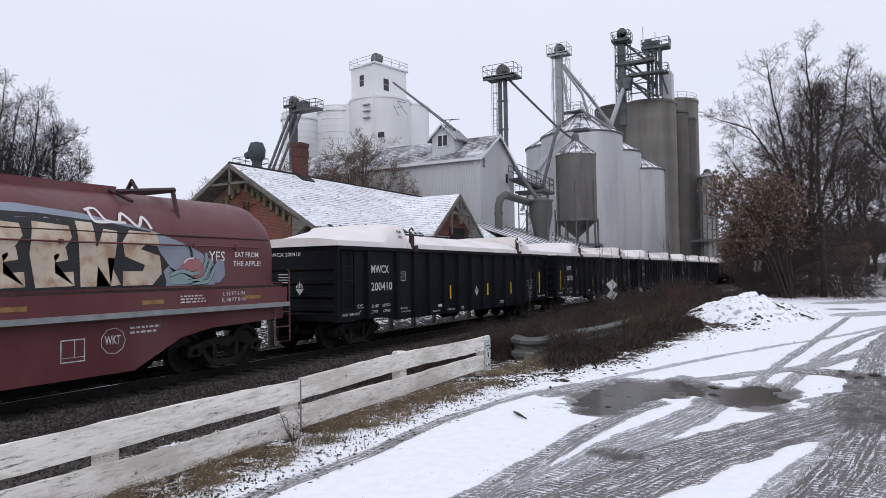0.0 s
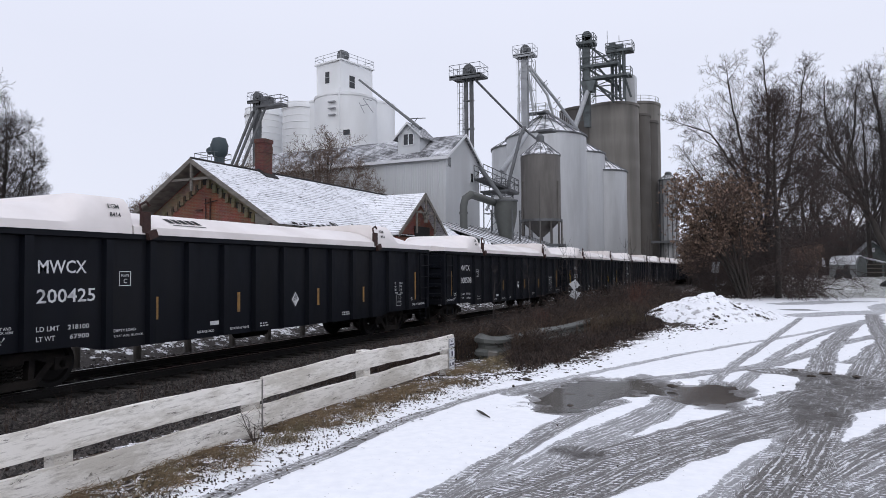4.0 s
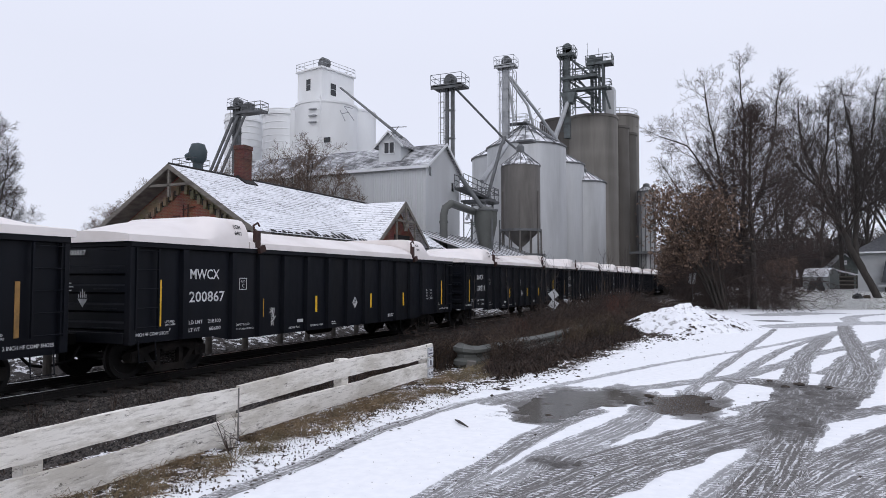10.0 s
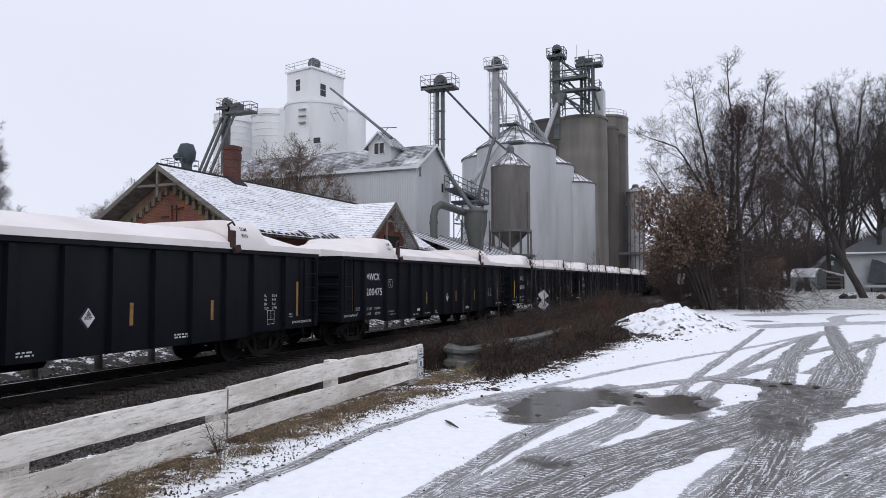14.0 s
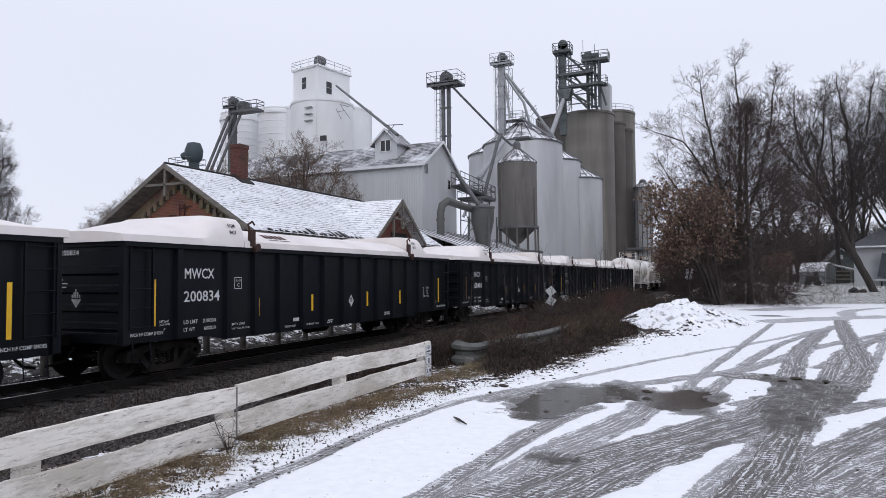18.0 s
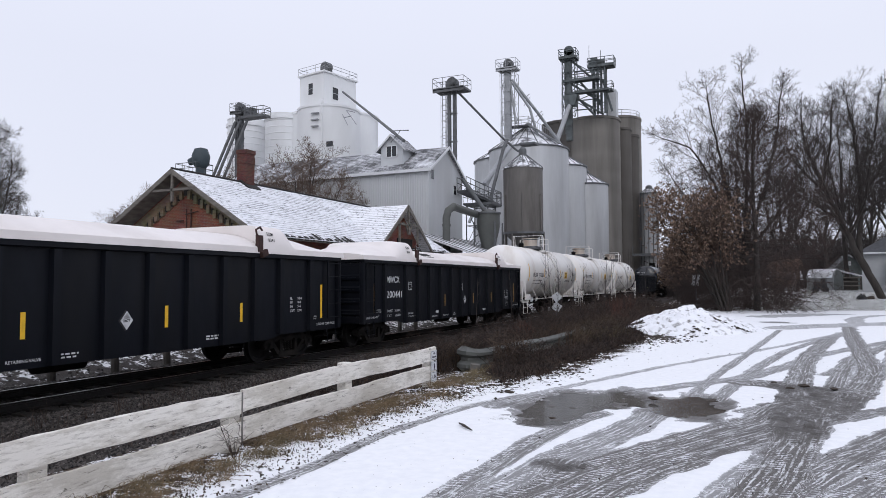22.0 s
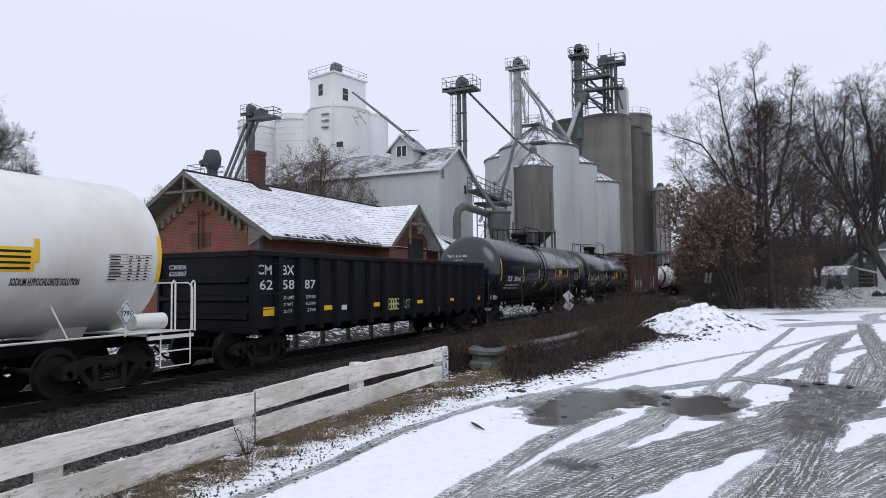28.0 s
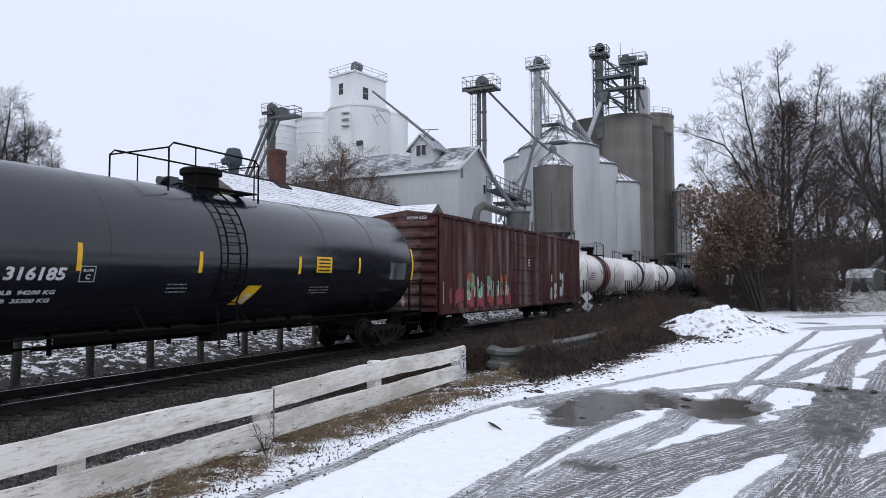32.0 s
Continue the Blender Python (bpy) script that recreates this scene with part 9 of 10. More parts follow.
for _ in range(620):
    a, far = rnd.uniform(-3.6, 5.2), rnd.uniform(41, 50)
    x, y = place(a, far)
    if x > 2.4 and rnd.random() < 0.6:
        continue
    h = 0.4 + 2.6 * rnd.random() ** 1.6
    z = ground_z(x, y) - 0.05
    qx, qy = rnd.uniform(-0.9, 0.9) * h, rnd.uniform(-0.9, 0.9) * h
    brush.tube([(x, y, z), (x + qx * 0.4, y + qy * 0.4, z + h * 0.55), (x + qx, y + qy, z + h)], 0.009, 0.004)
    for _ in range(rnd.randint(5, 10)):
        f = rnd.uniform(0.15, 1.0)
        b, l = rnd.uniform(0, 6.28), 0.2 + h * rnd.uniform(0.1, 0.4)
        p = (x + qx * f * f, y + qy * f * f, z + h * f)
        brush.tube([p, (p[0] + l * math.cos(b), p[1] + l * math.sin(b), p[2] + l * rnd.uniform(-0.1, 0.9))], 0.008, 0.004)
tagged(part("underbrush", brush.mesh("underbrush"), DARKTWIG), "tangled dark underbrush at the edge of the yard", "brush", kind="stuff")
tagged(part("far_woods", woods.mesh("far_woods"), TWIG), "distant bare winter woods", "woods", kind="stuff")

# ---- weeds and grass along the verge ----
def weed_edge(y):
    """How far the weeds reach towards the yard."""
    return float(np.interp(y, [10.4, 10.9, 11.4, 13.5, 14.5, 17, 19.7, 22, 40], [-4.2, -3.75, -3.6, -3.65, -3.4, -3.25, -3.05, -3.3, -3.3]))


def hides_rail(x, y):
    """The strip before the guardrail's end that the weeds leave clear."""
    return y < 14 and -5.15 < x < -0.365 * y


weeds = Twigs()
rnd = random.Random(5)
placed = 0
while placed < 5600:
    y = 10.5 + 28.5 * rnd.random() ** 1.2
    x = rnd.uniform(-8.8, weed_edge(y))
    clump = float(cloudy(np.array([x]), np.array([y]), 0.7, 71)[0])
    if rnd.random() > (clump - 0.28) * 2.6 * float(np.interp(x, [-8.8, -7.0, -5.5, -4.0], [0.15, 0.7, 1.0, 0.8])) * float(np.interp(y, [11, 14], [0.8, 1.0])):
        continue
    if hides_rail(x, y):
        continue
    placed += 1
    h = rnd.uniform(0.15, 0.65) * (0.35 + 1.15 * clump) * (1.2 if -7.3 < x < -4.6 else 0.75) * float(np.interp(y, [18, 28], [1.0, 1.6]))
    z = ground_z(x, y) - 0.03
    lx, ly = rnd.uniform(-0.6, 0.6) * h, rnd.uniform(-0.6, 0.6) * h
    p = [(x, y, z), (x + lx * 0.4, y + ly * 0.4, z + h * 0.6), (x + lx, y + ly, z + h)]
    weeds.tube(p, 0.008, 0.004)
    for _ in range(rnd.randint(2, 6)):
        f = rnd.uniform(0.3, 1.0)
        a, l = rnd.uniform(0, 6.28), h * rnd.uniform(0.15, 0.45)
        s = (x + lx * f, y + ly * f, z + h * f * 0.98)
        weeds.tube([s, (s[0] + l * math.cos(a), s[1] + l * math.sin(a), s[2] + l * rnd.uniform(-0.3, 0.8))], 0.005, 0.003)
pale = Twigs()
for _ in range(4200):
    y = 12.5 + 28 * rnd.random() ** 1.3
    x = rnd.uniform(-7.6, min(-3.6, weed_edge(y) - 0.1))
    if hides_rail(x, y) or float(cloudy(np.array([x]), np.array([y]), 1.1, 91)[0]) < rnd.uniform(0.48, 0.60):
        continue
    z, h, a = ground_z(x, y) - 0.02, rnd.uniform(0.2, 0.75), rnd.uniform(0, 6.28)
    for _ in range(3):
        a += rnd.uniform(-0.8, 0.8)
        l = h * rnd.uniform(0.2, 0.7)
        pale.tube([(x, y, z), (x + l * 0.35 * math.cos(a), y + l * 0.35 * math.sin(a), z + h * 0.65), (x + l * math.cos(a), y + l * math.sin(a), z + h * rnd.uniform(0.7, 1.0))], 0.007, 0.003)
tagged(part("pale_weeds", pale.mesh("pale_weeds"), DRYWEED), "pale dry stalks among the dark verge weeds", "weeds", kind="stuff")
tagged(part("weed_thicket", weeds.mesh("weed_thicket"), STALK), "dense brown dead weeds along the track verge", "weeds", kind="stuff")

# matted dead stems and curled leaves at the foot of the thicket
mat = Twigs()
for _ in range(5200):
    y = 10.3 + 14 * rnd.random() ** 1.3
    x = weed_edge(y) - abs(rnd.gauss(0, 0.45)) + rnd.choice((0.0, 0.0, 0.25))
    if hides_rail(x, y) or float(cloudy(np.array([x]), np.array([y]), 1.8, 95)[0]) < rnd.uniform(0.30, 0.60):
        continue
    z = ground_z(x, y) - 0.02
    for _ in range(4):
        a, l, h = rnd.uniform(0, 6.28), rnd.uniform(0.06, 0.24), rnd.uniform(0.03, 0.20)
        mat.tube([(x, y, z), (x + l * 0.5 * math.cos(a), y + l * 0.5 * math.sin(a), z + h), (x + l * math.cos(a), y + l * math.sin(a), z + h * rnd.uniform(0.1, 0.9))], 0.007, 0.003)
        mat.leaf((x + l * math.cos(a), y + l * math.sin(a), z + h * 0.6), rnd.uniform(0.02, 0.06), rnd)
tagged(part("matted_weeds", mat.mesh("matted_weeds"), STALK), "matted dark dead stems and leaves on the snow", "weeds", kind="stuff")
RUSTWEED = shade("rust_red_weed", (0.105, 0.040, 0.026), 0.95, vary=0.3, scale=3, island=0.5)
OLIVEWEED = shade("olive_dry_weed", (0.105, 0.080, 0.042), 0.95, vary=0.3, scale=3, island=0.5)
for mat_, label, spots in ((RUSTWEED, "clump of rust-red dead weed", ((-5.82, 18.5, 0.28, 0.75), (-4.7, 27.2, 0.5, 1.1), (-4.9, 30.5, 0.5, 1.2), (-4.3, 25.0, 0.35, 0.7))),
                           (OLIVEWEED, "clump of olive dry grass among the weeds", ((-4.0, 18.1, 0.35, 0.5), (-3.6, 18.9, 0.3, 0.45), (-3.5, 20.3, 0.3, 0.4), (-4.4, 20.4, 0.4, 0.55), (-4.2, 22.6, 0.4, 0.5)))):
    for x, y, wide, high in spots:
        c = Twigs()
        for _ in range(170):
            bx, by, a, l, h = rnd.gauss(0, wide * 0.5), rnd.gauss(0, wide * 0.5), rnd.uniform(0, 6.28), rnd.uniform(0.03, 0.25), high * rnd.uniform(0.35, 1.0)
            c.tube([(bx, by, -0.05), (bx + l * 0.35 * math.cos(a), by + l * 0.35 * math.sin(a), h * 0.6), (bx + l * math.cos(a), by + l * math.sin(a), h)], 0.007, 0.003)
        tagged(part("weed_clump", c.mesh("weed_clump"), mat_, at=pose(x, y, ground_z(x, y))), label, "weeds", kind="stuff")

thin = Twigs()
for _ in range(900):
    y, x = rnd.uniform(3, 30), rnd.uniform(-10.8, -7.2)
    z = ground_z(x, y) - 0.02
    for _ in range(rnd.randint(2, 6)):
        h = rnd.uniform(0.12, 0.5)
        a, l = rnd.uniform(0, 6.28), rnd.uniform(0.05, 0.3)
        thin.tube([(x, y, z), (x + l * 0.4 * math.cos(a), y + l * 0.4 * math.sin(a), z + h * 0.7), (x + l * math.cos(a), y + l * math.sin(a), z + h)], 0.004, 0.0015)
tagged(part("ballast_weeds", thin.mesh("ballast_weeds"), STALK), "thin dead weeds growing in the ballast", "weeds", kind="stuff")

grass = Twigs()
for _ in range(480):
    y = rnd.uniform(2.2, 13.5)
    x = rnd.choice((rnd.gauss(-4.55, 0.20), rnd.uniform(-5.4, -4.0)))
    if float(cloudy(np.array([x]), np.array([y]), 1.3, 85)[0]) < 0.50:
        continue
    z = ground_z(x, y) - 0.02
    lean_a = rnd.uniform(0, 6.28)
    for _ in range(rnd.randint(10, 26)):
        h = rnd.uniform(0.03, 0.15)
        a, l = lean_a + rnd.gauss(0, 0.9), rnd.uniform(0.05, 0.28)
        bx, by = x + rnd.gauss(0, 0.04), y + rnd.gauss(0, 0.04)
        grass.tube([(bx, by, z), (bx + l * 0.35 * math.cos(a), by + l * 0.35 * math.sin(a), z + h * 0.75), (bx + l * math.cos(a), by + l * math.sin(a), z + h * rnd.uniform(0.5, 1.0))], 0.0035, 0.001)
tagged(part("dry_grass", grass.mesh("dry_grass"), STRAW), "tufts of dry straw-coloured grass along the fence", "grass", kind="stuff")

fallen = Twigs()
for _ in range(16000):
    y = 2.5 + 19 * rnd.random() ** 1.3
    x = rnd.gauss(-4.35, 0.33) if y < 11 else rnd.gauss(weed_edge(y) + 0.05, 0.40)
    if x > -3.55 + 0.11 * max(0, y - 9) or float(cloudy(np.array([x]), np.array([y]), 2.2, 81)[0]) < rnd.uniform(0.30, 0.62):
        continue
    fallen.leaf((x, y, ground_z(x, y) + rnd.uniform(0.0, 0.02)), rnd.uniform(0.008, 0.025), rnd)
OLDLEAF = shade("fallen_leaf", (0.050, 0.034, 0.022), 0.9, vary=0.4, scale=5, island=0.6)
tagged(part("fallen_leaves", fallen.mesh("fallen_leaves"), OLDLEAF), "dark fallen leaves lying on the snowy verge", "leaves", kind="stuff")
tuft = Twigs()
for _ in range(60):
    y = rnd.uniform(2.5, 12.5)
    x, lean_a = rnd.gauss(-4.45, 0.15), rnd.uniform(-1.2, 1.2)
    z = ground_z(x, y) - 0.02
    for _ in range(rnd.randint(18, 40)):
        h, a, l = rnd.uniform(0.03, 0.13), lean_a + rnd.gauss(0, 0.6), rnd.uniform(0.08, 0.30)
        bx, by = x + rnd.gauss(0, 0.05), y + rnd.gauss(0, 0.05)
        tuft.tube([(bx, by, z), (bx + l * 0.3 * math.cos(a), by + l * 0.3 * math.sin(a), z + h), (bx + l * math.cos(a), by + l * math.sin(a), z + h * rnd.uniform(0.1, 0.8))], 0.003, 0.001)
TUFT = shade("olive_winter_grass", (0.21, 0.165, 0.095), 0.95, vary=0.35, scale=3, island=0.5)
tagged(part("grass_tufts", tuft.mesh("grass_tufts"), TUFT), "flattened olive and straw grass tufts by the fence", "grass", kind="stuff")

for i, (x, y, h) in enumerate(((-7.3, 22.0, 2.6), (-6.9, 25.5, 3.2), (-7.8, 27.5, 3.6), (-6.4, 28.5, 2.8), (-8.0, 31, 3.4), (-6.8, 17.2, 2.2), (-6.0, 33, 3.0), (-5.4, 20.5, 2.0), (-5.2, 27.0, 3.0), (-4.9, 30.5, 3.2), (-6.2, 24.0, 2.4), (-5.8, 31.5, 3.4), (-7.0, 29.8, 3.0), (-4.6, 34.0, 3.0), (-5.5, 36.0, 3.4))):
    s = Twigs()
    q = rnd.uniform(-0.2, 0.2)
    z = ground_z(x, y) - 0.05
    s.tube([(0, 0, 0), (q * 0.4, 0.05, h * 0.5), (q, 0, h)], 0.014, 0.004, 4)
    for k in range(14):
        f = rnd.uniform(0.25, 0.95)
        a, l = rnd.uniform(0, 6.28), h * rnd.uniform(0.15, 0.32) * (1.1 - f * 0.6)
        e = (q * f + l * 0.5 * math.cos(a), l * 0.5 * math.sin(a), h * f + l * 0.9)
        s.tube([(q * f, 0, h * f), (q * f + l * 0.3 * math.cos(a), l * 0.3 * math.sin(a), h * f + l * 0.4), e], 0.006, 0.002)
    pieces("branch", s, TWIG, thing("sapling", "thin bare sapling among the dead weeds", "sapling", group="saplings", at=pose(x, y, z)))

bramble = Twigs()
for _ in range(14):
    a = rnd.uniform(0, 6.28)
    l, h = rnd.uniform(0.15, 0.55), rnd.uniform(0.15, 0.5)
    p = [(0, 0, 0), (l * 0.5 * math.cos(a), l * 0.5 * math.sin(a), h), (l * math.cos(a), l * math.sin(a), h * rnd.uniform(0.6, 1.2))]
    bramble.tube(p, 0.005, 0.002)
    for _ in range(3):
        b = rnd.uniform(0, 6.28)
        bramble.tube([p[1], (p[1][0] + 0.15 * math.cos(b), p[1][1] + 0.15 * math.sin(b), p[1][2] + rnd.uniform(-0.05, 0.15))], 0.0035, 0.0015)
tagged(part("bramble", bramble.mesh("bramble"), STALK, at=pose(-4.5, 5.15, 0.42) @ Matrix.Scale(0.7, 4)), "dark leafless bramble against the white fence", "shrub")

# ---- ballast stones ----
def stones(count, xr, yr, lo, hi, seed, lift=0.0, flat=0.75, spots=None):
    rs = np.random.RandomState(seed)
    c = spots if spots is not None else np.stack([rs.uniform(*xr, count), yr[0] + (yr[1] - yr[0]) * rs.rand(count) ** 1.4], 1)
    size = rs.uniform(lo, hi, count)
    octa = np.array([(1, 0, 0), (-1, 0, 0), (0, 1, 0), (0, -1, 0), (0, 0, 1), (0, 0, -1)], float)
    v = octa[None] * size[:, None, None] * rs.uniform(0.55, 1.25, (count, 6, 1)) + rs.uniform(-0.3, 0.3, (count, 6, 3)) * size[:, None, None]
    v[:, :, 2] *= flat
    v[:, :, 0] += c[:, None, 0]
    v[:, :, 1] += c[:, None, 1]
    v[:, :, 2] += (c[:, 2] if c.shape[1] == 3 else base_height(c[:, 0], c[:, 1]) + lift)[:, None] + size[:, None] * 0.15
    faces = np.array([(0, 2, 4), (2, 1, 4), (1, 3, 4), (3, 0, 4), (2, 0, 5), (1, 2, 5), (3, 1, 5), (0, 3, 5)])
    f = (faces[None] + np.arange(count)[:, None, None] * 6).reshape(-1, 3)
    me = bpy.data.meshes.new("ballast")
    me.from_pydata(v.reshape(-1, 3).tolist(), [], f.tolist())
    return me


STONE = shade("ballast_stone", (0.051, 0.044, 0.040), 0.9, vary=0.3, scale=8, island=0.95)
tagged(part("ballast_stones", stones(52000, (-11.6, -6.9), (2.5, 30), 0.016, 0.046, 3), STONE), "dark crushed-stone ballast along the track", "ballast", kind="stuff")
# darker stone colour between the rails paints in the train's contact shade
tagged(part("ballast_stones", stones(9000, (-15.6, -11.4), (2.5, 26), 0.02, 0.045, 4), shade("shade_dark_ballast_stone", (0.022, 0.019, 0.017), 0.85, vary=0.3, scale=8, island=0.8)), "ballast between the rails, coloured dark for the shade under the train", "ballast", kind="stuff")
CLOD = shade("dark_clod", (0.048, 0.036, 0.027), 0.95, vary=0.4, scale=10, island=0.4)
tagged(part("ballast_stones", stones(9000, (-30, -15.6), (6, 60), 0.03, 0.07, 5), STONE), "dark stones and rubble beyond the track", "ballast", kind="stuff")


def sown(count, seed, where, mask, lo=0.3, hi=0.6):
    """Random spots in a strip, gathered in patches."""
    rs, out = random.Random(seed), []
    while len(out) < count:
        x, y = where(rs)
        if float(cloudy(np.array([x]), np.array([y]), mask, seed)[0]) > rs.uniform(lo, hi):
            out.append((x, y))
    return np.array(out)


tagged(part("pile_dirt", stones(420, 0, 0, 0.012, 0.055, 12, 0.0, 0.55, sown(420, 12, lambda r: (r.gauss(-2.35, 0.45), r.gauss(20.9, 0.85)), 1.8, 0.4, 0.62)), CLOD), "dark earth clods at the foot of the snow pile", "dirt", kind="stuff")
tagged(part("verge_litter", stones(4200, 0, 0, 0.008, 0.038, 15, 0.0, 0.45, sown(4200, 15, lambda r: (lambda y: (weed_edge(y) + r.gauss(-0.05, 0.40), y))(r.uniform(9.0, 21.5)), 2.0, 0.36, 0.60)), CLOD), "dark leaf litter and earth along the verge", "litter", kind="stuff")
tagged(part("leaf_litter", stones(1300, (-4.9, -3.5), (3.0, 17), 0.006, 0.028, 9, 0.0, 0.22), CLOD), "scattered clods and dead leaves on the snow", "litter", kind="stuff")
tagged(part("yard_grit", stones(350, (-3.4, 3.2), (3.5, 20), 0.004, 0.014, 10, 0.0), CLOD), "scattered grit on the snowy yard", "litter", kind="stuff")


# ---- the white board fence ----
def fence_material():
    """Old white paint on rough boards: long grain cracks, grey-green weathering and flaked spots."""
    m = bpy.data.materials.new("flaking_white_paint")
    m.use_nodes = True
    n, l = m.node_tree.nodes, m.node_tree.links
    b = n["Principled BSDF"]
    b.inputs["Roughness"].default_value, b.inputs["Specular IOR Level"].default_value = 0.85, 0.25
    co = n.new("ShaderNodeTexCoord")

    def fog(scale, stretch, detail=6.0, rough=0.6):
        mp, t = n.new("ShaderNodeMapping"), n.new("ShaderNodeTexNoise")
        mp.inputs["Scale"].default_value = stretch
        t.inputs["Scale"].default_value, t.inputs["Detail"].default_value, t.inputs["Roughness"].default_value = scale, detail, rough
        l.new(co.outputs["Object"], mp.inputs["Vector"])
        l.new(mp.outputs["Vector"], t.inputs["Vector"])
        return t.outputs["Fac"]

    def ramp(fac, lo, hi, top=1.0):
        x = n.new("ShaderNodeMapRange")
        x.inputs["From Min"].default_value, x.inputs["From Max"].default_value, x.inputs["To Max"].default_value = lo, hi, top
        l.new(fac, x.inputs["Value"])
        return x.outputs["Result"]

    def mixed(fac, a, c):
        x = n.new("ShaderNodeMix")
        x.data_type = "RGBA"
        for key, value in (("Factor", fac), ("A", a), ("B", c)):
            if hasattr(value, "links"):
                l.new(value, x.inputs[key])
            else:
                x.inputs[key].default_value = (*value, 1)
        return x.outputs["Result"]

    grain = fog(15.0, (1, 0.30, 2.6), 10.0, 0.75)
    col = mixed(ramp(fog(1.1, (1, 0.5, 1.0)), 0.35, 0.65), (0.82, 0.79, 0.735), (0.69, 0.655, 0.60))
    col = mixed(ramp(fog(2.6, (1, 0.35, 1.2), 9.0, 0.75), 0.47, 0.58, 0.75), col, (0.47, 0.435, 0.375))
    col = mixed(ramp(grain, 0.51, 0.62, 0.6), col, (0.34, 0.31, 0.27))
    col = mixed(ramp(grain, 0.615, 0.645, 0.9), col, (0.075, 0.065, 0.058))
    flake = fog(7.0, (1, 0.5, 1.3), 10.0, 0.8)
    col = mixed(ramp(flake, 0.615, 0.635, 0.85), col, (0.13, 0.12, 0.10))
    l.new(col, b.inputs["Base Color"])
    bp = n.new("ShaderNodeBump")
    bp.inputs["Strength"].default_value, bp.inputs["Distance"].default_value = 0.5, 0.01
    bp.invert = True
    l.new(grain, bp.inputs["Height"])
    l.new(bp.outputs["Normal"], b.inputs["Normal"])
    return m


FENCE = fence_material()
fence = thing("board_fence", "low white board fence with flaking paint", "fence")
for y in (-0.6, 1.35, 3.35, 5.42, 7.55, 10.05):
    part("post", Geo().cbox(-4.86, -4.72, y - 0.075, y + 0.075, 0.1, 1.07 if y == 7.55 else 0.93, 0.012), FENCE, fence)
rnd = random.Random(31)
for y0, y1 in ((-0.7, 1.4), (1.4, 5.47), (5.48, 10.15)):
    for z0, z1 in (((0.84, 1.055), (0.53, 0.755)) if y0 > 5 else ((0.79, 1.01), (0.47, 0.70))):
        g = Geo()
        n = 26
        for i in range(n + 1):
            y = y0 + (y1 - y0) * i / n
            for x, z in ((-4.715, z0), (-4.675, z0), (-4.675, z1), (-4.715, z1)):
                sag = 0.010 * math.sin(y * 1.7 + z0 * 9) + 0.005 * rnd.uniform(-1, 1) - (0.025 * max(0, 1 - (y - 5.48) / 1.2) if y0 > 5 else 0)
                g.v.append((x + 0.008 * math.sin(y * 2.3), y, z + sag))
        for i in range(n):
            for k in range(4):
                g.f.append((4 * i + k, 4 * i + (k + 1) % 4, 4 * i + 4 + (k + 1) % 4, 4 * i + 4 + k))
        g.f += [(0, 1, 2, 3), (4 * n + 3, 4 * n + 2, 4 * n + 1, 4 * n)]
        part("board", g, FENCE, fence)
part("joint_strap", Geo().box(-4.674, -4.670, 5.455, 5.475, 0.47, 1.0), shade("grey_strap", (0.14, 0.13, 0.12), 0.7), fence)
PLATE = shade("white_sign_plate", (0.62, 0.63, 0.64), 0.5, vary=0.05)
sign = thing("fence_sign", "small stacked white warning sign on the fence end", "sign")
SIGNINK = shade("dark_sign_print", (0.05, 0.045, 0.07), 0.6, vary=0.1, bump=0)
for k in range(3):
    z = 1.0 - k * 0.17
    part("plate", Geo().cbox(-4.672, -4.664, 9.92, 10.14, z - 0.15, z, 0.004), PLATE, sign)
    rim = Geo()
    for a, b, c, d in ((9.935, 10.125, z - 0.014, z - 0.009), (9.935, 10.125, z - 0.141, z - 0.136), (9.935, 9.940, z - 0.141, z - 0.009), (10.120, 10.125, z - 0.141, z - 0.009)):
        rim.box(-4.663, -4.662, a, b, c, d)
    part("border", rim, SIGNINK, sign)
    if k == 0:
        part("print", letters("NO", 9.985, z - 0.065, 0.09, 0.04, at=-4.663, thick=0.001, bold=0.03), SIGNINK, sign)
        part("print", Geo().box(-4.663, -4.662, 9.96, 10.10, z - 0.115, z - 0.09), SIGNINK, sign)
    elif k == 1:
        part("print", Geo().tube([(-4.662, 10.03, z - 0.12), (-4.662, 10.03, z - 0.04)], 0.014, 6), SIGNINK, sign)
    else:
        part("print", Geo().tube([(-4.662, 9.97, z - 0.05), (-4.662, 9.97, z - 0.10), (-4.662, 10.02, z - 0.10)], 0.006, 4).tube([(-4.662, 10.04, z - 0.10), (-4.662, 10.04, z - 0.05), (-4.662, 10.09, z - 0.10), (-4.662, 10.09, z - 0.05)], 0.006, 4), SIGNINK, sign)

# ---- guardrail end ----
gr = thing("guardrail", "dented grey steel guardrail end among weeds", "guardrail")
prof = [(0.0, 0.0), (0.03, 0.03), (0.09, 0.07), (0.09, 0.13), (0.01, 0.18), (0.01, 0.24), (0.09, 0.29), (0.09, 0.35), (0.03, 0.39), (0.0, 0.42)]
way = [(-5.24, 12.80, 0.36), (-5.22, 12.50, 0.35), (-5.12, 12.36, 0.35), (-5.0, 12.30, 0.36), (-4.88, 12.38, 0.38), (-4.80, 12.60, 0.40), (-4.76, 13.0, 0.42), (-4.72, 13.6, 0.42), (-4.70, 14.4, 0.43), (-4.66, 15.0, 0.44), (-4.55, 15.7, 0.42), (-4.48, 16.8, 0.43), (-4.44, 18.2, 0.43), (-4.46, 19.6, 0.44), (-4.5, 21.0, 0.43)]
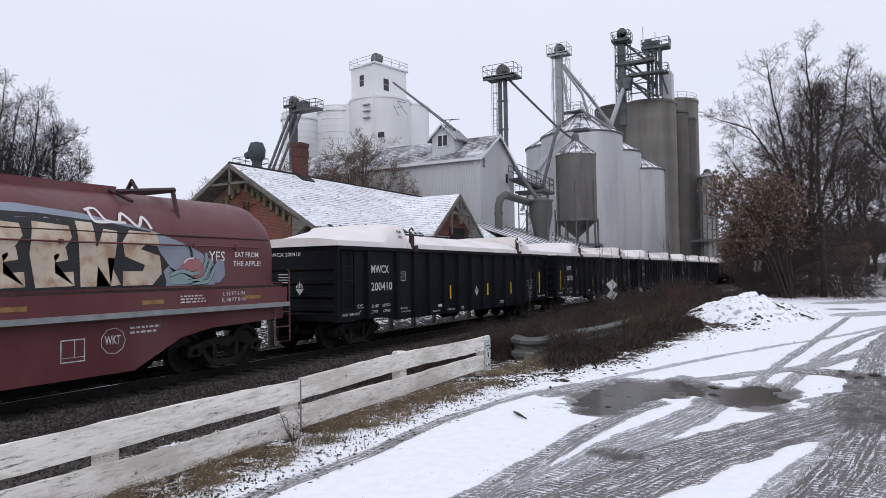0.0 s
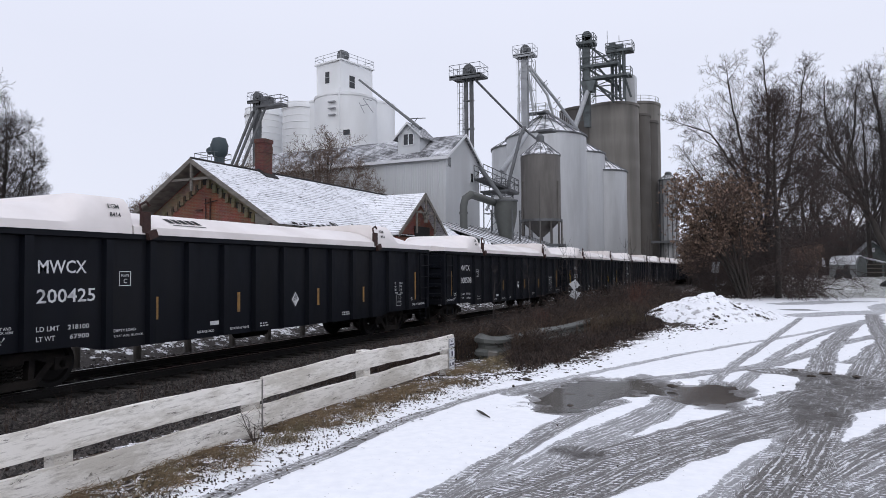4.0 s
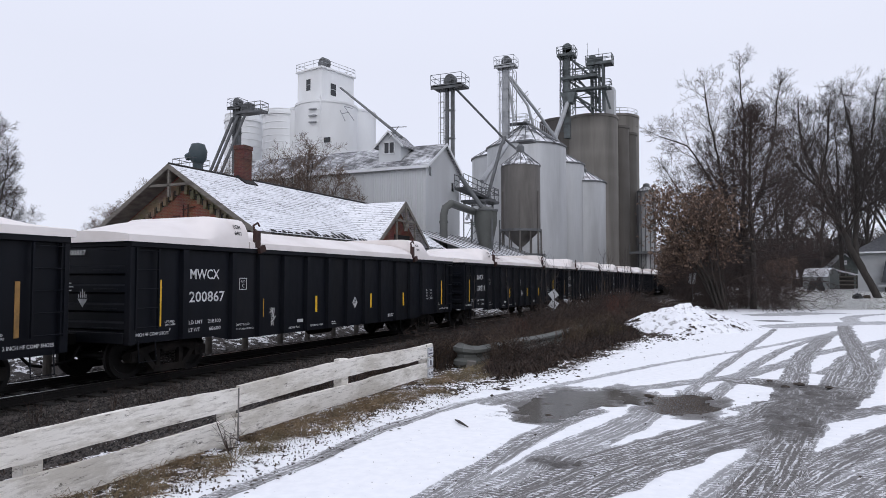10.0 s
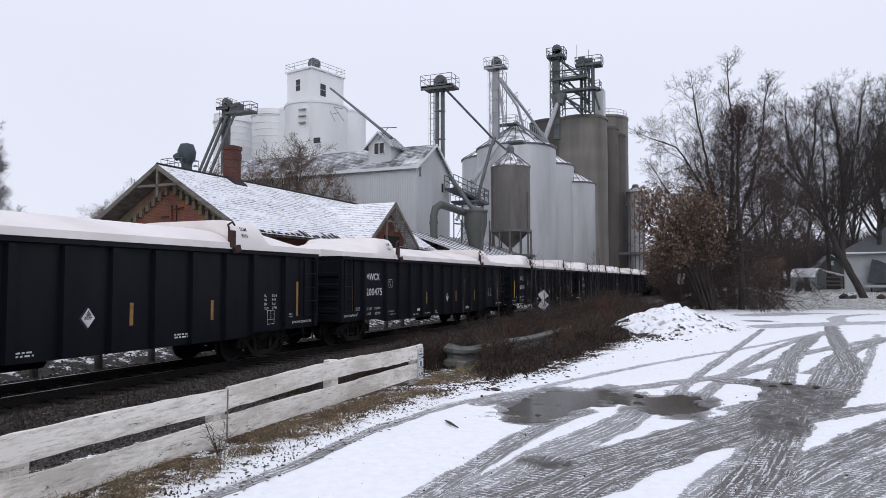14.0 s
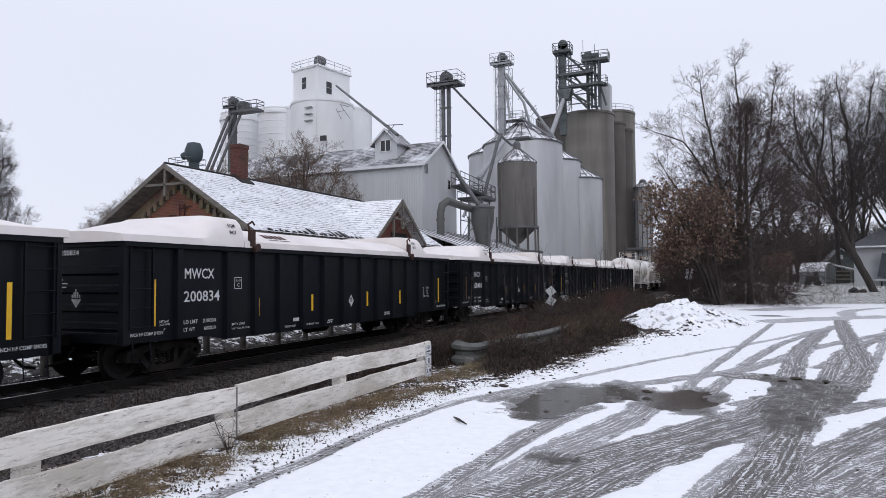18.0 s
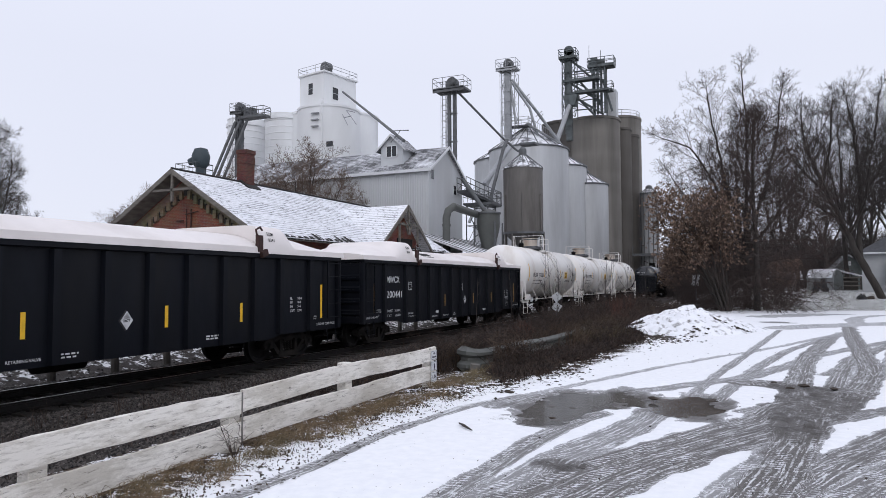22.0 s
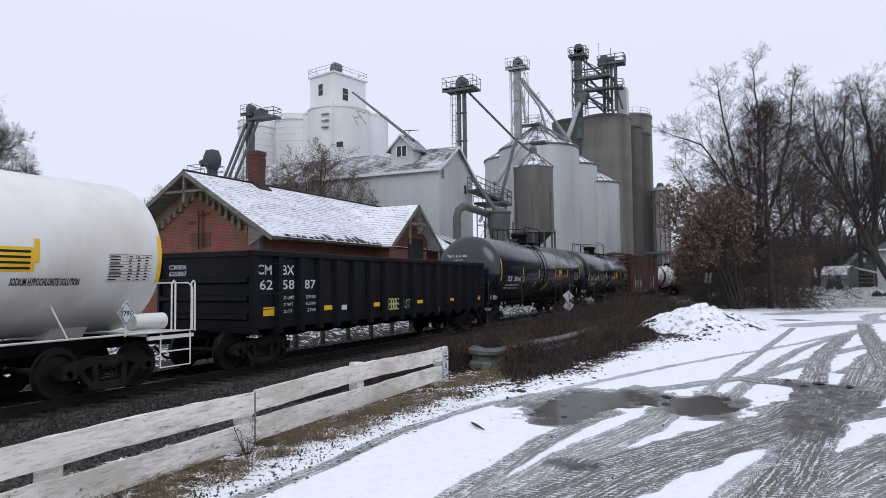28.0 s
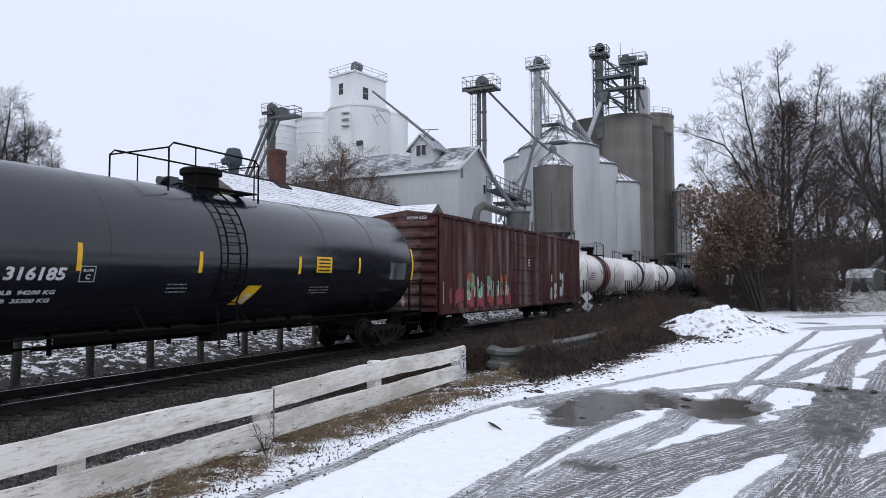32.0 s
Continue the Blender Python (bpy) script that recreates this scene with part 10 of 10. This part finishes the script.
tall = [1.10, 1.18, 1.22, 1.16, 1.02, 0.93, 0.88, 0.90, 0.86, 0.80, 0.82, 0.80, 0.82, 0.80, 0.82]
g = Geo()
for i, (x, y, z) in enumerate(way):
    a = way[max(0, i - 1)]
    b = way[min(len(way) - 1, i + 1)]
    dx, dy = b[0] - a[0], b[1] - a[1]
    ln = math.hypot(dx, dy)
    nx, ny = dy / ln, -dx / ln
    for th in (0.0, -0.012):
        for d, h in prof:
            g.v.append((x + nx * (d + th), y + ny * (d + th), z + h * tall[i]))
m = len(prof)
for i in range(len(way) - 1):
    for k in range(m - 1):
        a = i * 2 * m + k
        g.f.append((a, a + 1, a + 2 * m + 1, a + 2 * m))
        g.f.append((a + m, a + 3 * m, a + 3 * m + 1, a + m + 1))
GUARD = shade("dull_galvanized_guardrail", (0.112, 0.117, 0.108), 0.6, 0.2, vary=0.2, scale=3, dirt=(0.045, 0.036, 0.028), dirt_amount=0.7, dirt_scale=3)
part("beam", g, GUARD, gr, "dull galvanized corrugated beam", True)
for x, y in ((-4.96, 13.1), (-4.85, 15.2), (-4.6, 17.4), (-4.62, 19.8)):
    part("post", Geo().cbox(x - 0.07, x + 0.07, y - 0.09, y + 0.09, 0.0, 0.62, 0.01), OLDWOOD, gr, "weathered wooden post")
part("block", Geo().obox(pose(-4.80, 12.16, 0.46, 12, 8, 25), 0.17, 0.10, 0.17), PALECONC, gr, "pale broken block under the rail")

# ---- markers ----
mk = thing("diamond_marker", "two pale diamond markers on a thin post", "marker")
x, y = place(14.67, 24)
part("post", Geo().tube([(x, y + 0.03, 0), (x, y + 0.03, 1.75)], 0.03, 6), GREYSTEEL, mk)
PALE = shade("pale_marker_back", (0.42, 0.43, 0.44), 0.5, 0.2, vary=0.1)
for z, tilt in ((1.58, 8), (1.24, -10)):
    part("diamond", Geo().obox(pose(x, y, z, 0, 45 + tilt, 15), 0.275, 0.012, 0.275), PALE, mk)
mk2 = thing("slat_marker", "two leaning white marker slats beside the track", "marker")
x, y = place(3.75, 46)
for k in (-1, 1):
    part("slat", Geo().obox(pose(x + k * 0.13, y, 2.2, 0, 8, 0), 0.17, 0.03, 0.68), PLATE, mk2)
part("post", Geo().tube([(x, y + 0.06, 0), (x, y + 0.06, 2.4)], 0.04, 6), GREYSTEEL, mk2)

# ---- low posts beyond the track ----
POSTWOOD = shade("dark_old_post", (0.055, 0.048, 0.042), 0.9, vary=0.3, scale=5)
for k in range(16):
    y = 4.19 + k * 1.86
    solid("bollard", Geo().tube([(0, 0, -0.6), (0, 0, 0.95), (0, 0, 1.0)], [0.11, 0.10, 0.07], 9), POSTWOOD, "short dark wooden post beyond the track", "post", group="posts beyond the track", at=pose(-16.0 + random.uniform(-0.05, 0.05), y, 0, random.uniform(-2, 2), random.uniform(-2, 2), 0), smooth=True)

# ---- ploughed snow pile ----
def pile(cx, cy, rx, ry, turn, high, seed):
    n = 120
    g = Geo()
    q = np.linspace(-1.25, 1.25, n)
    U, V = np.meshgrid(q, q)
    rr = np.hypot(U, V)
    h = np.clip(1 - rr ** 1.7, 0, 1) ** 0.8 * high
    c, s = math.cos(turn), math.sin(turn)
    X = cx + rx * U * c - ry * V * s
    Y = cy + rx * U * s + ry * V * c
    lump = 0.55 * (cloudy(X, Y, 1.1, seed) - 0.45) + 0.45 * (cloudy(X, Y, 3.5, seed + 3) - 0.5) + 0.14 * (cloudy(X, Y, 9.0, seed + 5) - 0.5)
    Z = base_height(X, Y) + h * (1 + 0.9 * lump) + 0.12 * lump * (h > 0.02) - 0.06 * (h <= 0.02)
    g.v = np.stack([X.ravel(), Y.ravel(), Z.ravel()], 1).tolist()
    for j in range(n - 1):
        for i in range(n - 1):
            k = j * n + i
            g.f.append((k, k + 1, k + n + 1, k + n))
    return g


PILESNOW = shade("ploughed_snow", (0.84, 0.85, 0.88), 0.85, vary=0.05, scale=2, dirt=(0.10, 0.085, 0.07), dirt_amount=0.95, dirt_scale=5.5, bump=0.5, bump_scale=14, dirt_from=0.535)
sp = thing("snow_pile", "ploughed snow pile with dirt showing through", "snow pile")
part("mound", pile(-1.95, 23.9, 2.15, 1.9, 0.7, 0.70, 4), PILESNOW, sp, smooth=True)
heap = [v for v in pile(-1.95, 23.9, 2.15, 1.9, 0.7, 0.70, 4).v if v[2] > ground_z(v[0], v[1]) + 0.05]
strewn = [random.Random(i).choice(heap) for i in range(1500)]
strewn = np.array([v for v in strewn if float(cloudy(np.array([v[0]]), np.array([v[1]]), 1.5, 97)[0]) > 0.63 + 0.12 * (v[2] - 0.5)])
part("clods", stones(len(strewn), 0, 0, 0.02, 0.085, 21, 0.0, 0.5, strewn), CLOD, sp, "dark earth clods in the snow")
part("mound", pile(-0.75, 24.9, 1.5, 1.1, 0.6, 0.30, 9), PILESNOW, sp, smooth=True)

# ---- debris in the yard ----
def clod(x, y, r, seed, label):
    rnd = random.Random(seed)
    g = Geo().lathe([(0.01, -0.2 * r), (0.8 * r, 0.0), (r, 0.25 * r), (0.6 * r, 0.4 * r), (0.01, 0.45 * r)], 9)
    g.v = [(a * rnd.uniform(0.7, 1.25), b * rnd.uniform(0.7, 1.25) * 1.5, c * rnd.uniform(0.7, 1.3)) for a, b, c in g.v]
    solid("clod", g, CLOD, label, "clod", group="clods in the snow", at=pose(x, y, ground_z(x, y), 0, 0, rnd.uniform(0, 180)))


for i, (x, y, r) in enumerate(((-1.25, 9.98, 0.09), (-3.3, 9.75, 0.10), (-3.55, 10.5, 0.08), (0.75, 12.05, 0.10), (1.15, 11.9, 0.08), (0.35, 12.3, 0.07), (-2.6, 11.5, 0.06), (-3.1, 12.6, 0.08), (0.55, 11.7, 0.09), (-2.2, 8.1, 0.05))):
    clod(x, y, r * 0.7, i, "dark muddy clod lying in the snow")
solid("fallen_stick", Geo().tube([(-3.1, 7.35, 0.465), (-2.98, 7.2, 0.475), (-2.82, 7.05, 0.465)], [0.008, 0.016, 0.006], 6), BARK, "dark broken stick lying on the snow", "stick")

# ---- the house, sheds and clutter at the back of the yard ----
def hut(name, label, x0, x1, y0, y1, z, wall_h, peak, wall_mat, roof_mat, along="x", category="house"):
    h = thing(name, label, category)
    part("wall", Geo().box(x0, x1, y0, y1, z - 0.3, z + wall_h), wall_mat, h)
    if along == "x":
        m = (y0 + y1) / 2
        part("gable", Geo().prism([(y0, z + wall_h), (y1, z + wall_h), (m, z + peak - 0.06)], x0, x1, "x"), wall_mat, h)
        for s, e in ((-1, y0 - 0.4), (1, y1 + 0.4)):
            lo = z + wall_h - 0.4 * (peak - wall_h) / (m - y0)
            part("roof", Geo().prism([(m, z + peak), (e, lo), (e, lo - 0.14), (m, z + peak - 0.14)], x0 - 0.4, x1 + 0.4, "x"), roof_mat, h)
    else:
        m = (x0 + x1) / 2
        part("gable", Geo().prism([(x0, z + wall_h), (x1, z + wall_h), (m, z + peak - 0.06)], y0, y1), wall_mat, h)
        for s, e in ((-1, x0 - 0.4), (1, x1 + 0.4)):
            lo = z + wall_h - 0.4 * (peak - wall_h) / (m - x0)
            part("roof", Geo().prism([(m, z + peak), (e, lo), (e, lo - 0.14), (m, z + peak - 0.14)], y0 - 0.4, y1 + 0.4), roof_mat, h)
    return h


HOUSEWALL = shade("white_house_siding", (0.40, 0.41, 0.42), 0.7, vary=0.08, scale=1)
HOUSEROOF = snowy("grey_house_roof", (0.07, 0.072, 0.078), 0.70, 1.2)
h1 = thing("house", "white sided house with a grey hipped roof", "house", at=pose(9.62, 72.5, 0, 0, 0, -8.5))
part("wall", Geo().box(0, 9.4, 0, 9.5, 0.7, 4.7), HOUSEWALL, h1)
for k in range(20):
    part("siding_board", Geo().prism([(0, 0.95 + k * 0.185), (-0.035, 0.95 + k * 0.185), (0, 1.13 + k * 0.185)], 0, 9.4, "x"), HOUSEWALL, h1)
hip = [(-0.5, -0.5, 4.62), (9.9, -0.5, 4.62), (9.9, 10.0, 4.62), (-0.5, 10.0, 4.62), (4.2, 4.7, 7.7), (5.4, 4.7, 7.7)]
part("roof", Geo().add(hip, [(0, 1, 5, 4), (1, 2, 5), (2, 3, 4, 5), (3, 0, 4), (3, 2, 1, 0)]), HOUSEROOF, h1, "grey shingled hipped roof")
part("eave_gutter", Geo().cbox(-0.55, 9.9, -0.64, -0.52, 4.53, 4.67, 0.02), TRIM, h1)
part("corner_board", Geo().box(-0.03, 0.10, -0.05, -0.04, 0.9, 4.6), HOUSEWALL, h1)
part("foundation", Geo().box(-0.04, 9.44, -0.04, 0.3, 0.6, 0.95), PALECONC, h1)
part("tarp", Geo().prism([(1.75, 1.9), (5.4, 1.7), (4.6, 2.9), (2.6, 3.9), (2.15, 4.0)], -1.2, -0.45), shade("dark_grey_tarp", (0.045, 0.05, 0.058), 0.6), h1, "dark tarpaulin cover")
part("tarp_bench", Geo().cbox(1.5, 5.5, -1.4, -0.3, 1.45, 1.68, 0.03), LIGHTSTEEL, h1, "pale trailer bed")
for qx in (2.0, 5.0):
    part("bench_leg", Geo().box(qx, qx + 0.12, -1.0, -0.88, 0.7, 1.45), POSTWOOD, h1)
far = hut("far_house", "grey gabled house far behind the yard", 10.4, 13.3, 100, 108, 1.1, 2.9, 4.4, shade("grey_green_siding", (0.12, 0.135, 0.13), 0.8), snowy("snow_on_house", (0.09, 0.09, 0.09), 0.62, 1.0), "y")
part("window", Geo().box(11.65, 12.05, 99.97, 99.99, 4.05, 4.6), TRIM, far)
q = thing("arched_shed", "small round-roofed tunnel shed with snow on top", "shed", at=pose(8.0, 87.6, 1.05, 0, 0, -30))
arc = lambda r, a0, a1, n=14: [(r * math.cos(math.radians(a0 + (a1 - a0) * k / n)), 1.15 + r * math.sin(math.radians(a0 + (a1 - a0) * k / n))) for k in range(n + 1)]
part("shell", Geo().prism([(1.2, 0)] + arc(1.2, 0, 180) + [(-1.2, 0)], -1.45, 1.4, "x"), shade("grey_shed_cloth", (0.24, 0.25, 0.25), 0.7, vary=0.12, scale=2), q)
part("snow_cap", Geo().prism(arc(1.28, 25, 168) + arc(1.21, 168, 25), -1.46, 1.30, "x"), PILESNOW, q)
part("end_wall", Geo().prism([(1.08, 0.02)] + arc(1.08, 0, 180) + [(-1.08, 0.02)], 1.4, 1.43, "x"), shade("dull_shed_end", (0.11, 0.12, 0.115), 0.7, vary=0.2, scale=2), q)
for px in (-1.25, -0.6, 0.05, 0.7, 1.28):
    part("hoop", Geo().tube([(px, y, z) for y, z in [(1.22, 0)] + arc(1.22, 0, 180) + [(-1.22, 0)]], 0.025, 5), GREYSTEEL, q)
lt = thing("lean_to", "dark open lean-to with snow on its roof", "shed")
part("roof", Geo().prism([(9.6, 3.35), (11.75, 2.72), (11.75, 2.62), (9.6, 3.25)], 88.6, 91.5), PILESNOW, lt, "snowy sloping roof")
part("back_wall", Geo().box(9.7, 11.65, 91.2, 91.3, 0.9, 2.6), POSTWOOD, lt)
for px in (9.8, 10.7, 11.6):
    part("post", Geo().box(px - 0.06, px + 0.06, 88.7, 88.82, 0.9, 2.65 + (11.6 - px) * 0.28), POSTWOOD, lt)
for pz in (1.5, 1.95, 2.4):
    part("rail", Geo().box(9.8, 11.6, 88.64, 88.7, pz, pz + 0.14), OLDWOOD, lt)
hut("low_shed", "low pale shed with a snowy roof", 2.5, 5.4, 88, 92, 1.05, 1.5, 2.2, shade("pale_shed", (0.30, 0.30, 0.29), 0.8), PILESNOW, category="shed")
mower = thing("garden_tractor", "dark garden tractor standing before a shed", "tractor")
x, y = place(-4.85, 76)
part("body", Geo().cbox(x - 0.55, x + 0.6, y - 0.4, y + 0.4, 1.35, 1.95, 0.08), INK, mower)
part("seat", Geo().cbox(x + 0.1, x + 0.5, y - 0.3, y + 0.3, 1.95, 2.35, 0.06), INK, mower)
for dx in (-0.4, 0.45):
    for dy in (-0.45, 0.45):
        part("wheel", Geo().lathe([(0.05, -0.1), (0.3, -0.1), (0.3, 0.1), (0.05, 0.1)], 14, (x + dx, y + dy, 1.25), "y"), INK, mower)
logs = thing("scrap_heap", "dark scrap heaped at the foot of the leaning tree", "scrap")
for i, (dx, dy, r) in enumerate(((-1.5, -1.2, 0.34), (-0.9, -0.9, 0.22), (0.9, -1.0, 0.30), (1.5, -1.1, 0.24), (2.2, -1.0, 0.36), (3.0, -0.8, 0.28), (3.7, -0.6, 0.42))):
    rnd = random.Random(200 + i)
    g = Geo().lathe([(0.01, -0.1), (0.9 * r, 0.0), (r, 0.45 * r), (0.75 * r, 0.9 * r), (0.01, 1.1 * r)], 9)
    g.v = [(a * rnd.uniform(0.7, 1.4), b * rnd.uniform(0.7, 1.2), c * rnd.uniform(0.7, 1.3)) for a, b, c in g.v]
    x, y = 9.14 + dx, 59.3 + dy
    part("piece", g, (INK, CLOD, CLOD, STRAW, INK, CLOD, CLOD)[i], logs, at=pose(x, y, ground_z(x, y)))
rail2 = thing("low_guard_beam", "low dark timber beam beside the far track", "beam")
x0, y0 = place(5.3, 40)
x1, y1 = place(2.0, 43)
part("beam", Geo().tube([(x0, y0, 0.72), (x1, y1, 0.72)], 0.14, 6), POSTWOOD, rail2)
for f in (0.1, 0.5, 0.9):
    part("post", Geo().box(x0 + (x1 - x0) * f - 0.1, x0 + (x1 - x0) * f + 0.1, y0 + (y1 - y0) * f - 0.1, y0 + (y1 - y0) * f + 0.1, 0.1, 0.7), POSTWOOD, rail2)


# ---- movement ----
def motions():
    """The train runs by from the distance towards the near left, a little slower at the end."""
    for car, u in CARS:
        walk(car, [(t, pose(TRACK_X, u - speed_run(t) - surge(t), 0)) for t in range(33)])
    # the wheels roll while their car is near
    for ob, car, u, y in WHEELS:
        here = u + y
        t0, t1 = max(0.0, (here - 30) / 11.1), min(32.0, (here - 3) / 11.05)
        if t1 <= t0:
            walk(ob, [(0.0, ob.matrix_basis.copy()), (32.0, ob.matrix_basis.copy())])
            continue
        k = max(1, math.ceil((t1 - t0) / 0.055))
        times = [t0 + (t1 - t0) * i / k for i in range(k + 1)]
        place_ = ob.matrix_basis.translation.copy()
        rows = [(t, Matrix.Translation(place_) @ Matrix.Rotation((speed_run(t) - speed_run(t0)) / 0.457, 4, "X")) for t in times]
        if t0 > 0.001:
            rows.insert(0, (0.0, rows[0][1]))
        if t1 < 31.999:
            rows.append((32.0, rows[-1][1]))
        walk(ob, rows)


motions()
